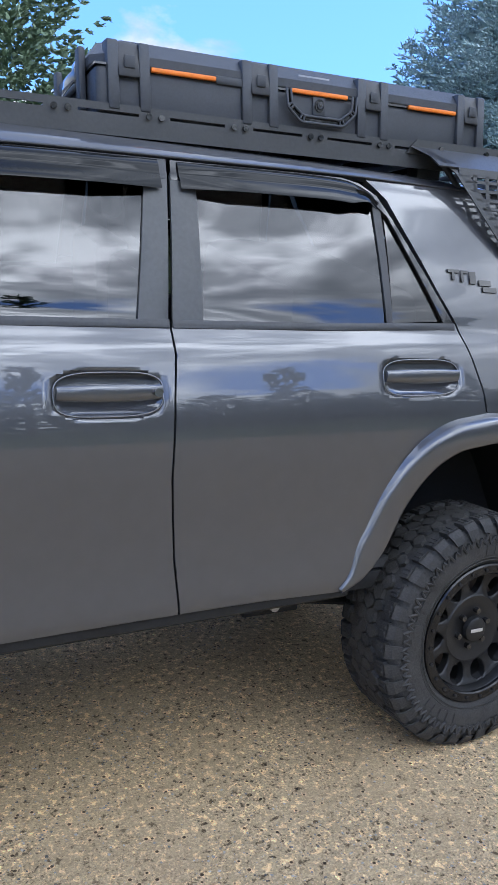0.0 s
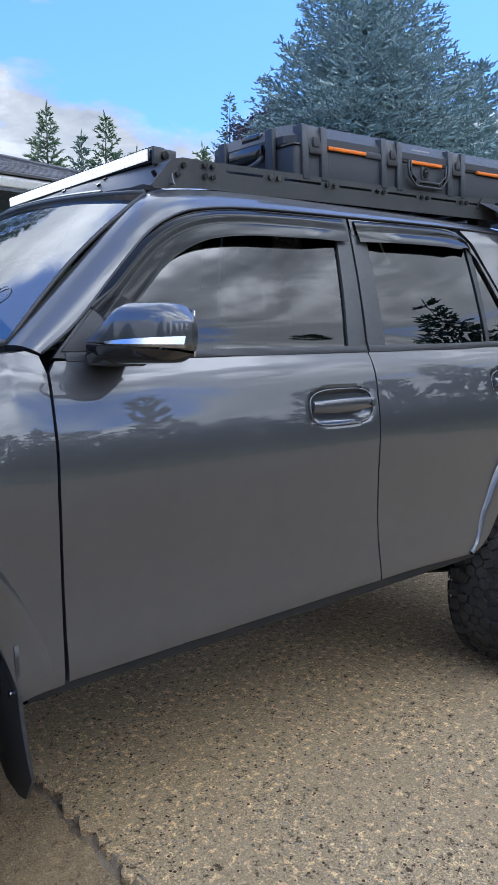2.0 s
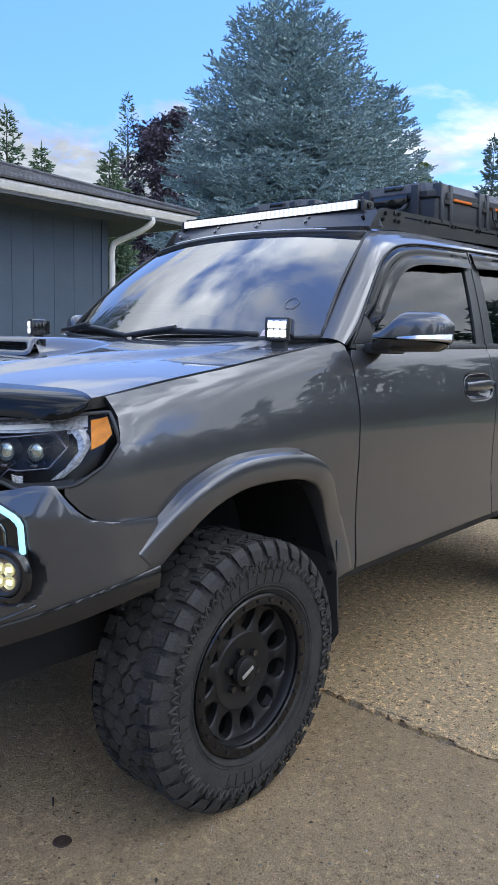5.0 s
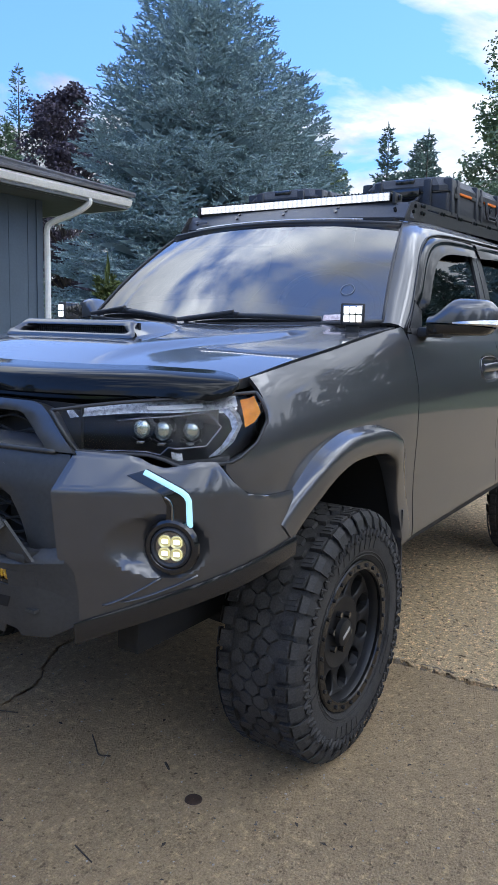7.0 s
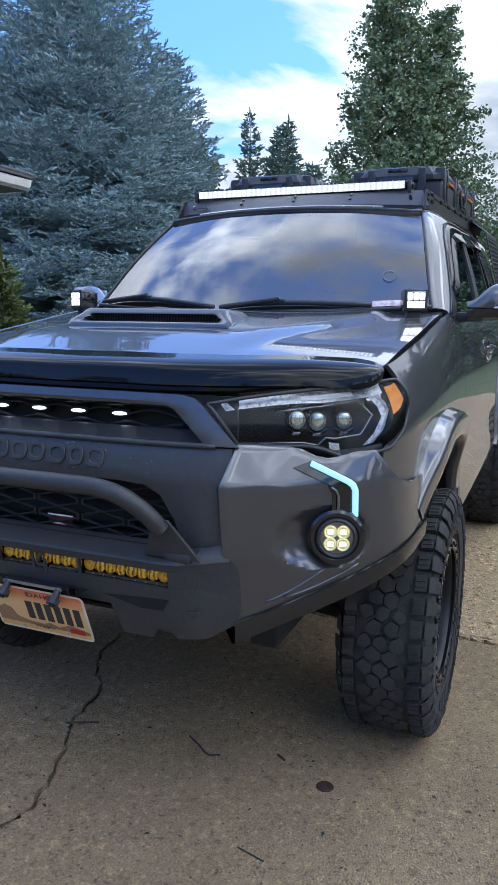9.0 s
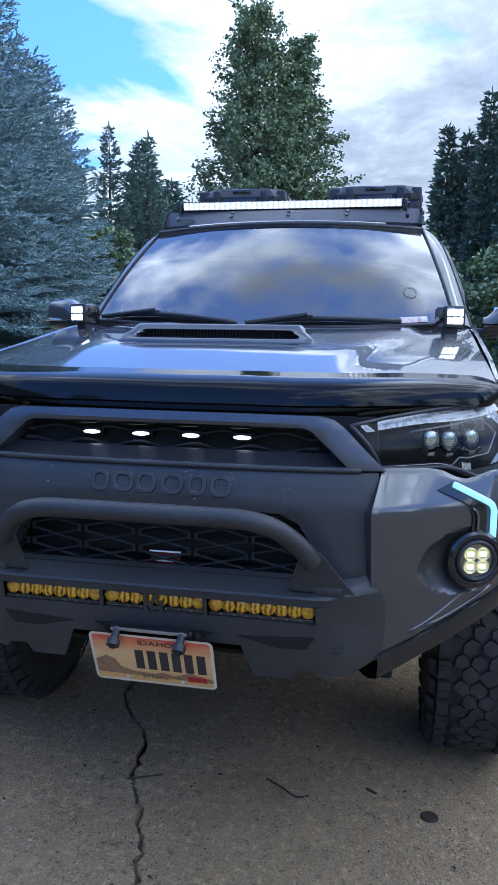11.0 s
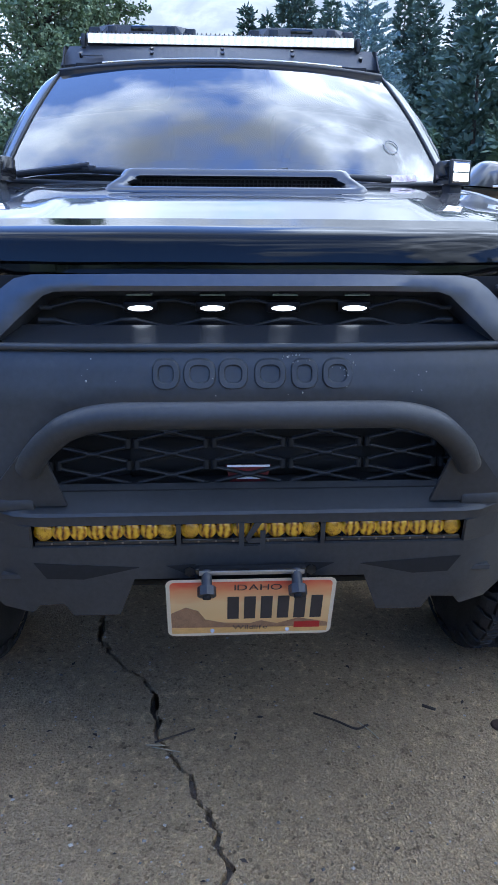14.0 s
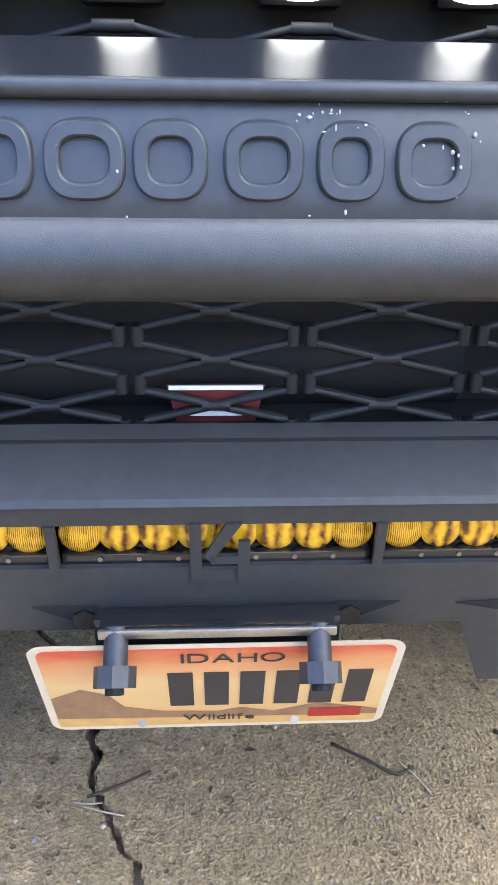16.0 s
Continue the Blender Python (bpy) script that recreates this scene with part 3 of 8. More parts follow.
    # wind deflectors above the windows
    def visor(line, drop, pr, tail=0.0):
        P = catmull(line, 5)
        rows = []
        for i, p in enumerate(P):
            t = min(i, len(P) - 1 - i) / 3.0
            g = min(1, 0.35 + t * 0.65)
            a, b = Vector(P[max(0, i - 1)]), Vector(P[min(len(P) - 1, i + 1)])
            d = (b - a).normalized()
            n = Vector((d.y, -d.x, 0))
            row = []
            for k, (dd, o) in enumerate(((0.0, 0.004), (0.10, 0.016), (0.30, 0.022), (0.42, 0.016), (0.55, 0.020), (0.85, 0.030), (1.0, 0.031), (1.0, 0.024))):
                q = Vector(p) + n * drop * dd * (1 - (1 - sstep(0, 9, len(P) - 1 - i)) * tail)
                row.append((q.x, -side_y(q.x, q.y) - o * g, q.y))
            rows.append(row)
        part("rain_visor", side(loft(rows, out=OUT), sy), SMOKE, pr, "smoked acrylic rain visor", angle=60)
    visor([(0.782, 1.497, 0), (0.86, 1.575, 0), (0.95, 1.66, 0), (1.04, 1.722, 0), (1.15, 1.768, 0), (1.30, 1.795, 0), (1.5, 1.808, 0), (1.78, 1.821, 0)], 0.078, fd)
    visor([(1.835, 1.822, 0), (2.1, 1.835, 0), (2.35, 1.842, 0), (2.44, 1.825, 0), (2.50, 1.785, 0)], 0.074, rd, 0.6)
    # fixed corner trim before the front glass
    ct = [(0.690, 1.385), (0.800, 1.50), (0.838, 1.44), (0.816, 1.385)]
    part("mirror_sail", side(sheet(ct, SIDE(0.006), 0.04, 0.04, OUT, 0.012), sy), SATIN, fd)
    return f, fd, rd, qp


def flare(sy, line, fade, width=lambda x: 1.0, name="wheel_flare"):
    """A moulded lip round a wheel arch; fade gives its height along the line."""
    P = [Vector(p) for p in catmull([p + (0,) for p in line], 6)]
    rows = []
    for i, p in enumerate(P):
        d = (P[min(i + 1, len(P) - 1)] - P[max(i - 1, 0)]).normalized()
        n = Vector((-d.y, d.x, 0))
        g = fade(p.x)
        row = []
        for w, o in ((-0.004, -0.030), (-0.004, 0.036), (-0.001, 0.044), (0.006, 0.0485), (0.030, 0.0515), (0.060, 0.0495), (0.071, 0.0465), (0.078, 0.0400), (0.084, 0.0200), (0.089, 0.0030), (0.094, -0.006)):
            q = p + n * w * width(p.x)
            row.append((q.x, -side_y(q.x, q.y) - (o * g if o > 0.004 else o), q.y))
        rows.append(row)
    return part(name, side(loft(rows, out=OUT), sy), PAINT, car, "metallic grey moulded wheel arch flare", angle=70)


for sy in (-1, 1):
    flare(sy, ARCH_F, lambda x: 0.55 + 0.45 * sstep(-0.30, -0.12, x) - 0.86 * sstep(0.33, 0.50, x))
    flare(sy, ARCH_R, lambda x: sstep(2.42, 2.78, x) * 0.78 + 0.22, lambda x: 0.15 + 0.85 * sstep(2.31, 2.47, x))

side_parts = {sy: body_side(sy) for sy in (-1, 1)}


def polish(ob):
    """Normals of the true body surface, so that reflections run clean over the panels."""
    me = ob.data
    body = lambda x, z: side_y(x, z) - (dent(x, z) if "door" in ob.name else 0.0)
    near = {}
    for v in me.vertices:
        x, z, s = v.co.x, v.co.z, 1 if v.co.y > 0 else -1
        e = 0.006
        g = 0.02 if dent(x, z) == 0 else e
        near[v.index] = Vector((-(body(x + g, z) - body(x - g, z)) / (2 * g), s, -(body(x, z + e) - body(x, z - e)) / (2 * e))).normalized()
    out = []
    for p in me.polygons:
        for v in p.vertices:
            out.append(near[v] if near[v].dot(p.normal) > 0.80 else p.normal.copy())
    me.normals_split_custom_set(out)


for ob in car.children_recursive:
    if ob.name.split(".")[0] in ("front_wing", "front_door", "rear_door", "rear_quarter", "window_glass", "quarter_glass", "rear_side_window"):
        polish(ob)


def upper_body():
    # pillars beside the windscreen run back into the roof's edge
    for sy in (-1, 1):
        inner = [(0.575, -0.745, 1.398), (0.70, -0.713, 1.515), (0.85, -0.672, 1.655), (0.97, -0.637, 1.76), (1.05, -0.610, 1.818), (1.16, -0.585, 1.856), (1.40, -0.575, 1.880), (1.9, -0.575, 1.895), (2.5, -0.575, 1.905), (3.3, -0.56, 1.905)]
        outer = [(0.640, 0, 1.378), (0.745, 0, 1.457), (0.90, 0, 1.612), (0.995, 0, 1.698), (1.075, 0, 1.747), (1.18, 0, 1.783), (1.40, 0, 1.810), (1.9, 0, 1.834), (2.45, 0, 1.856), (3.3, 0, 1.872)]
        A, B = catmull(inner, 4), catmull([(p[0], -side_y(p[0], p[2]), p[2]) for p in outer], 4)
        rows = []
        for a, b in zip(A, B):
            a, b = Vector(a), Vector(b)
            row = []
            for k in range(7):
                t = k / 6
                p = a.lerp(b, t)
                n = Vector((-0.35, -0.7, 0.62)).normalized()
                p += n * 0.014 * math.sin(math.pi * t) ** 0.8
                row.append(p)
            rows.append(row)
        part("roof_pillar", side(loft(rows, out=(0, -0.7, 0.7), thick=0.015), sy), PAINT, car)
        part("drip_rail", side(tube([Vector(p) + Vector((0, -0.001, 0.002)) for p in B], 0.004, 6), sy), SATIN, car)
    roof = []
    for k in range(19):
        x = 1.02 + (3.45 - 1.02) * k / 18
        ze = float(np.interp(x, [1.02, 1.16, 1.4, 1.9, 2.5, 3.3, 3.45], [1.815, 1.858, 1.882, 1.897, 1.907, 1.907, 1.90]))
        ye = float(np.interp(x, [1.02, 1.16, 1.4, 3.3, 3.45], [0.612, 0.586, 0.577, 0.563, 0.55]))
        x2 = x - (0.10 * (1 - min(1, k / 4))) * 1.0
        roof.append([(x - (0.085 * max(0, 1 - k / 5)) * (1 - (y / ye) ** 2), y, ze + 0.022 * (1 - (y / ye) ** 2)) for y in [ye * j / 10 for j in range(-10, 11)]])
    part("roof", loft(roof, out=(0, 0, 1), thick=0.02), PAINT, car)
    # windscreen
    ws = []
    for k in range(13):
        t = k / 12
        row = []
        for j in range(-10, 11):
            s = j / 10
            yb, yt = 0.750 * s, 0.614 * s
            xb, xt = 0.40 + 0.185 * s * s, 0.945 + 0.110 * s * s
            zb, zt = 1.372 + 0.028 * s * s, 1.838 - 0.018 * s * s
            x, y, z = xb + (xt - xb) * t, yb + (yt - yb) * t, zb + (zt - zb) * t
            b = 0.022 * math.sin(math.pi * t)
            row.append((x - 0.6 * b, y, z + 0.8 * b))
        ws.append(row)
    w = part("windscreen", loft(ws, out=(-1, 0, 1)), WINDSHIELD, car, "windscreen glass reflecting the clouds")
    w.visible_shadow = False
    for row in (ws[0], ws[-1]):
        part("windscreen_seal", tube([Vector(p) + Vector((-0.004, 0, 0.004)) for p in row], 0.009, 6), SATIN, car)
    for i in (0, -1):
        part("windscreen_seal", tube([Vector(r[i]) + Vector((-0.002, 0, 0.002)) for r in ws], 0.006, 6), SATIN, car)
    # sensor patch, shade band, sticker and round decal on the glass
    def on_glass(s, t, lift=0.0):
        i, j = min(11, max(0, int(t * 12))), min(19, max(0, int((s + 1) * 10)))
        p = Vector(ws[i][j]).lerp(Vector(ws[i + 1][j]), t * 12 - i)
        q = Vector(ws[i][j + 1]).lerp(Vector(ws[i + 1][j + 1]), t * 12 - i)
        return p.lerp(q, (s + 1) * 10 - j) + Vector((-0.6, 0, 0.8)) * lift
    part("registration_sticker", loft([[on_glass(-0.86 + 0.14 * a / 3, 0.025 + 0.045 * b / 2, 0.004) for a in range(4)] for b in range(3)], out=(-1, 0, 1)), mat("sticker_red_white", (0.55, 0.25, 0.24), 0.5, 0, 0.5, 60, col2=(0.7, 0.6, 0.6)), w, "small red and white sticker")
    ring = [on_glass(-0.80 + 0.034 * math.cos(a), 0.275 + 0.045 * math.sin(a), 0.004) for a in [k * math.tau / 28 for k in range(29)]]
    part("round_decal", tube(ring, 0.0014, 5), mat("pale_decal", (0.22, 0.23, 0.25), 0.5), w)
    # cowl and wipers
    cw = [[(0.36 + 0.20 * (abs(y) / 0.78) ** 2 + dx, y, 1.352 + 0.03 * (abs(y) / 0.78) ** 2 + dz) for y in [0.76 * j / 12 for j in range(-12, 13)]] for dx, dz in ((0.0, -0.02), (0.05, 0.006), (0.12, 0.02))]
    part("cowl", loft(cw, out=(0, 0, 1)), SATIN, car)
    for s0, s1, t1 in ((0.92, 0.12, 0.05), (0.06, -0.72, 0.035)):
        pts = [on_glass(s0 + (s1 - s0) * k / 10, 0.018 + t1 * math.sin(math.pi * (k / 10) ** 0.8), 0.016) for k in range(11)]
        wp = part("wiper", tube(pts, 0.011, 6), SATIN, car, "black windscreen wiper")
        mid = pts[4]
        part("wiper_arm", rod(Vector(pts[0]) + Vector((-0.04, 0, 0.0)), mid + Vector((-0.01, 0, 0.015)), 0.009), SATIN, wp)
        part("wiper_joint", box(mid.x - 0.014, mid.x + 0.01, mid.y - 0.022, mid.y + 0.022, mid.z, mid.z + 0.014, 0.004), SATIN, wp)


upper_body()


def bonnet():
    ys = [0.795 * j / 32 for j in range(-32, 33)]
    rows = []
    for k in range(27):
        t = k / 26
        row = []
        for y in ys:
            x0, x1 = nose_x(y), 0.385 + 0.21 * (abs(y) / 0.795) ** 2
            x = x0 + (x1 - x0) * t
            ye = min(abs(y), side_y(min(x, 0.6), SEAM_Z(min(x, 0.6))) - 0.004) if x > -0.45 else abs(y)
            row.append((x, math.copysign(ye, y), hood_z(x, y)))
        rows.append(row)
    b = part("bonnet", loft(rows, out=(0, 0, 1), thick=0.03), PAINT, car, "metallic grey bonnet with an air scoop", angle=30)
    # scoop
    def ring(x, hw, z1, zb, n=24):
        out = []
        for j in range(n + 1):
            t = -1 + 2 * j / n
            out.append((x, hw * t, zb + (z1 - zb) * (1 - max(0, (abs(t) - 0.76) / 0.24) ** 2.0)))
        return out
    rows = [ring(-0.222, 0.262, 1.374, 1.324), ring(-0.20, 0.262, 1.378, 1.326), ring(-0.10, 0.256, 1.380, 1.330), ring(0.02, 0.24, 1.377, 1.338), ring(0.12, 0.205, 1.369, 1.346), ring(0.22, 0.16, 1.360, 1.352)]
    part("scoop", loft(rows, out=(0, 0, 1)), PAINT, b)

    def loop(hb, ht, z0, z1, x0, x1, r=0.018):
        """A rounded, leaning four-sided loop: lower and upper half width, heights and the plan of its lower and upper edge."""
        pts = []
        for cy, cz, a0 in ((ht - r, z1 - r, 0), (-ht + r, z1 - r, 90), (-hb + r, z0 + r * 0.5, 180), (hb - r, z0 + r * 0.5, 270)):
            for k in range(7):
                q = radians(a0 + 15 * k)
                y, z = cy + r * math.cos(q), cz + r * math.sin(q) * (1 if cz > (z0 + z1) / 2 else 0.5)
                pts.append((x0 + (x1 - x0) * (z - z0) / (z1 - z0), y, z))
        return pts
    frame_rows = [loop(0.300, 0.268, 1.322, 1.376, -0.292, -0.222), loop(0.292, 0.264, 1.331, 1.379, -0.290, -0.230), loop(0.276, 0.252, 1.336, 1.377, -0.282, -0.240), loop(0.252, 0.236, 1.337, 1.371, -0.270, -0.240), loop(0.246, 0.230, 1.335, 1.368, -0.255, -0.226), loop(0.244, 0.228, 1.333, 1.367, -0.21, -0.19)]
    part("scoop_frame", loft(frame_rows, close_u=True, out=(-1, 0, 0.6)), PAINT, b, angle=60)
    part("scoop_mesh", box(-0.200, -0.190, -0.245, 0.245, 1.326, 1.372), DARK, b)
    bars = bmesh.new()
    for k in range(-23, 24):
        box(-0.213, -0.209, k * 0.0102 - 0.0012, k * 0.0102 + 0.0012, 1.328, 1.370, 0, bars)
    for z in (1.339, 1.348, 1.357, 1.365):
        box(-0.214, -0.210, -0.24, 0.24, z - 0.001, z + 0.001, 0, bars)
    part("scoop_grid", bars, SATIN, b)
    # smoked stone guard along the front edge
    rows = []
    for k in range(-28, 29):
        y = 0.80 * math.sin(math.pi / 2 * k / 28)
        x = nose_x(y)
        nx, ny = (nose_x(abs(y) + 0.01) - nose_x(abs(y) - 0.01)) / 0.02, 1.0
        d = Vector((-1, math.copysign(nx, y), 0)).normalized()
        g = max(0.05, math.sqrt(max(0.0, 1 - (max(0.0, abs(y) - 0.735) / 0.066) ** 2)))
        z = hood_z(x + 0.05, y)
        row = []
        for f, dz in ((-0.060, 0.003), (-0.045, 0.009), (0.0, 0.009), (0.018, 0.004), (0.029, -0.005), (0.035, -0.016), (0.040, -0.032), (0.043, -0.047), (0.036, -0.052)):
            ff = f * g
            row.append((x + d.x * ff, y + d.y * ff * 0.6, (hood_z(x + 0.075 * g, y) if f < 0 else z - 0.012) + dz * g))
        rows.append(row)
    part("stone_guard", loft(rows, out=(-0.6, 0, 0.8), thick=0.004), SMOKE, car, "glossy smoked bonnet stone guard", angle=60)
    # a black sheet stands in for the shade of the gap below it
    rows = [[(nose_x(y) + dx, y, SEAM_Z(-0.5) - 0.03 + dz) for y in [0.75 * j / 20 for j in range(-20, 21)]] for dx, dz in ((0.02, 0.02), (0.02, -0.09))]
    part("front_panel", loft(rows), GLOSSBLACK, car)


bonnet()


# ---- front end ----
FRONT = (-1, 0, 0)
DIAG = (-0.7, -0.7, 0)
HL_S = [(-0.748, -0.443, 1.144), (-0.690, -0.520, 1.159), (-0.635, -0.590, 1.169), (-0.600, -0.634, 1.174), (-0.560, -0.678, 1.179), (-0.500, -0.739, 1.186), (-0.448, -0.785, 1.192), (-0.408, -0.814, 1.196), (-0.390, -0.824, 1.197)]
HL_B = [(-0.731, -0.514, 1.048), (-0.681, -0.594, 1.043), (-0.636, -0.666, 1.042), (-0.615, -0.704, 1.031), (-0.597, -0.740, 1.015), (-0.547, -0.796, 1.019), (-0.503, -0.842, 1.029), (-0.432, -0.861, 1.073), (-0.390, -0.861, 1.124)]


def headlamp(sy):
    top, bot = HL_S, HL_B

    def pt(u, v, off=0.0):
        """u from the grille to the wing, v from the lower edge to the upper."""
        i = min(len(top) - 2, int(u * (len(top) - 1)))
        f = u * (len(top) - 1) - i
        a = Vector(top[i]).lerp(Vector(top[i + 1]), f)
        b = Vector(bot[i]).lerp(Vector(bot[i + 1]), f)
        p = b.lerp(a, v)
        n = Vector((-0.75 + 0.35 * u, -0.45 - 0.4 * u, 0.18)).normalized()
        return p + n * (0.016 * math.sin(math.pi * v) - off)
    grid = lambda u0, u1, v0, v1, off, n=12, m=5: [[pt(u0 + (u1 - u0) * i / n, v0 + (v1 - v0) * j / m, off) for i in range(n + 1)] for j in range(m + 1)]
    h = part("headlight", side(loft(grid(0, 1, 0, 1, 0.075, 24, 8), out=DIAG), sy), LAMPBLACK, car, "black projector headlight with clear lens")
    c = part("lens_cover", side(loft(grid(0, 1, 0, 1, 0.0, 32, 8), out=DIAG), sy), CLEAR, h, "clear headlight lens")
    c.visible_shadow = False
    edge = [pt(k / 30, 1) for k in range(31)] + [pt(1, 1 - k / 6) for k in range(1, 7)] + [pt(1 - k / 30, 0) for k in range(1, 31)] + [pt(0, k / 6) for k in range(1, 7)]
    part("lens_seal", side(tube(edge, 0.005, 6), sy), SATIN, h)
    part("reflector_strip", side(loft(grid(0.04, 0.80, 0.78, 0.97, 0.026), out=DIAG), sy), STRIP, h, "silver strip along the top")
    part("running_light", side(loft(grid(0.36, 0.62, 0.83, 0.90, 0.022), out=DIAG), sy), WHITE, h, "pale running light cells")
    part("inner_bezel", side(loft(grid(0.02, 0.74, 0.02, 0.10, 0.03), out=DIAG), sy), SATIN, h)
    line = [(0.06, 0.08), (0.36, 0.09), (0.44, 0.26), (0.62, 0.28), (0.70, 0.52), (0.64, 0.76), (0.10, 0.64)]
    part("bezel_line", side(tube([pt(a[0] + (b[0] - a[0]) * k / 6, a[1] + (b[1] - a[1]) * k / 6, 0.03) for a, b in zip(line, line[1:]) for k in range(6)], 0.0022, 6), sy), CHROME, h, "smoky chrome bezel edge")
    chev = [(0.70, 0.82), (0.745, 0.62), (0.755, 0.46), (0.70, 0.26), (0.63, 0.12)]
    part("corner_reflector", side(loft([[pt(a, b, 0.034), pt(a + 0.030, b + 0.005, 0.028), pt(a + 0.062, b + 0.01, 0.034)] for a, b in chev], out=DIAG), sy), STRIP, h, "smoked chevron reflector")
    part("corner_chrome", side(loft(grid(0.70, 0.80, 0.72, 0.95, 0.036, 6, 4), out=DIAG), sy), REFLECT, h)
    part("turn_lamp", side(loft(grid(0.455, 0.52, 0.06, 0.20, 0.03, 4, 3), out=DIAG), sy), REFLECT, h)
    part("marker", side(loft(grid(0.815, 0.965, 0.40, 0.88, 0.016, 8, 5), out=DIAG), sy), AMBERMARK, h, "amber side marker")
    for u in (0.285, 0.425, 0.57):
        p = pt(u, 0.50, 0.045)
        n = Vector((-0.88, -0.46, 0.0)).normalized()
        m = Matrix.Translation(p) @ n.to_track_quat("Z", "Y").to_matrix().to_4x4()
        bm = bmesh.new()
        bmesh.ops.create_uvsphere(bm, u_segments=16, v_segments=8, radius=0.0235, matrix=m @ Matrix.Diagonal((0.95, 1, 0.45, 1)))
        pj = part("projector", side(bm, sy), LENSGLASS, h, "glass projector lens")
        bm = bmesh.new()
        bmesh.ops.create_cone(bm, cap_ends=False, segments=20, radius1=0.030, radius2=0.0245, depth=0.03, matrix=m @ Matrix.Translation((0, 0, -0.014)))
        part("projector_ring", side(bm, sy), GLOSSBLACK, h)
        for q in (-1, 0, 1):
            bm = box(-0.012, 0.012, -0.004, 0.004, -0.004, 0.004, 0.001)
            bm.transform(m @ Matrix.Translation((0.0, 0.0, 0.0)) @ Matrix.Rotation(q * 0.5, 4, 'Z') @ Matrix.Translation((0, -0.031, 0.004)))
            part("projector_clip", side(bm, sy), CHROME if q == 0 else LAMPBLACK, h)


def lathe_z(profile, seg, m):
    """A turned shape about its own z axis, set in place by m."""
    return loft([[m @ Vector((r * math.cos(k * math.tau / seg), r * math.sin(k * math.tau / seg), z)) for k in range(seg)] for r, z in profile], close_u=True, out=m.to_3x3() @ Vector((0, 0, 1)))


def bumper_corner(sy):
    def S(s, z):
        """The corner's skin, hollowed round the fog lamp."""
        ds, dz = (s - 2.15) / (1.15 if s < 2.15 else 0.80), (z - 0.816) / 0.082
        d = ds * ds + dz * dz
        return corner(s, z, -0.034 * max(0.0, 1 - d) ** 0.8)
    low = [(0, 0.585), (1, 0.622), (2, 0.668), (3, 0.715), (4, 0.757), (4.95, 0.790)]
    top = [(4.95, 0.928), (4.4, 0.930), (3.9, 0.945), (3.45, 0.988), (3.02, 1.030), (2.6, 1.030), (2.2, 1.018), (2.0, 1.014), (1.75, 1.021), (1.45, 1.037), (1.2, 1.044), (0.6, 1.047), (0, 1.05)]
    c = part("bumper_corner", side(sheet(low + top, S, 0.10, 0.010, DIAG, 0.03, 0.002), sy), PAINT, car, "metallic grey bumper corner", angle=22)
    P = lambda s, z, o: corner(s, z, o)
    ctr = Vector(P(2.25, 0.818, 0.002))
    n = Vector((-0.94, -0.34, 0.0)).normalized()
    m = Matrix.Translation(ctr) @ n.to_track_quat("Z", "Y").to_matrix().to_4x4()
    bm = bmesh.new()
    bmesh.ops.create_cone(bm, cap_ends=True, segments=32, radius1=0.046, radius2=0.043, depth=0.024, matrix=m)
    fg = part("fog_light", side(bm, sy), CHROME, c, "round lit fog light")
    ring = loft([[m @ Vector(((0.046 + 0.006 * math.cos(b)) * math.cos(a), (0.046 + 0.006 * math.cos(b)) * math.sin(a), 0.012 + 0.008 * math.sin(b))) for a in [k * math.tau / 36 for k in range(36)]] for b in [j * math.tau / 8 for j in range(9)]], close_u=True, out=n)
    shroud = loft([[m @ Vector(((0.060 + 0.013 * math.cos(b)) * math.cos(a), (0.060 + 0.013 * math.cos(b)) * math.sin(a), 0.002 + 0.014 * math.sin(b))) for a in [k * math.tau / 36 for k in range(36)]] for b in [j * math.tau / 10 for j in range(11)]], close_u=True, out=n)
    part("fog_shroud", side(shroud, sy), GLOSSBLACK, fg)
    part("fog_bezel", side(ring, sy), SATIN, fg)
    for dx in (-0.0155, 0.0155):
        for dy in (-0.0155, 0.0155):
            cup = lathe_z([(0.0172, 0.010), (0.0172, 0.0150), (0.0158, 0.0160), (0.0120, 0.0125), (0.0002, 0.0115)], 18, m @ Matrix.Translation((dx, dy, 0)))
            cell = part("fog_cell", side(cup, sy), FOGCUP, fg, "pale yellow reflector cup")
            chip = box(-0.0085, 0.0085, -0.0060, 0.0060, 0.012, 0.0160, 0.003)
            chip.transform(m @ Matrix.Translation((dx, dy, 0)))
            part("fog_led", side(chip, sy), LEDWARM, cell, "lit warm white LED chip")
    # lit light guide, bent like a boomerang, on a black backing
    line = [(1.62, 1.006), (2.44, 0.960), (2.53, 0.952), (2.58, 0.938), (2.58, 0.872)]
    back = [(a[0] + (b[0] - a[0]) * k / 6, a[1] + (b[1] - a[1]) * k / 6) for a, b in zip(line, line[1:]) for k in range(6)] + line[-1:]
    rows = [[P(p[0] - 0.30 * (1 if w < 0 else -0.18), p[1] - (0.010 if w < 0 else -0.006), 0.004 if w else 0.006) for w in (-1, 0, 1)] for p in back]
    part("light_guide_backing", side(loft(rows, out=DIAG), sy), GLOSSBLACK, c)
    stem = [(1.66, 0.988), (2.02, 0.962), (2.16, 0.925), (2.14, 0.86), (2.66, 0.86), (2.66, 0.93), (2.60, 0.955), (2.42, 0.972)]
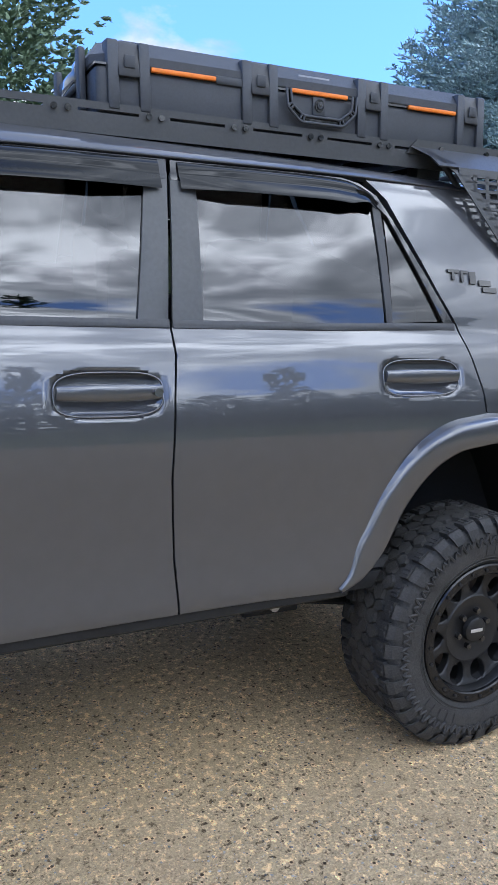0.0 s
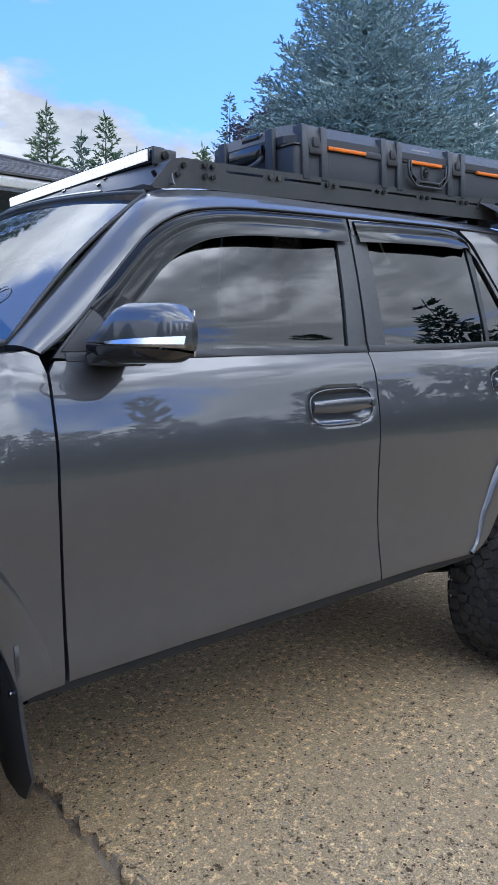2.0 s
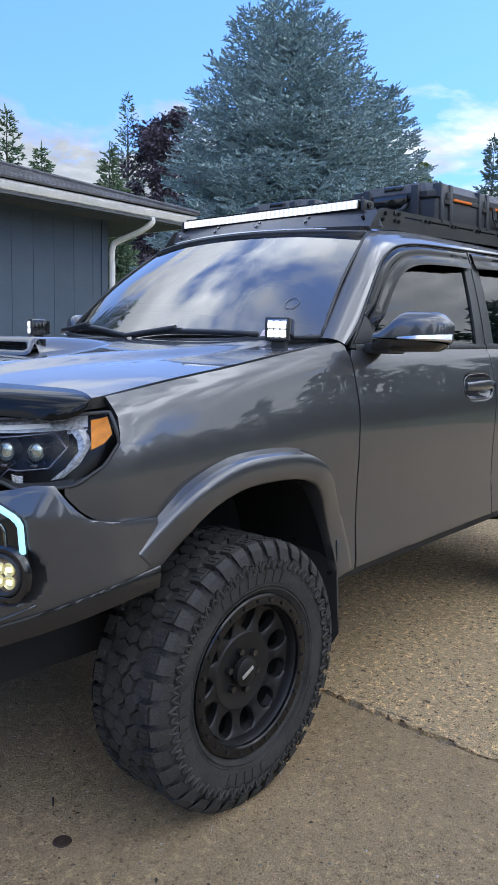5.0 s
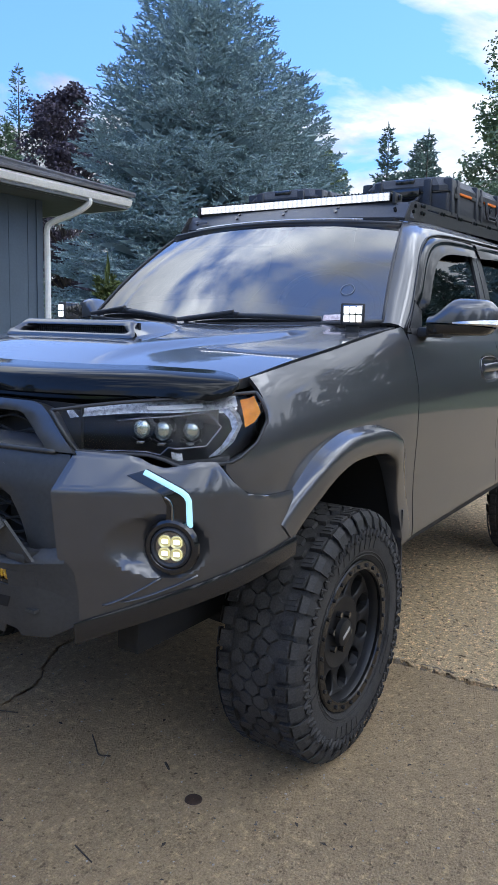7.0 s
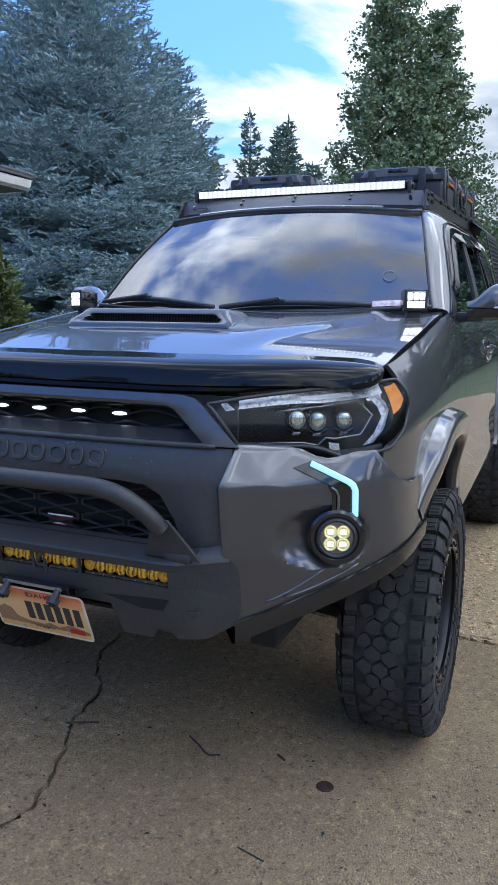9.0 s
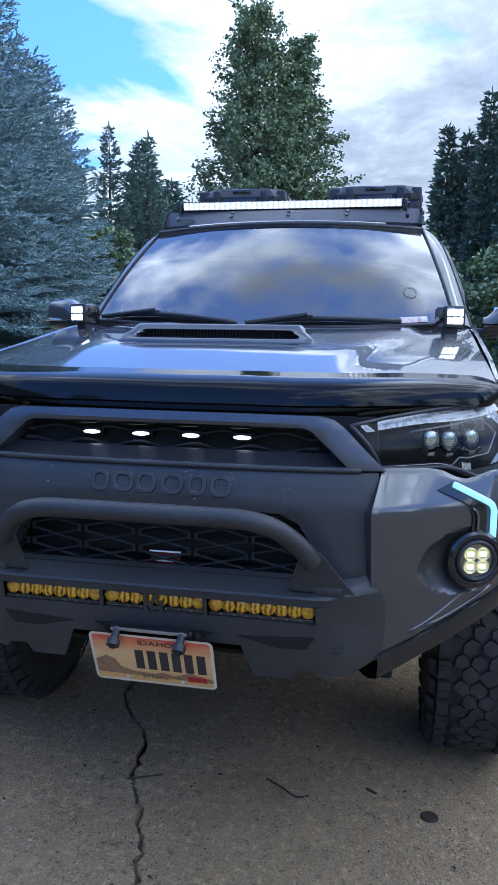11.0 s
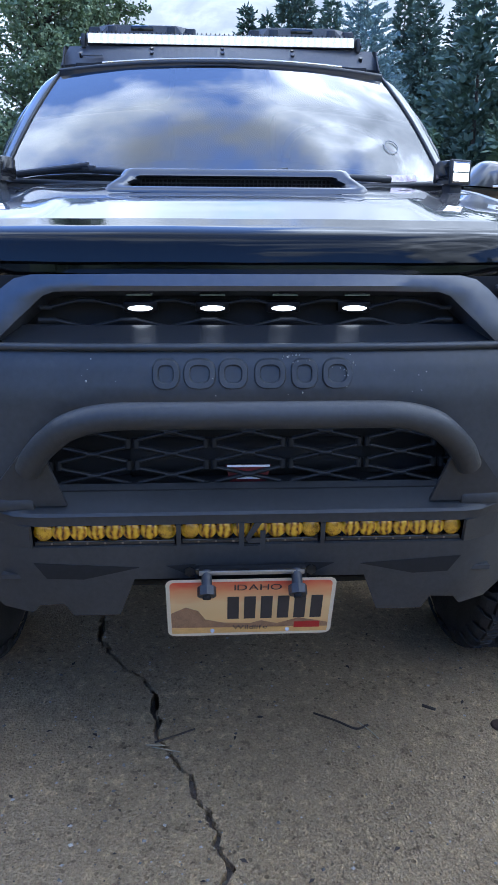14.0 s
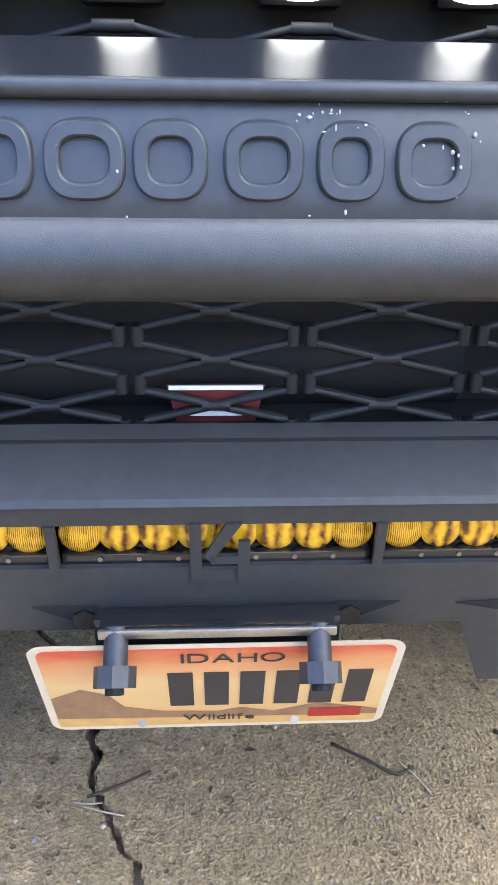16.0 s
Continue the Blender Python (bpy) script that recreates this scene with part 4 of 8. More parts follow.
    part("lamp_stem", side(sheet(stem, lambda s, z: corner(s, z, 0.003), 0.15, 0.02, DIAG, 0.006, 0), sy), GLOSSBLACK, c, "gloss black panel between the lamps")
    part("running_light_guide", side(tube([P(p[0], p[1], 0.012) for p in back], 0.0078, 8), sy), LEDBLUE, c, "lit cool white running light")
    part("inner_guide", side(tube([P(p[0] - 0.32, p[1] - 0.014, 0.006) for p in back[6:]], 0.004, 6), sy), CHROME, c)
    # lower lip in plain black
    rows = [[P(s, float(np.interp(s, [p[0] for p in low], [p[1] for p in low])) + dz, o) for dz, o in ((0.014, 0.004), (0.0, 0.010), (-0.042, 0.006), (-0.056, -0.03), (-0.05, -0.12))] for s in [4.95 * k / 16 for k in range(17)]]
    part("lower_lip", side(loft(rows, out=DIAG, thick=0.0), sy), GLOSSBLACK, car, "black bumper lip")
    # two bright folds under the fog lamp
    for z0, s0, z1, s1 in ((0.655, 0.85, 0.735, 2.05), (0.665, 1.25, 0.740, 2.75)):
        part("bumper_fold", side(tube([P(s0 + (s1 - s0) * k / 8, z0 + (z1 - z0) * (k / 8) ** 1.4, 0.001) for k in range(9)], 0.004, 6), sy), PAINT, c)


for sy in (-1, 1):
    headlamp(sy)
    bumper_corner(sy)


def G(off=0.0):
    return lambda y, z: (front_x(y, z) - off, y, z)


def flat_bar(bm, x, a, b, w, lift=0.0):
    """A flat strip with chamfered edges between two points of the grille plane at x."""
    q = (Vector(b) - Vector(a)).normalized()
    n = Vector((-q.y, q.x)) * w / 2
    f = x - 0.0085 - lift
    rows = [[(x, *(p + n)), (f + 0.0025, *(p + n)), (f, *(p + n * 0.55)), (f, *(p - n * 0.55)), (f + 0.0025, *(p - n)), (x, *(p - n))] for p in (Vector(a), Vector(b))]
    join(bm, loft(rows, out=FRONT))


def grille():
    outer = [(0.528, 1.045), (0.48, 1.090), (0.43, 1.140), (0.405, 1.158), (0.375, 1.165), (0.2, 1.167)]
    inner = [(0.2, 1.139), (0.335, 1.137), (0.355, 1.130), (0.40, 1.090), (0.448, 1.045)]
    frame_o = outer + [(-p[0], p[1]) for p in outer[::-1]] + [(-p[0], p[1]) for p in inner[::-1]] + inner
    part("grille_surround", sheet(frame_o, G(0.012), 0.04, 0.02, FRONT, 0.05, 0.004), SURROUND, car, "satin metallic grey grille surround")
    part("grille_back", box(-0.70, -0.69, -0.50, 0.50, 0.78, 1.16), DARK, car)
    up = bmesh.new()
    for j in range(3):
        z = 1.068 + 0.034 * j
        for i in range(-4, 5):
            c = i * 0.142 + (0.071 if j % 2 else 0)
            for sgn in (-1, 1):
                if abs(c) < 0.38:
                    flat_bar(up, -0.728, (c, z + 0.004), (c + sgn * 0.058, z + 0.017), 0.0058)
            if abs(c) < 0.38:
                flat_bar(up, -0.728, (c - 0.010, z + 0.004), (c + 0.010, z + 0.004), 0.0074, 0.0012)
            if abs(c + 0.071) < 0.40:
                flat_bar(up, -0.728, (c + 0.056, z + 0.017), (c + 0.086, z + 0.017), 0.0085, 0.0012)
    part("upper_mesh", up, MESH, car, "black hexagon mesh", angle=0)
    rows = [[(front_x(y, 1.047) + dx, y, 1.047 + dz) for y in [0.44 * k / 16 for k in range(-16, 17)]] for dx, dz in ((0.0, 0.0), (0.012, 0.008), (0.026, 0.019), (0.037, 0.030))]
    part("upper_ledge", loft(rows, out=(0, 0, 1), thick=0.008), LEDGE, car, "semi-gloss ledge below the grille lamps")
    for y in (0.191, 0.064, -0.062, -0.189):
        bm = bmesh.new()
        bmesh.ops.create_uvsphere(bm, u_segments=16, v_segments=8, radius=1, matrix=Matrix.Translation((-0.742, y, 1.106)) @ Matrix.Diagonal((0.010, 0.022, 0.0048, 1)))
        g = part("grille_lamp", bm, LEDHOT, car, "small lit white grille lamp")
        part("lamp_housing", box(-0.738, -0.715, y - 0.030, y + 0.030, 1.098, 1.118, 0.004), LAMPBLACK, g)
        part("lamp_vent", box(-0.762, -0.745, y - 0.022, y + 0.022, 1.1295, 1.1315), CHROME, g)
    # broad black panel with raised plain blocks in the maker's place
    bar = [(0.512, 1.040), (0.508, 0.95), (0.498, 0.79), (0.40, 0.785), (0.372, 0.86), (0.335, 0.918), (0.29, 0.940), (0.22, 0.946)]
    full = bar + [(-p[0], p[1]) for p in bar[::-1]]
    f = part("grille_panel", sheet(full, G(0.004), 0.04, 0.02, FRONT, 0.05, 0.005), FASCIA, car, "matte charcoal grille panel with raised ovals")
    part("panel_edge", tube([(front_x(y, 1.044) - 0.004, y, 1.044) for y in [0.47 * k / 20 for k in range(-20, 21)]], 0.007, 8), FASCIA, f)
    # six plain raised ovals in the maker's place
    for y, w in ((0.146, 0.046), (0.088, 0.054), (0.030, 0.050), (-0.034, 0.054), (-0.094, 0.046), (-0.152, 0.052)):
        rows = []
        for inset, lift in ((-0.0015, 0.002), (0.0, 0.0085), (0.0012, 0.0098), (0.0088, 0.0098), (0.0100, 0.0085), (0.0112, 0.002)):
            row = []
            for k in range(32):
                a = k * math.tau / 32
                c, q = math.cos(a), math.sin(a)
                yy = y + (w / 2 - inset) * math.copysign(abs(c) ** 0.72, c)
                zz = 0.9995 + (0.0250 - inset) * math.copysign(abs(q) ** 0.72, q)
                row.append((front_x(yy, zz) - lift, yy, zz))
            rows.append(row)
        part("raised_oval", loft(rows, close_u=True, out=FRONT), FASCIA, f, angle=25)
    # bird droppings and chips
    rnd = random.Random(5)
    sp = bmesh.new()
    for k in range(46):
        y, z = rnd.uniform(-0.32, 0.30), rnd.uniform(0.955, 1.04)
        if k < 16:
            y, z = -0.082 + rnd.gauss(0, 0.012), 1.030 + rnd.gauss(0, 0.005)
        elif k < 28:
            y, z = -0.168 + rnd.gauss(0, 0.010), 1.012 + rnd.gauss(0, 0.008)
        r = rnd.uniform(0.0006, 0.0019)
        bmesh.ops.create_icosphere(sp, subdivisions=1, radius=r, matrix=Matrix.Translation((front_x(y, z) - (0.011 if 0.975 < z < 1.024 and abs(y) < 0.17 else 0.0055), y, z)) @ Matrix.Diagonal((0.18, rnd.uniform(0.4, 1.3), rnd.uniform(0.4, 1.6), 1)))
    tagged(part("droppings", sp, mat("bird_dropping", (0.50, 0.49, 0.44), 0.8), f, angle=0), "pale specks and droppings", kind="stuff")
    # lower mesh of long hexagons
    lm = bmesh.new()
    for j, z in enumerate((0.925, 0.884, 0.843, 0.802)):
        for i in range(-4, 5):
            c = i * 0.142
            if abs(c) > 0.45:
                continue
            for sgn in (-1, 1):
                flat_bar(lm, -0.750, (c, z), (c + sgn * 0.061, z - 0.0140), 0.0062)
                if j:
                    flat_bar(lm, -0.750, (c, z), (c + sgn * 0.061, z + 0.0140), 0.0062)
                flat_bar(lm, -0.750, (c + sgn * 0.0632, z - 0.0120), (c + sgn * 0.0632, z - 0.0290), 0.0104, 0.0012)
            flat_bar(lm, -0.750, (c - 0.012, z), (c + 0.012, z), 0.0078, 0.0012)
    part("lower_mesh", lm, MESH, car, "black hexagon mesh", angle=0)
    # winch badge behind the mesh: plain red shield with pale strokes
    pts = [(0.042, 0.818), (-0.042, 0.818), (-0.034, 0.784), (0.034, 0.784)]
    bd = part("winch_badge", sheet(pts, lambda y, z: (-0.748, y, z), 0.1, 0.1, FRONT, 0.004, 0), mat("maroon_enamel", (0.12, 0.010, 0.012), 0.4, 0, 0.3, 40), car, "dark red plate with pale strokes behind the mesh")
    part("badge_stroke", box(-0.751, -0.747, -0.040, 0.040, 0.8145, 0.818), WHITE, bd)
    part("badge_stroke", box(-0.751, -0.747, -0.022, 0.022, 0.791, 0.796), WHITE, bd)
    part("winch_drum", rod((-0.68, -0.22, 0.82), (-0.68, 0.22, 0.82), 0.045, seg=18), DARK, car)


grille()


def steel_bumper():
    b = thing("off_road_bumper", "black powder-coated steel front bumper with amber light slots", "bumper", at=(-0.8, 0, 0.55))
    off = Matrix.Translation((0.8, 0, -0.55))

    def put(name, bm, m, label=""):
        bmesh.ops.transform(bm, matrix=off, verts=bm.verts)
        return part(name, bm, m, b, label)

    def face(y, z, o=0.0):
        a = abs(y)
        x = -0.857 + max(0, a - 0.40) * 0.62 + (0.764 - z) * 0.19 * (1 if z < 0.764 else 0)
        return (x - o, y, z)
    A = lambda y, z: face(y, z)
    zt, z1, z0 = 0.764, 0.742, 0.698
    ends = [(0.128, z0), (0.128, z1)]
    put("face_plate", sheet([(-0.455, z1), (0.455, z1), (0.475, 0.762), (-0.475, 0.762)], A, 0.05, 0.02, FRONT, 0.006), POWDER)
    low = [(-0.455, z0), (-0.540, 0.66), (-0.538, 0.60), (-0.46, 0.555), (-0.40, 0.560), (-0.385, 0.575), (-0.34, 0.577), (-0.325, 0.55), (-0.24, 0.55), (-0.21, 0.628), (0.21, 0.628), (0.24, 0.55), (0.325, 0.55), (0.34, 0.577), (0.385, 0.575), (0.40, 0.560), (0.46, 0.555), (0.538, 0.60), (0.540, 0.66), (0.455, z0)]
    put("face_plate", sheet(low, A, 0.05, 0.03, FRONT, 0.006), POWDER)
    for ya, yb in ((-0.455, -0.386), (-0.132, -0.124), (0.124, 0.132), (0.386, 0.455)):
        put("slot_web", sheet([(ya, z0), (yb, z0), (yb, z1), (ya, z1)], A, 0.05, 0.05, FRONT, 0.006, 0), POWDER)
    for sy in (-1, 1):
        w = [(sy * 0.455, z0), (sy * 0.540, 0.66), (sy * 0.538, 0.785), (sy * 0.475, 0.762), (sy * 0.455, z1)]
        put("wing", sheet(w, A, 0.05, 0.05, FRONT, 0.006), POWDER)
    rows = []
    for k in range(29):
        y = -0.52 + 1.04 * k / 28
        x = face(y, 0.764)[0]
        r = 0.0 + max(0, abs(y) - 0.40) * 0.22
        rows.append([(x, y, 0.761 + r * 0.2), (x + 0.003, y, 0.7665 + r * 0.4), (x + 0.012, y, 0.770 + r), (-0.765, y, 0.790 + r)])
    put("top_plate", loft(rows, out=(0, 0, 1)), POWDER)
    put("bottom_plate", box(-0.82, -0.70, -0.45, 0.45, 0.630, 0.638), POWDER)
    # hoop
    half = [(-0.862, 0.376, 0.850), (-0.876, 0.360, 0.878), (-0.890, 0.335, 0.905), (-0.910, 0.295, 0.936), (-0.922, 0.235, 0.953), (-0.927, 0.15, 0.956), (-0.928, 0, 0.956)]
    pts = half + [(p[0], -p[1], p[2]) for p in half[-2::-1]]
    put("hoop", tube(catmull(pts, 5), 0.0225, 16), POWDER, "black tubular hoop")
    for sy in (-1, 1):
        put("hoop_foot", box(-0.845, -0.79, sy * 0.41 - 0.035, sy * 0.41 + 0.035, 0.768, 0.792, 0.006), POWDER)
    for sy in (-1, 1):
        up = [(sy * 0.350, 0.872), (sy * 0.392, 0.872), (sy * 0.470, 0.775), (sy * 0.320, 0.775)]
        put("hoop_upright", sheet(up, lambda y, z: (-0.842 - (z - 0.775) * 0.22, y, z), 0.05, 0.03, FRONT, 0.008), POWDER)
    # angular cut-outs: dark sheets laid on the plate paint the shade inside them
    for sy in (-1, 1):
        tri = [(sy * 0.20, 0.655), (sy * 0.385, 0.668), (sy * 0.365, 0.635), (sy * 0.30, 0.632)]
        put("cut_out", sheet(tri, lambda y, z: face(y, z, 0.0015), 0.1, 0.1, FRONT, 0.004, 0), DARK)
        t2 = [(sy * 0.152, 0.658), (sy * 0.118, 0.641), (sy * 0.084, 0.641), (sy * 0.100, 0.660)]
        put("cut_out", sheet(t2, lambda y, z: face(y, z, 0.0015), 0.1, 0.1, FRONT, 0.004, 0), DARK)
        put("bolt", rod(face(sy * 0.110, 0.646, -0.002), face(sy * 0.110, 0.646, 0.006), 0.010, seg=6), CHROME, "dark steel bolt head")
    # cut steel motif across the middle lamp: plain angular shapes
    for pts in ([(0.0215, 0.744), (0.0125, 0.744), (0.0125, 0.684), (0.0215, 0.684)], [(0.0125, 0.684), (0.0125, 0.696), (-0.0125, 0.696), (-0.0125, 0.684)], [(-0.007, 0.744), (-0.019, 0.744), (0.005, 0.705), (0.0105, 0.711)], [(-0.0165, 0.726), (-0.0255, 0.726), (-0.0255, 0.684), (-0.0165, 0.684)], [(0.005, 0.703), (-0.0165, 0.703), (-0.0165, 0.711), (0.005, 0.711)]):
        put("motif", sheet(pts, lambda y, z: face(y, z, 0.001), 0.1, 0.1, FRONT, 0.004, 0), POWDER)
    put("bumper_back", box(-0.79, -0.60, -0.47, 0.47, 0.64, 0.785), DARK)


steel_bumper()


def amber_lens(name, stripes):
    """Amber lens with the flutes' glints and shade painted on as bright and dark stripes."""
    m = mat(name, (0.80, 0.40, 0.008), 0.12, 0.25, 0, coat=1.0)
    nd, lk = m.node_tree.nodes, m.node_tree.links
    co, wv, nz, rp = nd.new("ShaderNodeTexCoord"), nd.new("ShaderNodeTexWave"), nd.new("ShaderNodeTexNoise"), nd.new("ShaderNodeValToRGB")
    wv.bands_direction = "Y"
    wv.inputs["Scale"].default_value, wv.inputs["Distortion"].default_value, wv.inputs["Detail"].default_value, wv.inputs["Detail Scale"].default_value = stripes, 3.0, 3.0, 2.2
    nz.inputs["Scale"].default_value, nz.inputs["Detail"].default_value = 130.0, 2.0
    lk.new(co.outputs["Object"], wv.inputs["Vector"]); lk.new(co.outputs["Object"], nz.inputs["Vector"])
    av = nd.new("ShaderNodeMath"); av.operation = "MULTIPLY_ADD"; av.inputs[1].default_value = 0.55
    lk.new(wv.outputs["Fac"], av.inputs[0])
    hf = nd.new("ShaderNodeMath"); hf.operation = "MULTIPLY"; hf.inputs[1].default_value = 0.75
    lk.new(nz.outputs["Fac"], hf.inputs[0]); lk.new(hf.outputs[0], av.inputs[2])
    e = rp.color_ramp.elements
    e[0].position, e[0].color = 0.34, (0.09, 0.033, 0.001, 1)
    e[1].position, e[1].color = 0.88, (0.90, 0.52, 0.02, 1)
    e.new(0.50).color = (0.46, 0.19, 0.002, 1)
    lk.new(av.outputs[0], rp.inputs[0]); lk.new(rp.outputs[0], nd["Principled BSDF"].inputs["Base Color"])
    return m


AMBERS = [amber_lens("painted_flute_amber_lens", 190.0), amber_lens("painted_glint_amber_lens", 26.0)]


def amber_bars():
    for yc in (0.258, 0.0, -0.258):
        L = thing("amber_light_bar", "unlit amber LED light bar in a bumper slot", "light bar", "amber light bars in the bumper", at=(-0.835, yc, 0.70))
        put = lambda n, bm, m, l="": (bmesh.ops.transform(bm, matrix=Matrix.Translation((0.835, -yc, -0.70)), verts=bm.verts), part(n, bm, m, L, l))[1]
        put("housing", box(-0.824, -0.79, yc - 0.125, yc + 0.125, 0.697, 0.741, 0.004), GLOSSBLACK)
        for k in range(8):
            y = yc - 0.1085 + 0.031 * k
            m = Matrix.Translation((-0.832, y, 0.7245)) @ Matrix.Rotation(radians(-90), 4, "Y")
            bm = bmesh.new()
            rings = []
            for r, h in ((0.0172, -0.004), (0.0168, 0.001), (0.0150, 0.0030), (0.0110, 0.0048), (0.0060, 0.0058), (0.0003, 0.0060)):
                rings.append([m @ Vector((r * math.cos(q * math.tau / 24), r * math.sin(q * math.tau / 24), h)) for q in range(24)])
            bm = loft(rings, close_u=True, out=FRONT)
            put("lens", bm, AMBERS[0 if k in (0, 7) else 1], "round amber lens with painted facet glints")
        put("bezel", box(-0.838, -0.822, yc - 0.124, yc + 0.124, 0.6985, 0.7085, 0.002), GLOSSBLACK)
        for k in range(7):
            y = yc - 0.093 + 0.031 * k
            put("screw", rod((-0.836, y, 0.7045), (-0.8395, y, 0.7045), 0.0022, seg=8), CHROME)


amber_bars()


def number_plate():
    P = thing("number_plate", "cream and orange licence plate with plain dark bars", "licence plate", at=(-0.845, 0, 0.575))
    n = Vector((-0.93, 0, 0.36)).normalized()
    base = Matrix(((0, 0, n.x, 0), (-1, 0, 0, 0), (0, 0, 0, 0), (0, 0, 0, 1)))
    up = Vector((-0.36, 0, 0.93)).normalized()
    R = Matrix(((0, up.x, n.x, 0), (-1, up.y, n.y, 0), (0, up.z, n.z, 0), (0, 0, 0, 1)))

    def flat(name, pts, z, m, label="", thick=0.0015):
        bm = bmesh.new()
        f = bm.faces.new([bm.verts.new((p[0], p[1], z)) for p in pts])
        r = bmesh.ops.extrude_face_region(bm, geom=[f])
        for v in r["geom"]:
            if isinstance(v, bmesh.types.BMVert):
                v.co.z -= thick
        bmesh.ops.recalc_face_normals(bm, faces=bm.faces[:])
        bmesh.ops.transform(bm, matrix=R, verts=bm.verts)
        return part(name, bm, m, P, label, smooth=False)

    def rr(w, h, r, n=5):
        out = []
        for cx, cy, a0 in ((w - r, h - r, 0), (-w + r, h - r, 90), (-w + r, -h + r, 180), (w - r, -h + r, 270)):
            for k in range(n + 1):
                a = radians(a0 + 90 * k / n)
                out.append((cx + r * math.cos(a), cy + r * math.sin(a)))
        return out
    flat("plate_border", rr(0.1525, 0.0762, 0.014), 0.0, mat("plate_cream", (0.72, 0.62, 0.45), 0.45, 0, 0.08, 30))
    pm = bpy.data.materials.new("plate_sunset")
    pm.use_nodes = True
    nd, lk = pm.node_tree.nodes, pm.node_tree.links
    co, sp = nd.new("ShaderNodeTexCoord"), nd.new("ShaderNodeSeparateXYZ")
    lk.new(co.outputs["Generated"], sp.inputs[0])
    rp = nd.new("ShaderNodeValToRGB")
    rp.color_ramp.elements[0].position, rp.color_ramp.elements[0].color = 0.0, (0.62, 0.30, 0.09, 1)
    rp.color_ramp.elements[1].position, rp.color_ramp.elements[1].color = 1.0, (0.66, 0.10, 0.045, 1)
    for pos, c in ((0.28, (0.72, 0.46, 0.19, 1)), (0.6, (0.76, 0.52, 0.24, 1)), (0.85, (0.74, 0.30, 0.12, 1))):
        rp.color_ramp.elements.new(pos).color = c
    nz = nd.new("ShaderNodeTexNoise"); nz.inputs["Scale"].default_value = 5.0
    lk.new(co.outputs["Generated"], nz.inputs["Vector"])
    ad = nd.new("ShaderNodeMath"); ad.operation = "MULTIPLY_ADD"; ad.inputs[1].default_value = 0.25
    lk.new(nz.outputs["Fac"], ad.inputs[0])
    sb = nd.new("ShaderNodeMath"); sb.operation = "SUBTRACT"; sb.inputs[1].default_value = 0.125
    lk.new(sp.outputs[2], sb.inputs[0]); lk.new(sb.outputs[0], ad.inputs[2])
    lk.new(ad.outputs[0], rp.inputs[0]); lk.new(rp.outputs[0], nd["Principled BSDF"].inputs["Base Color"])
    nd["Principled BSDF"].inputs["Roughness"].default_value = 0.4
    flat("plate_picture", rr(0.1455, 0.0692, 0.009), 0.001, pm, "orange and cream sunset print")
    hill = [(-0.145, -0.052), (-0.145, -0.012), (-0.118, 0.004), (-0.096, -0.006), (-0.083, -0.030), (-0.05, -0.040), (0.0, -0.043), (0.02, -0.036), (0.05, -0.045), (0.09, -0.030), (0.145, -0.045), (0.145, -0.056)]
    flat("plate_hill", hill, 0.0014, mat("plate_brown", (0.30, 0.17, 0.09), 0.5, 0, 0.3, 60))
    flat("plate_band", [(-0.145, -0.069), (-0.145, -0.054), (0.145, -0.056), (0.145, -0.069)], 0.0014, mat("plate_ochre", (0.66, 0.40, 0.13), 0.5, 0, 0.15, 60))
    ink = mat("plate_ink", (0.04, 0.035, 0.035), 0.5)
    for k in range(6):
        x = -0.032 + 0.0305 * k
        flat("plate_bar", [(x - 0.0105, -0.030), (x + 0.0105, -0.030), (x + 0.0105, 0.030), (x - 0.0105, 0.030)], 0.0022, ink, "dark plain bar")
    flat("year_sticker", [(0.082, -0.058), (0.130, -0.058), (0.130, -0.041), (0.082, -0.041)], 0.0022, RED, "small red sticker")

    def glyph(ch, h):
        cu = bpy.data.curves.new("glyph", "FONT")
        cu.body, cu.size, cu.extrude = ch, h, 0.0004
        ob = bpy.data.objects.new("tmp", cu)
        scene.collection.objects.link(ob)
        bpy.context.view_layer.update()
        me = bpy.data.meshes.new_from_object(ob.evaluated_get(bpy.context.evaluated_depsgraph_get()))
        bpy.data.objects.remove(ob)
        me.materials.clear()
        me.materials.append(ink)
        xs = [v.co.x for v in me.vertices]
        return me, min(xs), max(xs)

    def word(text, x, y, h, wide):
        """Printed letters side by side, the middle of the word at x."""
        made = [glyph(ch, h) for ch in text]
        gap = 0.10 * h
        at_x = -(sum(b - a for _, a, b in made) + gap * (len(made) - 1)) / 2
        for me, a, b in made:
            me.transform(R @ Matrix.Translation((x, y, 0.0022)) @ Matrix.Diagonal((wide, 1, 1, 1)) @ Matrix.Translation((at_x - a, 0, 0)))
            o = new("letter", me)
            o.parent = P
            at_x += b - a + gap
    word("IDAHO", 0.012, 0.047, 0.021, 1.3)
    word("Wildlife", 0.0, -0.0595, 0.016, 1.25)
    for x, y in ((-0.07, -0.062), (0.07, -0.062)):
        part("plate_screw", rod(R @ Vector((x, y, 0)), R @ Vector((x, y, 0.004)), 0.004, seg=10), STEEL, P, "steel screw head")
    # hanger bracket with two knobs
    B = thing("plate_bracket", "black steel plate bracket with two threaded knobs", "bracket", at=(-0.86, 0, 0.65))
    put = lambda nm, bm, m: (bmesh.ops.transform(bm, matrix=Matrix.Translation((0.86, 0, -0.65)), verts=bm.verts), part(nm, bm, m, B))[1]
    put("bracket_plate", box(-0.874, -0.856, -0.093, 0.093, 0.654, 0.664, 0.002), GLOSSBLACK)
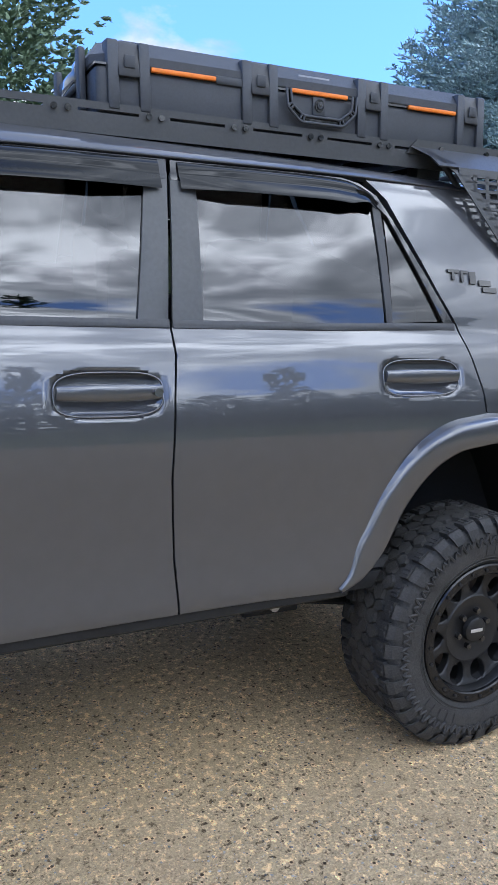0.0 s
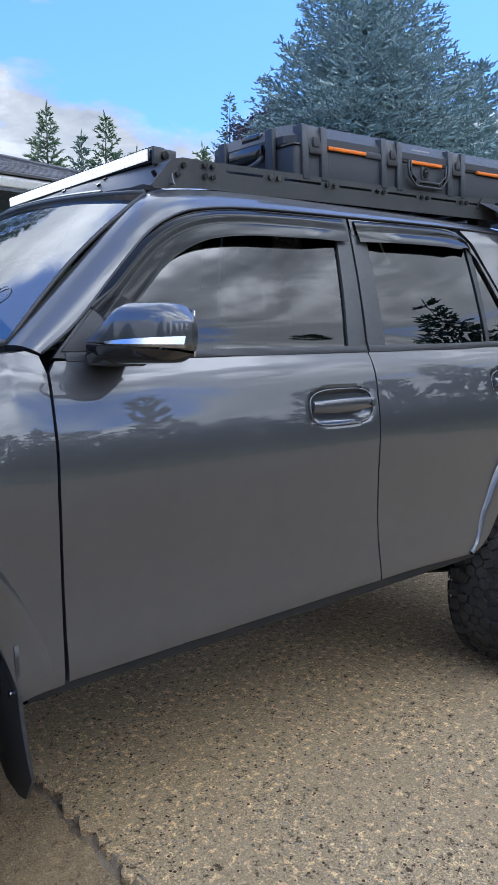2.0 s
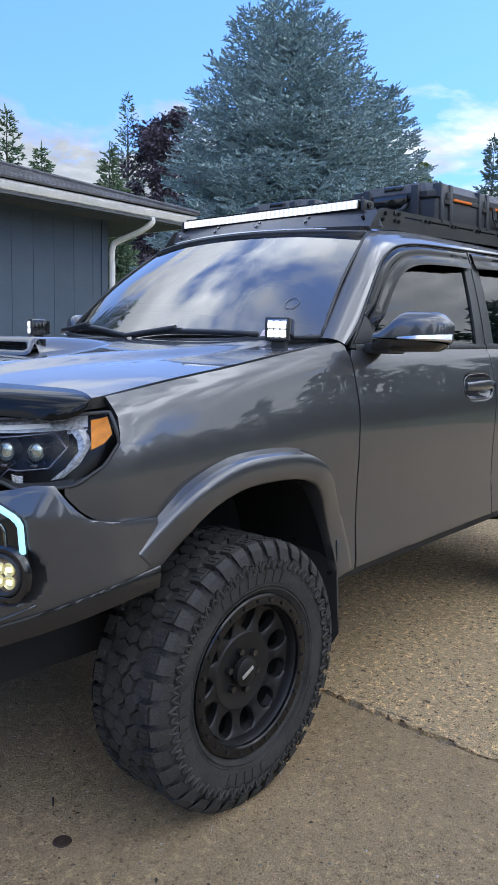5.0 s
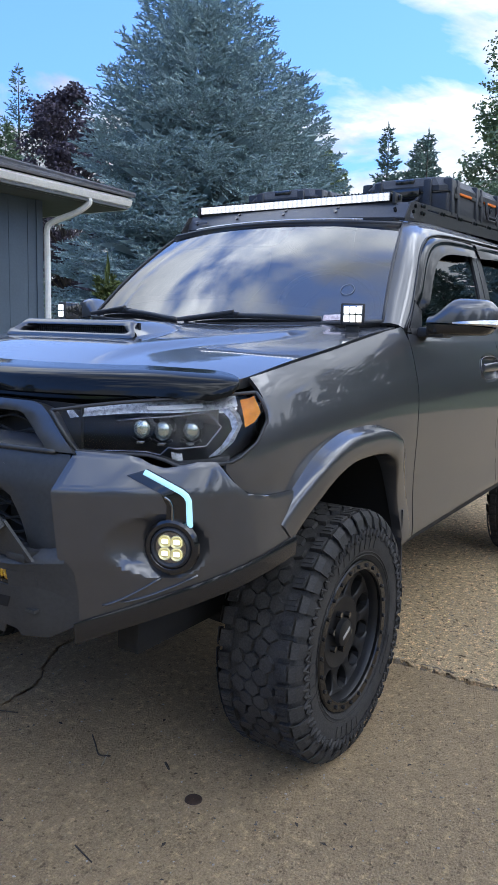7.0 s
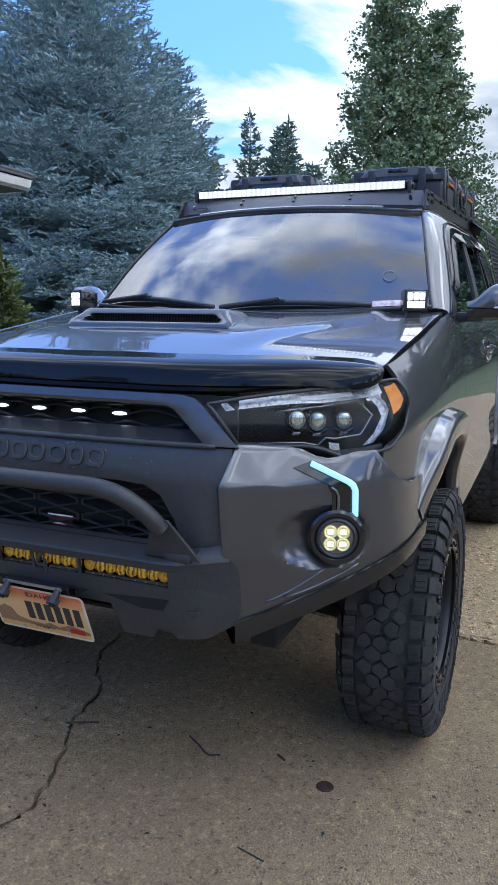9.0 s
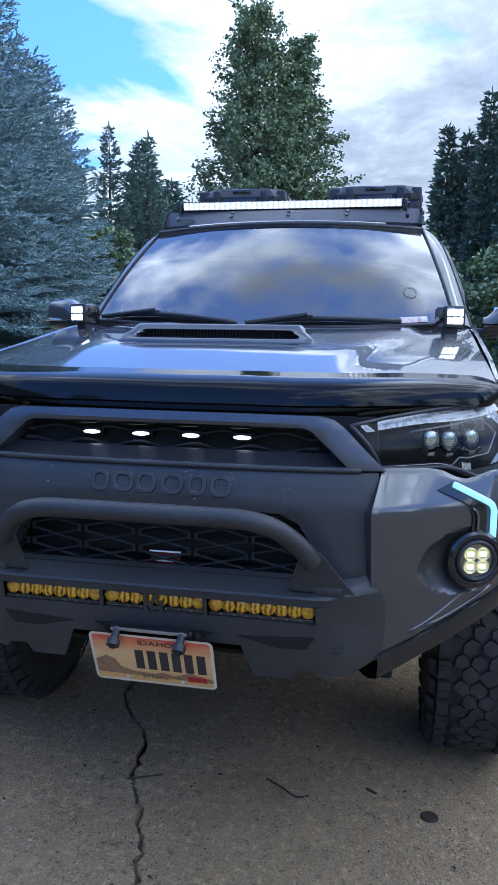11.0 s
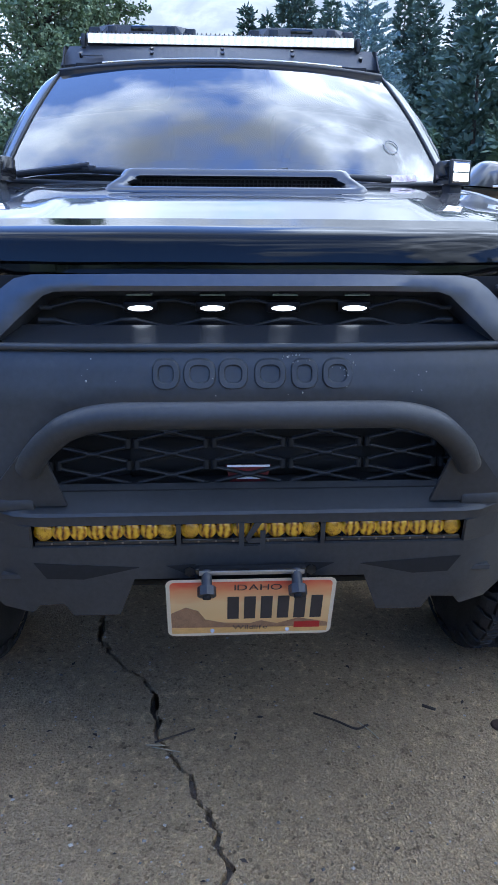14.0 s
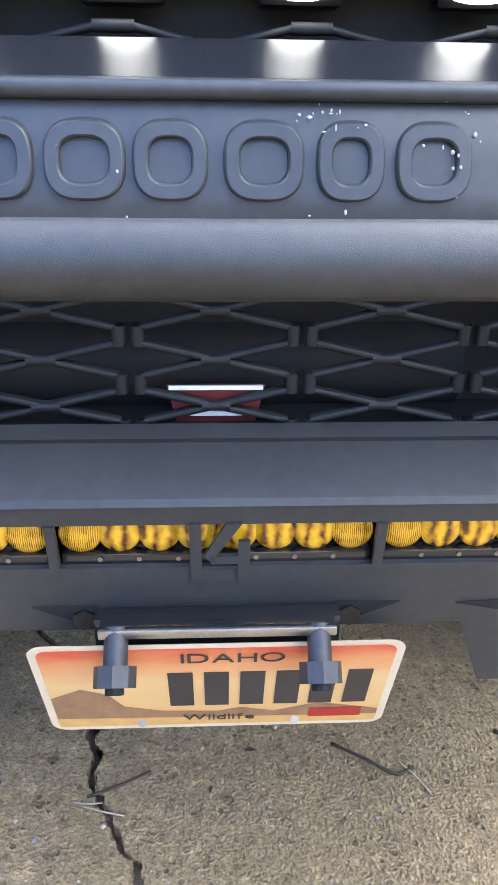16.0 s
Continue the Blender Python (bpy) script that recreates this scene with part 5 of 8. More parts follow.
    put("bracket_edge", box(-0.878, -0.874, -0.093, 0.093, 0.656, 0.664, 0.001), STEEL)
    put("bracket_back", box(-0.857, -0.840, -0.10, 0.10, 0.61, 0.660, 0.003), GLOSSBLACK)
    for y in (0.0795, -0.0795):
        k = put("knob", rod((-0.868, y, 0.660), (-0.893, y, 0.634), 0.0095, seg=14), SATIN)
        put("knob_head", rod((-0.888, y, 0.639), (-0.899, y, 0.627), 0.0165, seg=8), SATIN)
        put("knob_nut", rod((-0.898, y, 0.628), (-0.902, y, 0.623), 0.0075, seg=10), DARK)


number_plate()


# ---- wheels ----
def wheel(x, y, sy):
    """Tyre and alloy, turned round the y axis; the outer face looks to sy."""
    W = new("wheel")
    W.parent = car
    W.location = (x, y, 0.400)
    f = sy
    R = 0.392
    prof = [(0.235, 0.112), (0.250, 0.128), (0.275, 0.138), (0.315, 0.142), (0.350, 0.137), (0.372, 0.128), (0.384, 0.115), (R - 0.004, 0.09), (R, 0.045), (R, -0.045), (R - 0.004, -0.09), (0.384, -0.115), (0.35, -0.137), (0.29, -0.140), (0.235, -0.112)]
    ty = part("tyre", lathe([(r, a * f) for r, a in prof], 72), RUBBER, W, "black mud-terrain tyre")
    tr = bmesh.new()
    rnd = random.Random(3)

    def block(a, y0, y1, da, r0, r1, skew=0.0, cut=0.0):
        pts = []
        for rr, k in ((r0, 1.0), (r1, 0.90)):
            for yy, aa in ((y0, -da), (y1, -da), (y1, da), (y0, da)):
                ym = (y0 + y1) / 2
                yv = ym + (yy - ym) * k
                av = a + aa * k + skew * (yv - ym)
                pts.append(tr.verts.new((rr * math.cos(av), yv, rr * math.sin(av))))
        b, t = pts[:4], pts[4:]
        tr.faces.new(t)
        for i in range(4):
            tr.faces.new((b[i], b[(i + 1) % 4], t[(i + 1) % 4], t[i]))
    def hexblock(a, yc, hw, da, r0, r1):
        """An uneven six-sided block."""
        ring = []
        for j in range(6):
            th = j * math.tau / 6
            ring.append((yc + hw * 1.12 * math.sin(th) + rnd.uniform(-0.0050, 0.0050), a + da * 1.10 * math.cos(th) + rnd.uniform(-0.014, 0.014)))
        V = []
        for rr, k in ((r0, 1.0), (r1, 0.88)):
            V.append([tr.verts.new((rr * math.cos(a + (av - a) * k), yc + (yv - yc) * k, rr * math.sin(a + (av - a) * k))) for yv, av in ring])
        tr.faces.new(V[1])
        for i in range(6):
            tr.faces.new((V[0][i], V[0][(i + 1) % 6], V[1][(i + 1) % 6], V[1][i]))
    for k in range(60):
        for y in ((-0.048, 0.0, 0.048) if k % 2 else (-0.024, 0.024)):
            hexblock(k * math.tau / 60 + rnd.uniform(-0.006, 0.006), y + rnd.uniform(-0.002, 0.002), 0.0232, 0.0600, R - 0.008, R + 0.013)
    n = 38
    h = math.tau / n
    for k in range(n):
        a = k * h
        block(a + h * 0.25, 0.078, 0.116, h * 0.41, R - 0.02, R + 0.012, 0.3)
        block(a, -0.116, -0.078, h * 0.41, R - 0.02, R + 0.012, 0.3)
        for d in (-0.12, 0.12):
            block(a + h * (0.25 + d), 0.082, 0.111, h * 0.07, R + 0.010, R + 0.0145, 0.3)
            block(a + h * d, -0.111, -0.082, h * 0.07, R + 0.010, R + 0.0145, 0.3)
    part("tread", tr, RUBBER, W, smooth=False)
    # shoulder lugs that reach down the sidewall, and raised plain marks in place of the lettering
    def lug_mesh(s, L):
        sl = bmesh.new()
        pts = []
        for r, yy, w in ((R + 0.010, 0.115, 0.060), (0.384, 0.131, 0.056), (L, 0.1400, 0.046)):
            for aa in (-w, w):
                pts.append((r * math.cos(aa), s * yy, r * math.sin(aa)))
                pts.append((r * math.cos(aa), s * (yy + 0.0065), r * math.sin(aa)))
        V = [sl.verts.new(p) for p in pts]
        for i in (0, 4):
            sl.faces.new((V[i + 1], V[i + 3], V[i + 7], V[i + 5])); sl.faces.new((V[i], V[i + 1], V[i + 5], V[i + 4])); sl.faces.new((V[i + 3], V[i + 2], V[i + 6], V[i + 7]))
        sl.faces.new((V[8], V[9], V[11], V[10]))
        bmesh.ops.recalc_face_normals(sl, faces=sl.faces[:])
        me = bpy.data.meshes.new("shoulder_lug")
        sl.to_mesh(me)
        sl.free()
        me.materials.append(RUBBER)
        return me
    for s in (-1, 1):
        kinds = [lug_mesh(s, 0.362), lug_mesh(s, 0.350)]
        for k in range(n):
            o = new("shoulder_lug", kinds[k % 2])
            o.parent = ty
            o.rotation_euler = (0, -(k + (0.25 if s > 0 else 0)) * math.tau / n, 0)
    # raised zigzag below the shoulder
    zz = bmesh.new()
    pts = []
    for k in range(n * 4):
        a = k * math.tau / (n * 4)
        r = (0.356, 0.326, 0.346, 0.320)[k % 4]
        pts.append(Vector((r * math.cos(a), f * (0.1425 if r > 0.34 else 0.1435), r * math.sin(a))))
    for k in range(n * 4):
        rod(pts[k], pts[(k + 1) % len(pts)], 0.0052, zz, 5, caps=False)
    part("sidewall_pattern", zz, RUBBER, ty)
    mk = bmesh.new()
    v = [mk.verts.new((r * math.cos(aa), f * (0.1405 if r < 0.3 else 0.1430) + d * f, r * math.sin(aa))) for d in (0, 0.0017) for r in (0.283, 0.318) for aa in (-0.046, 0.046)]
    for q in ((4, 5, 7, 6), (0, 1, 5, 4), (2, 3, 7, 6), (0, 2, 6, 4), (1, 3, 7, 5)):
        mk.faces.new([v[i] for i in q])
    bmesh.ops.recalc_face_normals(mk, faces=mk.faces[:])
    mme = bpy.data.meshes.new("sidewall_mark")
    mk.to_mesh(mme)
    mk.free()
    mme.materials.append(RUBBER)
    for a0, cnt in ((0.75, 8), (2.55, 5), (3.9, 5), (5.1, 4)):
        for k in range(cnt):
            o = new("sidewall_mark", mme)
            o.parent = ty
            o.rotation_euler = (0, -(a0 + k * 0.125), 0)
    for r in (0.262, 0.272, 0.330):
        part("sidewall_ring", tube([(r * math.cos(a), f * (0.137 if r < 0.3 else 0.1425), r * math.sin(a)) for a in [k * math.tau / 64 for k in range(65)]], 0.0018, 5), RUBBER, W)
    # alloy
    rim = [(0.236, 0.130), (0.244, 0.126), (0.244, 0.118), (0.212, 0.122), (0.209, 0.118), (0.206, 0.100), (0.203, 0.03), (0.196, -0.10), (0.236, -0.118)]
    al = part("rim", lathe([(r, a * f) for r, a in rim], 64), RIMMAT, W, "matte black eleven-window alloy rim")
    ring = [(0.246, 0.122), (0.245, 0.131), (0.240, 0.1345), (0.214, 0.1345), (0.210, 0.130), (0.210, 0.120)]
    part("bead_ring", lathe([(r, a * f) for r, a in ring], 64), BEAD, al, "bolted outer ring")
    for k in range(24):
        a = k * math.tau / 24 + 0.06
        c, s = 0.227 * math.cos(a), 0.227 * math.sin(a)
        part("rim_bolt", rod((c, f * 0.133, s), (c, f * 0.1395, s), 0.0062, seg=6), RIMMAT, al)
    disc = [(0.0, 0.074), (0.050, 0.074), (0.078, 0.076), (0.100, 0.083), (0.116, 0.085), (0.124, 0.080), (0.128, 0.060)]
    hub = part("hub", lathe([(max(r, 0.0005), a * f) for r, a in disc], 48), RIMMAT, al)
    sp = bmesh.new()
    for k in range(11):
        a = k * math.tau / 11 + 0.14
        rows = []
        for r, w, yy in ((0.105, 0.034, 0.083), (0.120, 0.0320, 0.082), (0.132, 0.0220, 0.080), (0.15, 0.0165, 0.080), (0.176, 0.0185, 0.084), (0.190, 0.028, 0.088), (0.200, 0.056, 0.091)):
            row = []
            for t, d in ((-1, -0.030), (-1, -0.004), (-0.75, 0), (0.75, 0), (1, -0.004), (1, -0.030)):
                row.append((r * math.cos(a) - t * w * math.sin(a), f * (yy + d), r * math.sin(a) + t * w * math.cos(a)))
            rows.append(row)
        s1 = loft(rows, out=(0, f, 0))
        join(sp, s1)
    part("spokes", sp, RIMMAT, al)
    part("window_ring", lathe([(0.196, 0.060 * f), (0.202, 0.084 * f), (0.212, 0.090 * f)], 64), RIMMAT, al)
    cap = part("centre_cap", lathe([(0.0005, 0.104 * f), (0.036, 0.104 * f), (0.043, 0.100 * f), (0.046, 0.085 * f)], 36), RIMMAT, al)
    part("cap_mark", box(-0.026, 0.026, min(f * 0.1042, f * 0.1055), max(f * 0.1042, f * 0.1055), -0.006, 0.006, 0.0003), mat("silver_mark", (0.6, 0.6, 0.6), 0.35, 0.6, 0.05, 50), al, "silver plain bar")
    for k in range(6):
        a = k * math.tau / 6 + 0.3
        c, s = 0.064 * math.cos(a), 0.064 * math.sin(a)
        part("wheel_nut", rod((c, f * 0.070, s), (c, f * 0.092, s), 0.0105, seg=6), GLOSSBLACK, al)
    part("brake_disc", lathe([(0.05, 0.02 * f), (0.165, 0.02 * f), (0.165, 0.0), (0.05, 0.0)], 40), mat("worn_brake_steel", (0.10, 0.09, 0.085), 0.5, 0.8, 0.2, 20), W)
    part("rim_barrel", lathe([(0.05, -0.03 * f), (0.196, -0.03 * f)], 32), DARK, W)
    return W


for x in (XF, XR):
    for sy in (-1, 1):
        w = wheel(x, sy * 0.806, sy)
        if x == XF:
            w.rotation_euler = (0, 0.45 * sy, 0)


# ---- underbody, mirrors, interior ----
def underbody():
    for y in (-0.52, 0.52):
        part("frame_rail", box(-0.55, 3.6, y - 0.04, y + 0.04, 0.45, 0.56, 0.008), DARK, car)
    part("floor_pan", box(0.3, 3.6, -0.80, 0.80, 0.56, 0.62, 0.01), DARK, car)
    part("engine_block", box(-0.55, 0.55, -0.40, 0.40, 0.50, 1.10, 0.03), DARK, car)
    part("skid_plate", box(-0.60, 0.3, -0.34, 0.34, 0.50, 0.515, 0.006), DARK, car)
    part("gearbox", box(0.3, 1.6, -0.18, 0.18, 0.44, 0.58, 0.04), DARK, car)
    part("rear_axle", rod((XR, -0.7, 0.40), (XR, 0.7, 0.40), 0.045, seg=16), DARK, car)
    bm = bmesh.new()
    bmesh.ops.create_uvsphere(bm, u_segments=18, v_segments=10, radius=0.14, matrix=Matrix.Translation((XR, 0.05, 0.40)))
    part("differential", bm, DARK, car)
    for sy in (-1, 1):
        part("lower_arm", rod((XF - 0.2, sy * 0.30, 0.46), (XF, sy * 0.72, 0.33), 0.03), DARK, car)
        part("lower_arm", rod((XF + 0.2, sy * 0.30, 0.46), (XF, sy * 0.72, 0.33), 0.03), DARK, car)
        part("coil_over", rod((XF, sy * 0.50, 0.40), (XF, sy * 0.46, 0.85), 0.05), DARK, car)
        part("trailing_link", rod((2.15, sy * 0.48, 0.47), (XR, sy * 0.52, 0.36), 0.022), DARK, car)
        link = part("body_mount", box(2.15, 2.36, sy * 0.55 - 0.05, sy * 0.55 + 0.05, 0.43, 0.47, 0.008), DARK, car)
        part("mount_bush", rod((2.26, sy * 0.60, 0.46), (2.26, sy * 0.618, 0.46), 0.016), STEEL, link)
        # mud flaps
        rows = []
        for k in range(11):
            t = k / 10
            row = []
            for j in range(7):
                u = j / 6
                low = 0.315 - 0.020 * u + 0.085 * max(0, (u - 0.72) / 0.28) ** 2 + 0.05 * max(0, (0.35 - u) / 0.35)
                row.append((0.515 + 0.030 * t * t, sy * (0.66 + 0.240 * u), 0.72 + (low - 0.72) * t))
            rows.append(row)
        fl = loft(rows, out=(-1, 0, 0), thick=0.01)
        flap = part("mud_flap", fl, SATIN, car, "black mud flap")
        for y, z in ((0.86, 0.69), (0.875, 0.60), (0.72, 0.69)):
            part("flap_bolt", rod((0.520, sy * y, z), (0.508, sy * y, z), 0.007, seg=8), CHROME, flap)
        part("liner_edge", side(tube(catmull([(0.42, -0.88, 0.86), (0.475, -0.885, 0.78), (0.515, -0.888, 0.66), (0.53, -0.885, 0.56)], 4), 0.006, 6), sy), SATIN, car)
    part("exhaust", tube(catmull([(1.0, 0.3, 0.40), (2.2, 0.35, 0.42), (2.7, 0.5, 0.60), (3.3, 0.5, 0.52), (3.7, 0.55, 0.48)], 5), 0.035, 10), mat("rusty_pipe", (0.09, 0.07, 0.06), 0.7, 0.5, 0.4, 20), car)
    part("fuel_tank", box(2.0, 2.7, 0.05, 0.46, 0.42, 0.60, 0.03), DARK, car)
    # tail
    part("tailgate", box(3.72, 3.80, -0.78, 0.78, 0.85, 1.40, 0.03), PAINT, car)
    rows = [[(3.74 - (z - 1.40) * 0.45, y * (1 - (z - 1.4) * 0.25), z) for y in [0.74 * j / 8 for j in range(-8, 9)]] for z in [1.40 + 0.46 * k / 8 for k in range(9)]]
    part("rear_window", loft(rows, out=(1, 0, 0), thick=0.01), TINT, car)
    part("rear_bumper", box(3.66, 3.90, -0.86, 0.86, 0.56, 0.86, 0.05), PAINT, car)
    for sy in (-1, 1):
        part("tail_light", box(3.70, 3.81, sy * 0.72 - 0.09, sy * 0.72 + 0.09, 1.08, 1.38, 0.02), RED, car)


underbody()


def door_mirror(sy):
    M = new("door_mirror")
    M.parent = car
    M["label"] = "grey and black door mirror with indicator strip"
    # cross-sections from the door outwards
    rows = []
    for k in range(15):
        t = k / 14
        y = -0.865 - 0.245 * t
        g = math.sin(math.pi * min(1, 0.16 + t * 0.84)) ** 0.42 if t > 0.4 else 0.72 + 0.28 * math.sin(math.pi * (0.16 + t * 0.84))
        xm = 0.803 + 0.060 * t
        zt = 1.432 + 0.074 * sstep(0.0, 0.42, t) - 0.012 * t
        zb = 1.352 + 0.012 * t
        e = 1.0 - sstep(0.80, 1.02, t) * 0.62
        hx, hz, zc = 0.082 * g * (1 - 0.20 * t), (zt - zb) / 2 * e, (zt + zb) / 2
        rows.append([(xm + hx * math.copysign(abs(math.cos(a)) ** 0.62, math.cos(a)) * (1.0 if math.cos(a) > 0 else 1.1), y, zc + hz * math.copysign(abs(math.sin(a)) ** (0.72 if math.sin(a) > 0 else 0.42), math.sin(a))) for a in [j * math.tau / 24 for j in range(24)]])
    bm = loft(rows, close_u=True)
    vs = list(bm.verts)
    bm.faces.new(vs[:24]); bm.faces.new(vs[-24:])
    bmesh.ops.recalc_face_normals(bm, faces=bm.faces[:])
    top = bm.copy()
    bmesh.ops.bisect_plane(top, geom=top.verts[:] + top.edges[:] + top.faces[:], plane_co=(0.8, 0, 1.398), plane_no=(0.12, 0, 1), clear_inner=True)
    bmesh.ops.bisect_plane(bm, geom=bm.verts[:] + bm.edges[:] + bm.faces[:], plane_co=(0.8, 0, 1.393), plane_no=(0.12, 0, 1), clear_outer=True)
    for v in bm.verts:
        v.co.x, v.co.y = 0.8 + (v.co.x - 0.8) * 0.97, -0.98 + (v.co.y + 0.98) * 0.985
    part("cap", side(top, sy), PAINT, M, "glossy grey upper cap", angle=60)
    part("lower_shell", side(bm, sy), GLOSSBLACK, M, "black lower shell", angle=60)
    ind = []
    for k in range(9):
        t = k / 8
        y, x = -0.965 - 0.146 * t, 0.730 + 0.012 * t + 0.105 * t ** 3
        w = 0.004 + 0.013 * t
        ind.append([(x - 0.004 - 0.006 * (1 - t), y - 0.003, 1.405 + w), (x - 0.010, y - 0.005, 1.404), (x - 0.004, y - 0.003, 1.403 - w * 0.4)])
    part("indicator", side(loft(ind, out=(-1, -1, 0)), sy), REFLECT, M, "clear indicator strip")
    part("mirror_arm", side(box(0.745, 0.865, -0.93, -0.82, 1.350, 1.388, 0.012), sy), SATIN, M)
    part("mirror_face", side(box(0.893, 0.897, -1.075, -0.92, 1.375, 1.480, 0.001), sy), MIRRORGLASS, M)


for sy in (-1, 1):
    door_mirror(sy)


def interior():
    rows = [[(0.50 + 0.30 * k / 4, 0.68 * j / 8, 1.30 + 0.03 * math.sin(math.pi * k / 4) - 0.02 * abs(j / 8)) for j in range(-8, 9)] for k in range(5)]
    part("dashboard", loft(rows, out=(0, 0, 1), thick=0.25), INTERIOR, car)
    part("headliner", box(1.08, 3.4, -0.56, 0.56, 1.845, 1.86), INTERIOR, car)
    part("cabin_floor", box(0.6, 3.6, -0.80, 0.80, 0.63, 0.66), INTERIOR, car)
    for y in (-0.37, 0.37):
        s = part("front_seat", box(1.30, 1.75, y - 0.24, y + 0.24, 0.80, 1.02, 0.06), INTERIOR, car)
        part("seat_back", box(1.72, 1.86, y - 0.24, y + 0.24, 1.0, 1.52, 0.05), INTERIOR, s)
        part("head_rest", box(1.76, 1.85, y - 0.13, y + 0.13, 1.56, 1.72, 0.04), INTERIOR, s)
    part("rear_seat", box(2.2, 2.7, -0.62, 0.62, 0.80, 1.50, 0.06), INTERIOR, car)
    bm = tube([(0.98 + 0.05 * math.sin(a), -0.37 + 0.19 * math.cos(a), 1.22 + 0.17 * math.sin(a)) for a in [k * math.tau / 32 for k in range(33)]], 0.014, 8)
    part("steering_wheel", bm, INTERIOR, car)
    part("interior_mirror", box(1.02, 1.05, -0.13, 0.13, 1.70, 1.76, 0.012), INTERIOR, car)


interior()


def badge():
    """Plain dark strokes on the rear pillar."""
    B = new("pillar_badge")
    B.parent = car
    B["label"] = "dark raised emblem of plain strokes"
    for x0, x1, z0, z1 in ((2.742, 2.790, 1.588, 1.598), (2.758, 2.768, 1.565, 1.59), (2.796, 2.806, 1.560, 1.597), (2.806, 2.826, 1.588, 1.597), (2.832, 2.858, 1.556, 1.595), (2.872, 2.922, 1.552, 1.570), (2.885, 2.945, 1.532, 1.548)):
        o = [(x0, z0), (x1, z0), (x1, z1), (x0, z1)]
        part("stroke", sheet(o, SIDE(0.006), 0.1, 0.1, OUT, 0.006, 0), GLOSSBLACK, B)


badge()


# ---- roof load ----
def rack_z(x):
    return 1.9345 + 0.0445 * (x - 1.54)


def roof_rack():
    K = thing("roof_rack", "black powder-coated flat roof rack with slotted side plates", "roof rack", at=(2.2, 0, 1.86))
    inv = Matrix.Translation((-2.2, 0, -1.86))
    put = lambda n, bm, m, l="", **k: (bmesh.ops.transform(bm, matrix=inv, verts=bm.verts), part(n, bm, m, K, l, **k))[1]
    for sy in (-1, 1):
        ys = sy * 0.612
        F = lambda x, z: (x, ys, z)
        o = (0, sy, 0)
        up, lo = 0.021, -0.060
        x0, x1 = 1.245, 3.45
        n = 12
        # the plate is two rails with webs between its long slots
        T = lambda a, b, d0, d1: [(a, rack_z(a) + d0), (b, rack_z(b) + d0), (b, rack_z(b) + d1), (a, rack_z(a) + d1)]
        put("side_plate", sheet(T(x0, x1, 0.002, up), F, 0.5, 0.1, o, 0.005, 0), POWDER)
        put("side_plate", sheet(T(x0, x1, lo, -0.006), F, 0.5, 0.1, o, 0.005, 0), POWDER)
        bolts = [1.54 + 0.258 * k for k in range(8)]
        put("side_web", sheet(T(x0, 1.345, -0.006, 0.002), F, 0.5, 0.1, o, 0.005, 0), POWDER)
        for c in bolts:
            put("side_web", sheet(T(c - 0.045, c + 0.045, -0.006, 0.002), F, 0.5, 0.1, o, 0.005, 0), POWDER)
            for d in (-0.018, 0.018):
                put("rack_bolt", rod((c + d, ys + sy * 0.001, rack_z(c + d) - 0.003), (c + d, ys + sy * 0.008, rack_z(c + d) - 0.003), 0.0085, seg=10), GLOSSBLACK)
        # swept front end
        fr = [(1.245, rack_z(1.245) + up), (1.185, 1.941), (1.142, 1.930), (1.078, 1.852), (1.085, 1.842), (1.245, rack_z(1.245) + lo)]
        put("front_cheek", sheet(fr, F, 0.2, 0.1, o, 0.005, 0), POWDER)
        for x, z in ((1.262, 0.012), (1.292, 0.012), (1.262, -0.020), (1.292, -0.020), (1.185, 0.004), (1.165, -0.022)):
            put("rack_bolt", rod((x, ys + sy * 0.001, rack_z(x) + z - 0.004), (x, ys + sy * 0.008, rack_z(x) + z - 0.004), 0.0085, seg=10), GLOSSBLACK)
        for x in (1.40, 2.1, 2.8, 3.3):
            put("rack_foot", box(x - 0.05, x + 0.05, min(ys - sy * 0.10, ys - sy * 0.04), max(ys - sy * 0.10, ys - sy * 0.04), 1.85 + 0.02 * (x - 1.4), rack_z(x) - 0.03, 0.008), POWDER)
    for k in range(9):
        x = 1.42 + 0.245 * k
        put("cross_bar", box(x - 0.03, x + 0.03, -0.605, 0.605, rack_z(x) - 0.035, rack_z(x) - 0.012, 0.004), POWDER)
    # wind fairing
    rows = []
    for k in range(25):
        s = -1 + 2 * k / 24
        w = abs(s) ** 2
        rows.append([(1.165, 0.560 * s, 1.9335), (1.122 + 0.03 * w, 0.592 * s, 1.9320), (1.055 + 0.085 * w, 0.628 * s, 1.874 - 0.012 * w), (1.060 + 0.085 * w, 0.630 * s, 1.868 - 0.012 * w)])
    put("fairing", loft(rows, out=(-1, 0, 0.4), thick=0.004), FAIRING, "dark grey sheet-metal wind fairing")
    for y in (-0.545, -0.272, 0.0, 0.272, 0.545):
        for z in (1.921, 1.900):
            x = 1.122 - (1.932 - z) * 1.155 + 0.05 * (y / 0.59) ** 2
            put("fairing_bolt", rod((x + 0.008, y, z - 0.009), (x - 0.004, y, z + 0.005), 0.0075, seg=8), GLOSSBLACK)
    put("fairing_mark", box(1.098, 1.112, 0.46, 0.54, 1.890, 1.896), mat("grey_mark", (0.16, 0.16, 0.17), 0.5))
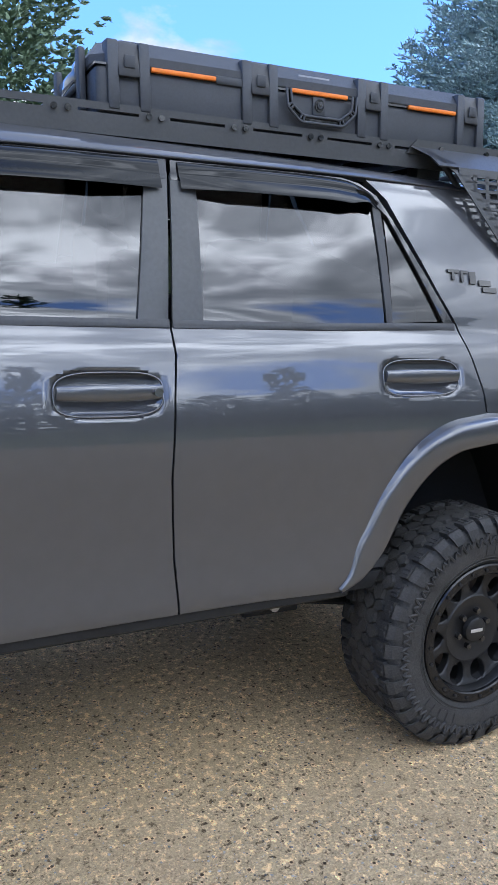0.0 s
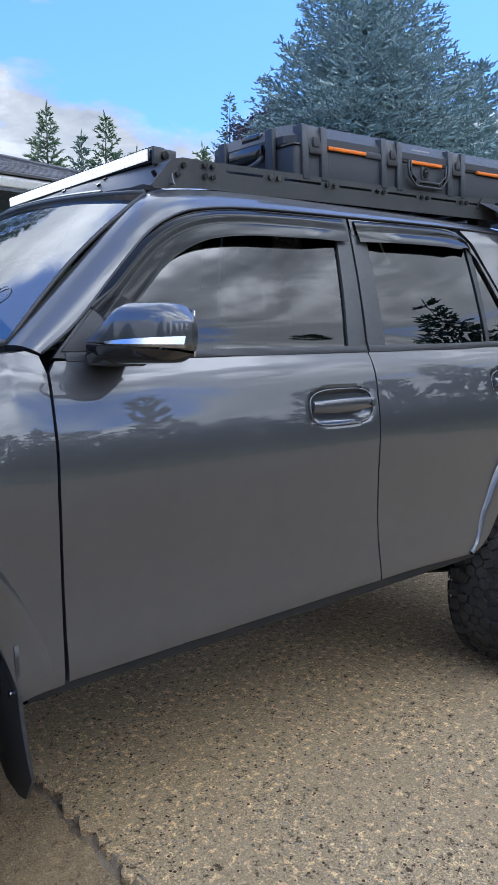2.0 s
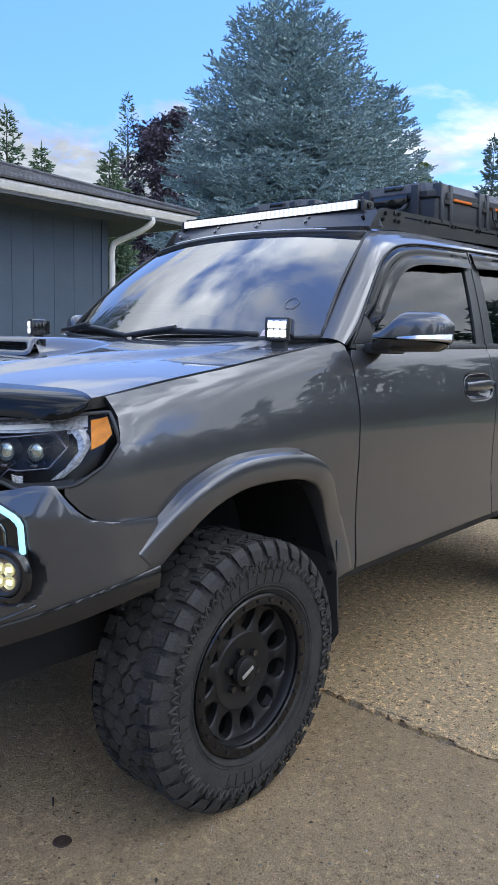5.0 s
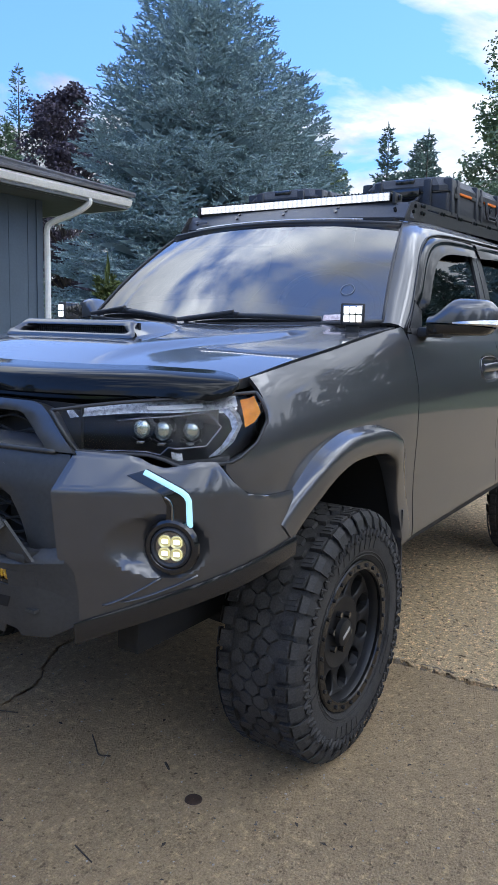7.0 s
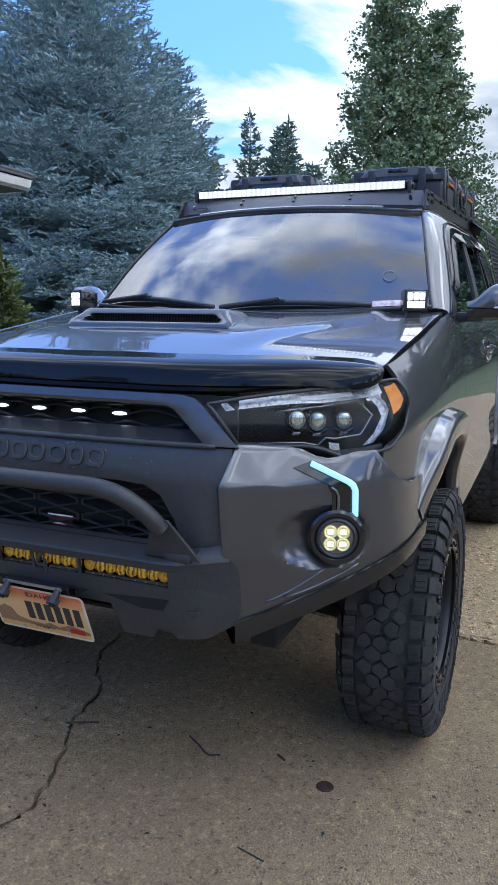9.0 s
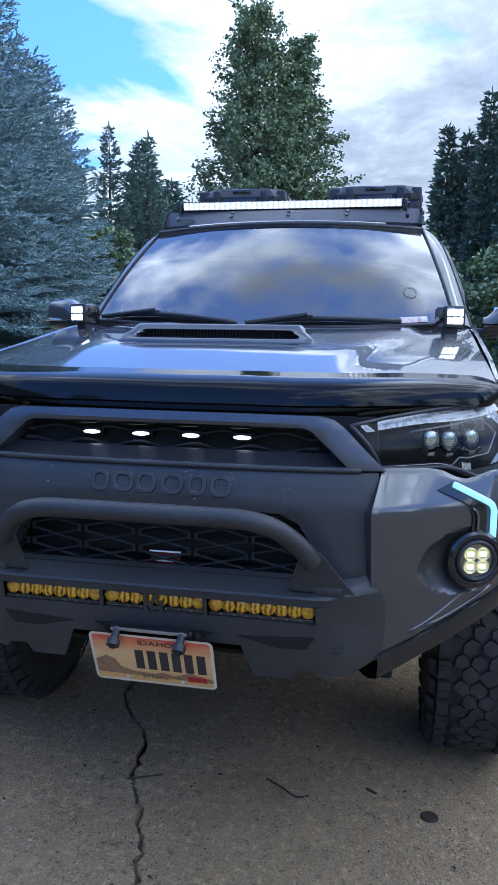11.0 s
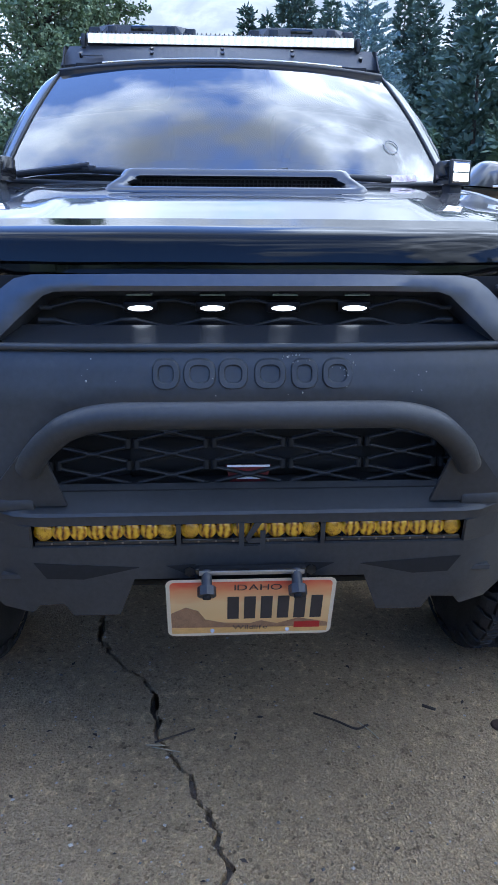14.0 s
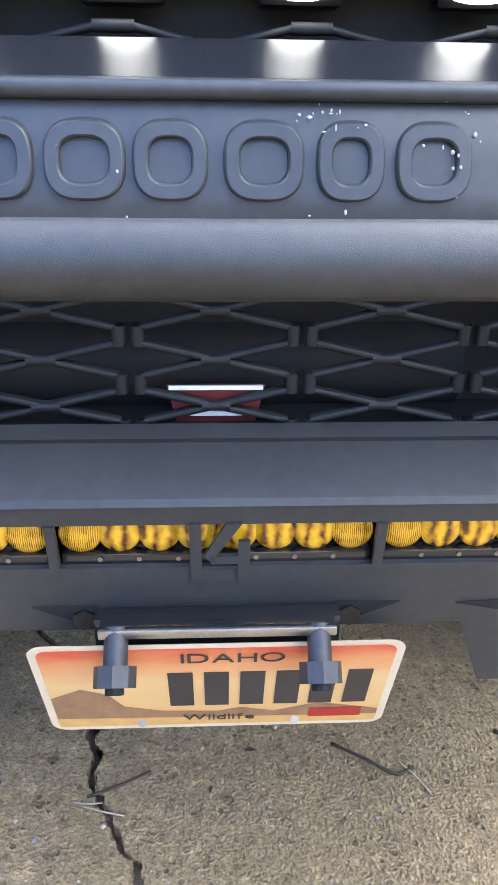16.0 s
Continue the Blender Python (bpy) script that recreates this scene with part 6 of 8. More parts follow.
    put("fairing_strip", tube([(1.02 - 0.075 * (1 - (y / 0.5) ** 2), y, 1.852 - 0.01 * (y / 0.5) ** 2) for y in [0.45 * k / 20 for k in range(-20, 21)]], 0.006, 6), mat("brushed_edge", (0.55, 0.56, 0.58), 0.25, 1.0, 0.1, 30))
    # perforated side wings over the rear windows
    for sy in (-1, 1):
        def P(x, t):
            """t runs down the wing."""
            return (x, sy * (0.622 + 0.095 * min(1, t * 5) + 0.07 * max(0, t - 0.2) / 0.8), rack_z(x) + 0.004 - 0.070 * min(1, t * 5) - 0.36 * max(0, t - 0.2) / 0.8)
        top = [[(x, sy * 0.6185, rack_z(x) + 0.028 + dz) for x in (2.70 - 0.04 * (dz < -0.03), 2.9, 3.2, 3.5)] for dz in (0.0, -0.045)]
        put("wing_flange", loft(top, out=(0, sy, 0), thick=0.004), POWDER)
        bars = bmesh.new()
        front = lambda t: 2.67 + 0.10 * min(1, t * 5) + 0.30 * max(0, t - 0.2) / 0.8
        def slab(x0, x1, t0, t1):
            a = [Vector(P(x, t)) for x, t in ((x0, t0), (x1, t0), (x1, t1), (x0, t1))]
            nrm = (a[1] - a[0]).cross(a[3] - a[0]).normalized() * 0.004
            v = [bars.verts.new(p) for p in a] + [bars.verts.new(p + nrm) for p in a]
            bars.faces.new(v[:4]); bars.faces.new(v[4:][::-1])
            for i in range(4):
                bars.faces.new((v[i], v[i + 4], v[(i + 1) % 4 + 4], v[(i + 1) % 4]))
        # edge along the slanted front
        for k in range(12):
            t0, t1 = k / 12, (k + 1) / 12
            v = [Vector(P(front(t) + d, t)) for t, d in ((t0, 0), (t0, 0.055), (t1, 0.055), (t1, 0))]
            q = [bars.verts.new(p) for p in v]
            q2 = [bars.verts.new(p + Vector((0, -sy * 0.004, 0))) for p in v]
            bars.faces.new(q); bars.faces.new(q2[::-1]); bars.faces.new((q[0], q[3], q2[3], q2[0])); bars.faces.new((q[1], q2[1], q2[2], q[2]))
        slab(2.72, 3.55, 0.0, 0.2)
        slab(2.80, 3.55, 0.2, 0.26)
        for r in range(12):
            t0 = 0.24 + r * 0.0633
            slab(front(t0) + 0.04, 3.55, t0 + 0.042, t0 + 0.0633)
        for c in range(14):
            x = 2.86 + 0.052 * c
            tmax = min(1.0, 0.2 + 0.8 * (x - 2.80) / 0.30)
            if tmax > 0.3:
                slab(x, x + 0.016, 0.24, tmax)
        bmesh.ops.recalc_face_normals(bars, faces=bars.faces[:])
        put("side_wing", bars, POWDER, "perforated black side wing", smooth=False)
        for x in (2.80, 3.0, 3.25):
            put("rack_bolt", rod((x, sy * 0.619, rack_z(x) + 0.005), (x, sy * 0.628, rack_z(x) + 0.005), 0.0085, seg=10), GLOSSBLACK)
        put("wing_stay", rod((2.80, sy * 0.625, rack_z(2.8) - 0.03), (2.98, sy * 0.70, 1.72), 0.010), POWDER)
    return K


roof_rack()


def light_bar():
    L = thing("roof_light_bar", "lit white LED light bar on the rack front", "light bar", at=(1.13, 0, 1.94))
    inv = Matrix.Translation((-1.13, 0, -1.94))
    put = lambda n, bm, m, l="": (bmesh.ops.transform(bm, matrix=inv, verts=bm.verts), part(n, bm, m, L, l))[1]
    put("housing", box(1.125, 1.175, -0.522, 0.522, 1.936, 1.976, 0.005), GLOSSBLACK)
    put("reflector_panel", box(1.1225, 1.126, -0.516, 0.516, 1.9395, 1.9725, 0.001, seg=1), LEDPANEL, "bright reflector panel")
    for k in range(40):
        y = -0.503 + 1.006 * k / 39
        for z in (1.9485, 1.9635):
            put("light_cell", rod((1.1235, y, z), (1.1205, y, z), 0.0062, seg=10), LEDHOT)
    fins = bmesh.new()
    for k in range(60):
        y = -0.515 + 1.03 * k / 59
        box(1.14, 1.182, y - 0.002, y + 0.002, 1.974, 1.984, 0, fins)
    put("cooling_fins", fins, GLOSSBLACK)
    for sy in (-1, 1):
        put("end_bracket", box(1.13, 1.21, sy * 0.535 - 0.008, sy * 0.535 + 0.008, 1.925, 1.975, 0.004), POWDER)
        put("bracket_bolt", rod((1.165, sy * 0.543, 1.955), (1.165, sy * 0.552, 1.955), 0.012, seg=8), GLOSSBLACK)


light_bar()


def cargo_case():
    """A long hard case; its own x runs along the car, z up from the rack."""
    C = thing("cargo_case", "black hard-shell cargo case with orange latch strips", "case", "hard cases on the roof rack")
    Lx, Wy, H = 1.36, 0.46, 0.180

    def shell(z0, z1, grow, bev):
        return box(-grow, Lx + grow, -Wy / 2 - grow, Wy / 2 + grow, z0, z1, bev, seg=3)
    b = part("tub", shell(0, 0.112, 0, 0.014), CASEMAT, C)
    # lid with its slanted rim
    prof = [(0.0, 0.112), (0.004, 0.118), (0.004, 0.138), (-0.030, 0.176), (-0.05, 0.180)]
    rows = []
    for g, z in prof:
        c = 0.05
        x0, x1, y0, y1 = -g, Lx + g, -Wy / 2 - g, Wy / 2 + g
        rows.append([(x0 + c, y0, z), (x1 - c, y0, z), (x1, y0 + c, z), (x1, y1 - c, z), (x1 - c, y1, z), (x0 + c, y1, z), (x0, y1 - c, z), (x0, y0 + c, z)])
    bm = loft(rows, close_u=True)
    bm.faces.new(list(bm.verts)[-8:])
    bmesh.ops.recalc_face_normals(bm, faces=bm.faces[:])
    lid = part("lid", bm, CASEMAT, C, angle=15)
    for k in range(5):
        x = 0.18 + 0.25 * k
        part("lid_rib", box(x - 0.06, x + 0.06, -0.17, 0.17, 0.178, 0.184, 0.003), CASEMAT, lid)
    part("seam", box(-0.003, Lx + 0.003, -Wy / 2 - 0.003, Wy / 2 + 0.003, 0.109, 0.114), GLOSSBLACK, C)
    for sy in (-1, 1):
        yo = sy * Wy / 2
        # posts in pairs with latches between them
        for xc in (0.092, 0.490, 0.892, 1.298):
            for d in (-0.048, 0.040):
                z1 = 0.176
                p = box(xc + d - 0.015, xc + d + 0.017, min(yo - sy * 0.02, yo + sy * 0.026), max(yo - sy * 0.02, yo + sy * 0.026), 0.012, z1 - 0.008, 0.005)
                for v in p.verts:
                    if v.co.z > 0.14:
                        v.co.y -= sy * (v.co.z - 0.14) * 0.75
                    if v.co.z < 0.03:
                        v.co.y -= sy * 0.012
                part("post", p, CASEMAT, C)
            l = box(xc - 0.034, xc + 0.026, min(yo, yo + sy * 0.016), max(yo, yo + sy * 0.016), 0.086, 0.166, 0.004)
            for v in l.verts:
                if v.co.z > 0.14:
                    v.co.y -= sy * (v.co.z - 0.14) * 0.7
            part("latch", l, SATIN, C, "black latch")
            part("latch_tab", box(xc - 0.018, xc + 0.012, min(yo + sy * 0.013, yo + sy * 0.0172), max(yo + sy * 0.013, yo + sy * 0.0172), 0.106, 0.134, 0.0015), CASEMAT, C)
        for a, bb in ((0.152, 0.345), (0.592, 0.792), (1.030, 1.228)):
            part("orange_strip", box(a, bb, min(yo, yo + sy * 0.012), max(yo, yo + sy * 0.012), 0.105, 0.116, 0.003), ORANGE, C, "orange strip")
        part("gasket_bar", box(0.345, 0.44, min(yo, yo + sy * 0.008), max(yo, yo + sy * 0.008), 0.100, 0.120, 0.004), CASEMAT, C)
        # folding handle
        h = [(0.568, 0.112), (0.572, 0.068), (0.580, 0.060), (0.612, 0.036), (0.624, 0.032), (0.762, 0.032), (0.774, 0.036), (0.806, 0.060), (0.814, 0.068), (0.818, 0.112)]
        inner_h = [(0.690 + (x - 0.690) * 0.885, 0.112 - (0.112 - z) * 0.80) for x, z in h]
        hp = part("handle", tube([(x, yo + sy * 0.021, z) for x, z in h], 0.0042, 6), CASEMAT, C, "ribbed folding handle")
        part("handle_rail", tube([(x, yo + sy * 0.021, z) for x, z in inner_h], 0.0038, 6), CASEMAT, hp)
        part("handle_web", loft([[(x, yo + sy * 0.017, z) for x, z in h], [(x, yo + sy * 0.017, z) for x, z in inner_h]], out=(0, sy, 0), thick=0.003), GLOSSBLACK, hp)
        for (xa, za), (xb, zb) in list(zip(h, inner_h))[1:-1]:
            part("handle_rung", rod((xa, yo + sy * 0.021, za), (xb, yo + sy * 0.021, zb), 0.0036, seg=6), CASEMAT, hp)
        part("lock_plate", box(0.668, 0.712, min(yo, yo + sy * 0.006), max(yo, yo + sy * 0.006), 0.056, 0.104, 0.003), CASEMAT, C)
        for r, d in ((0.016, 0.010), (0.009, 0.014), (0.004, 0.017)):
            part("lock_ring", rod((0.69, yo, 0.081), (0.69, yo + sy * d, 0.081), r, seg=16), GLOSSBLACK if r != 0.009 else CASEMAT, C)
        part("label_plate", box(0.625, 0.735, min(yo - sy * 0.02, yo - sy * 0.008), max(yo - sy * 0.02, yo - sy * 0.008), 0.139, 0.156, 0.001), mat("grey_label", (0.28, 0.28, 0.29), 0.5, 0, 0.1, 60), C, "small grey label of plain bars")
    for end in (0, 1):
        x = -0.004 if end == 0 else Lx + 0.004
        s = -1 if end == 0 else 1
        for y in (-0.13, 0.13):
            part("end_post", box(min(x, x + s * 0.02), max(x, x + s * 0.02), y - 0.02, y + 0.02, 0.02, 0.165, 0.006), CASEMAT, C)
        part("end_handle", tube(catmull([(x + s * 0.004, -0.085, 0.095), (x + s * 0.028, -0.07, 0.07), (x + s * 0.030, 0.0, 0.062), (x + s * 0.028, 0.07, 0.07), (x + s * 0.004, 0.085, 0.095)], 4), 0.009, 8), CASEMAT, C)
        part("end_block", box(min(x, x + s * 0.018), max(x, x + s * 0.018), -0.09, 0.09, 0.085, 0.13, 0.006), GLOSSBLACK, C)
        part("lid_notch", box(min(x - s * 0.03, x - s * 0.012), max(x - s * 0.03, x - s * 0.012), -0.05, 0.05, 0.150, 0.172, 0.004), GLOSSBLACK, lid)
    for o in C.children_recursive:
        o.data.transform(Matrix.Diagonal((1, 1, 1.13, 1)))
    return C


case = cargo_case()
case.matrix_basis = pose(1.64, -0.372, rack_z(1.64) - 0.006, 0, -2.9, 0)
copy_thing(case, pose(1.64, 0.345, rack_z(1.64) - 0.006, 0, -2.9, 0))


def pod_lamp(sy):
    """A cube spot lamp on its foot beside the bonnet."""
    L = thing("pod_light", "lit black LED cube light beside the bonnet", "spot light", "cube lights on the bonnet", at=(0.40, sy * 0.715, 1.362))
    m = Matrix.Rotation(radians(24 * -sy), 4, "Z") @ Matrix.Scale(0.96, 4)
    put = lambda n, bm, mm, l="": (bmesh.ops.transform(bm, matrix=m, verts=bm.verts), part(n, bm, mm, L, l))[1]
    put("housing", box(-0.035, 0.035, -0.042, 0.042, 0.026, 0.102, 0.006), GLOSSBLACK)
    put("bezel", box(-0.040, -0.030, -0.044, 0.044, 0.024, 0.104, 0.005), SATIN)
    put("reflector", box(-0.0405, -0.038, -0.035, 0.035, 0.031, 0.097, 0.001), CHROME)
    for dy in (-0.0225, 0.0, 0.0225):
        for dz in (-0.0150, 0.0150):
            put("light_cell", box(-0.0422, -0.040, dy - 0.0098, dy + 0.0098, 0.064 + dz - 0.0128, 0.064 + dz + 0.0128, 0.003), LEDPOD, "lit LED cell")
    for k in range(5):
        put("fin", box(0.033, 0.048, -0.036 + 0.018 * k - 0.003, -0.036 + 0.018 * k + 0.003, 0.034, 0.094), GLOSSBLACK)
    put("foot", box(-0.02, 0.02, -0.025, 0.025, -0.006, 0.03, 0.004), SATIN)
    put("foot_plate", box(-0.05, 0.03, -0.04, 0.04, -0.018, -0.002, 0.004), SATIN)


for sy in (-1, 1):
    pod_lamp(sy)


# ---- ground, house and trees ----
def concrete(name, tone=1.0, wear=1.0):
    m = bpy.data.materials.new(name)
    m.use_nodes = True
    nd, lk = m.node_tree.nodes, m.node_tree.links
    p = nd["Principled BSDF"]
    p.inputs["Roughness"].default_value = 0.9
    p.inputs["Specular IOR Level"].default_value = 0.25
    co = nd.new("ShaderNodeTexCoord")

    def noise_tex(s, d, r=0.55):
        n = nd.new("ShaderNodeTexNoise")
        n.inputs["Scale"].default_value, n.inputs["Detail"].default_value, n.inputs["Roughness"].default_value = s, d, r
        lk.new(co.outputs["Object"], n.inputs["Vector"])
        return n

    def ramp(src, stops):
        r = nd.new("ShaderNodeValToRGB")
        r.color_ramp.elements[0].position, r.color_ramp.elements[0].color = stops[0]
        r.color_ramp.elements[1].position, r.color_ramp.elements[1].color = stops[-1]
        for pos, c in stops[1:-1]:
            r.color_ramp.elements.new(pos).color = c
        lk.new(src, r.inputs[0])
        return r

    def mix(kind, fac, a, b):
        x = nd.new("ShaderNodeMix")
        x.data_type, x.blend_type = "RGBA", kind
        if isinstance(fac, float):
            x.inputs[0].default_value = fac
        else:
            lk.new(fac, x.inputs[0])
        lk.new(a, x.inputs[6]); lk.new(b, x.inputs[7])
        return x.outputs[2]
    g = lambda v, k=(1.0, 0.91, 0.76): tuple(v * c for c in k) + (1,)
    broad = ramp(noise_tex(0.9, 5).outputs["Fac"], [(0.3, g(0.25, (1, 0.845, 0.605))), (0.52, g(0.305, (1, 0.855, 0.625))), (0.72, g(0.37, (1, 0.875, 0.645)))])
    mid = ramp(noise_tex(7.0, 6, 0.65).outputs["Fac"], [(0.3, g(0.55, (1, 1, 1))), (0.7, g(1.0, (1, 1, 1)))])
    base = mix("MULTIPLY", 0.6, broad.outputs[0], mid.outputs[0])
    vor = nd.new("ShaderNodeTexVoronoi"); vor.inputs["Scale"].default_value = 165.0
    lk.new(co.outputs["Object"], vor.inputs["Vector"])
    stones = ramp(vor.outputs["Color"], [(0.0, g(0.22, (1, 0.88, 0.70))), (0.35, g(0.27, (1, 0.855, 0.62))), (0.65, g(0.33, (1, 0.875, 0.65))), (1.0, g(0.42, (1, 0.89, 0.68)))])
    patch = ramp(noise_tex(2.6, 4).outputs["Fac"], [(0.34, (0.62 * wear,) * 3 + (1,)), (0.60, (wear,) * 3 + (1,))])
    col = mix("MIX", patch.outputs[0], base, stones.outputs[0])
    fine = ramp(noise_tex(170, 5, 0.8).outputs["Fac"], [(0.32, (0.62, 0.61, 0.59, 1)), (0.66, (1.15, 1.15, 1.15, 1))])
    col = mix("MULTIPLY", 0.9, col, fine.outputs[0])
    # worn surface: pale chips, and larger pits with their shade painted in
    worn = ramp(noise_tex(33, 5, 0.66).outputs["Fac"], [(0.375, (0.20, 0.18, 0.155, 1)), (0.415, (0.98, 0.98, 0.98, 1)), (0.555, (1, 1, 1, 1)), (0.60, (1.75, 1.73, 1.62, 1))])
    col = mix("MULTIPLY", patch.outputs[0], col, worn.outputs[0])
    # round pits: shade painted dark in the hollow, a pale rim as lit edge
    pit = nd.new("ShaderNodeTexVoronoi"); pit.inputs["Scale"].default_value = 34.0; pit.inputs["Randomness"].default_value = 1.0
    lk.new(co.outputs["Object"], pit.inputs["Vector"])
    pr = ramp(pit.outputs["Distance"], [(0.15, (0.16, 0.145, 0.125, 1)), (0.19, (1.05, 1.05, 1.05, 1)), (0.23, (1.32, 1.30, 1.25, 1)), (0.30, (1, 1, 1, 1))])
    some = ramp(pit.outputs["Color"], [(0.46, (0, 0, 0, 1)), (0.56, (wear,) * 3 + (1,))])
    col = mix("MULTIPLY", some.outputs[0], col, pr.outputs[0])
    # crumbled pits, painted dark like shaded hollows, and pale chips of a worn surface
    crumb = ramp(noise_tex(115, 3, 0.5).outputs["Fac"], [(0.355, (0.22, 0.195, 0.165, 1)), (0.385, (0.96, 0.96, 0.96, 1)), (0.58, (1, 1, 1, 1)), (0.62, (1.6, 1.58, 1.52, 1))])
    rough = ramp(noise_tex(4.2, 5, 0.6).outputs["Fac"], [(0.42, (0.15,) * 3 + (1,)), (0.62, (wear,) * 3 + (1,))])
    col = mix("MULTIPLY", rough.outputs[0], col, crumb.outputs[0])
    warm = nd.new("ShaderNodeVectorMath"); warm.operation = "MULTIPLY"
    warm.inputs[1].default_value = (2.02 * tone, 1.72 * tone, 1.34 * tone)
    lk.new(col, warm.inputs[0]); lk.new(warm.outputs[0], p.inputs["Base Color"])
    bmp = nd.new("ShaderNodeBump"); bmp.inputs["Strength"].default_value, bmp.inputs["Distance"].default_value = 0.8, 0.010
    hn = nd.new("ShaderNodeMath"); hn.operation = "ADD"
    lk.new(vor.outputs["Distance"], hn.inputs[0]); lk.new(noise_tex(90, 7, 0.8).outputs["Fac"], hn.inputs[1])
    h2 = nd.new("ShaderNodeMath"); h2.operation = "ADD"
    lk.new(hn.outputs[0], h2.inputs[0]); lk.new(pr.outputs[0], h2.inputs[1])
    h3 = nd.new("ShaderNodeMath"); h3.operation = "ADD"
    lk.new(h2.outputs[0], h3.inputs[0]); lk.new(worn.outputs[0], h3.inputs[1])
    h4 = nd.new("ShaderNodeMath"); h4.operation = "ADD"
    lk.new(h3.outputs[0], h4.inputs[0]); lk.new(crumb.outputs[0], h4.inputs[1])
    lk.new(h4.outputs[0], bmp.inputs["Height"]); lk.new(bmp.outputs[0], p.inputs["Normal"])
    return m


CONCRETE = concrete("exposed_aggregate_concrete")
# front slabs: slightly greyer, and darkened in colour for the car's soft shade
CONCRETE_SHADED = concrete("shaded_grey_aggregate_concrete", 0.75, 0.50)
GRASS = mat("mown_grass", (0.055, 0.085, 0.025), 0.9, 0, 0.45, 1.2, 0.8, 60, col2=(0.10, 0.12, 0.04))
SOIL = mat("joint_dirt", (0.24, 0.19, 0.135), 0.95, 0, 0.5, 20, 0.8, 120)


def ground():
    bm = bmesh.new()
    bmesh.ops.create_grid(bm, x_segments=40, y_segments=40, size=900)
    for v in bm.verts:
        v.co.z = -0.035
    tagged(part("ground", bm, GRASS), "mown green lawn around the driveway", "ground", kind="structure")
    bm = box(-9, 12, -9, 4.6, -0.034, -0.022)
    tagged(part("joint_bed", bm, SOIL), "dark soil in the joints of the driveway", "ground", kind="structure")
    rnd = random.Random(11)
    # crumbled concrete and dirt lies in the joint, deeper along one side
    rows = []
    for k in range(640):
        y = -2.9 + 4.3 * k / 639
        rows.append([(0.755 + 0.080 * j / 9, y, -0.034 + 0.032 * sstep(0.42, 0.95, j / 9 + 0.10 * noise.noise(Vector((0, y * 9, 8)))) + 0.009 * noise.noise(Vector((j * 0.75, y * 75, 1))) + 0.007 * noise.noise(Vector((j * 0.3, y * 22, 4)))) for j in range(10)])
    tagged(part("joint_filler", loft(rows, out=(0, 0, 1)), SOIL, smooth=False), "brown dirt and crumbs packed into the driveway joint", "joint", kind="structure")

    def jag(a, b, amp, step=0.012):
        a, b = Vector(a), Vector(b)
        n = max(2, int((b - a).length / step))
        d = (b - a).normalized()
        q = Vector((-d.y, d.x))
        out, w = [], 0.0
        for k in range(1, n):
            w = 0.72 * w + rnd.gauss(0, amp)
            out.append(tuple(a.lerp(b, k / n) + q * w))
        return out

    def slab(name, pts, label, m=None):
        b = bmesh.new()
        f = b.faces.new([b.verts.new((p[0], p[1], 0)) for p in pts])
        bmesh.ops.triangulate(b, faces=[f])
        edge = [e for e in b.edges if e.is_boundary]
        r = bmesh.ops.extrude_edge_only(b, edges=edge)
        for v in r["geom"]:
            if isinstance(v, bmesh.types.BMVert):
                v.co.z -= 0.030
        bmesh.ops.recalc_face_normals(b, faces=b.faces[:])
        tagged(part(name, b, m or CONCRETE, smooth=False), label, "driveway", "concrete driveway slabs", kind="structure")
    jx = 0.785
    # joint across the drive, worn ragged near the camera
    jr = [(jx + 0.008, -9)] + [(jx + 0.008, -2.7)] + jag((jx + 0.024, -2.7), (jx + 0.024, 1.2), 0.0062, 0.011) + [(jx + 0.008, 1.2), (jx + 0.008, 4.5)]
    jl = [(jx - 0.008, -9)] + [(jx - 0.008, -2.7)] + jag((jx - 0.013, -2.7), (jx - 0.013, 1.2), 0.0048, 0.016) + [(jx - 0.008, 1.2), (jx - 0.008, 4.5)]
    slab("driveway", [(11.8, -9), (11.8, 4.5)] + jr[::-1], "warm grey exposed-aggregate concrete driveway slab")
    # a crack wanders from under the car to the front
    way = [(jx - 0.008, 0.36), (0.45, 0.42), (0.25, 0.44), (0.03, 0.415), (-0.12, 0.33), (-0.185, 0.258), (-0.26, 0.226), (-0.36, 0.222), (-0.445, 0.213), (-0.55, 0.152), (-0.63, 0.115), (-0.77, 0.060), (-0.92, 0.052), (-1.2, 0.08), (-1.8, 0.04), (-3.0, 0.1), (-9, 0.3)]
    ca, cb = [], []
    for a, b in zip(way, way[1:]):
        mid = jag(a, b, 0.0042, 0.009) if a[0] > -1.5 else [a]
        for p in [a] + mid:
            g = 0.0056 + 0.009 * abs(noise.noise(Vector((p[0] * 14, 0.5, 2))))
            ca.append((p[0], p[1] + g)); cb.append((p[0], p[1] - g + rnd.uniform(-0.001, 0.001)))
    ca.append((-9, 0.304)); cb.append((-9, 0.296))
    slab("driveway", [p for p in jl if p[1] > 0.37][::-1] + [(jx - 0.008, 0.366)] + ca[1:] + [(-9, 4.5)], "grey cracked concrete driveway slab, tone darkened for shade", CONCRETE_SHADED)
    slab("driveway", [p for p in jl if p[1] < 0.35] + [(jx - 0.008, 0.354)] + cb[1:] + [(-9, -9)], "grey cracked concrete driveway slab, tone darkened for shade", CONCRETE_SHADED)
    # loose grit, denser where the surface is worn
    gr = bmesh.new()
    verts, faces = [], []
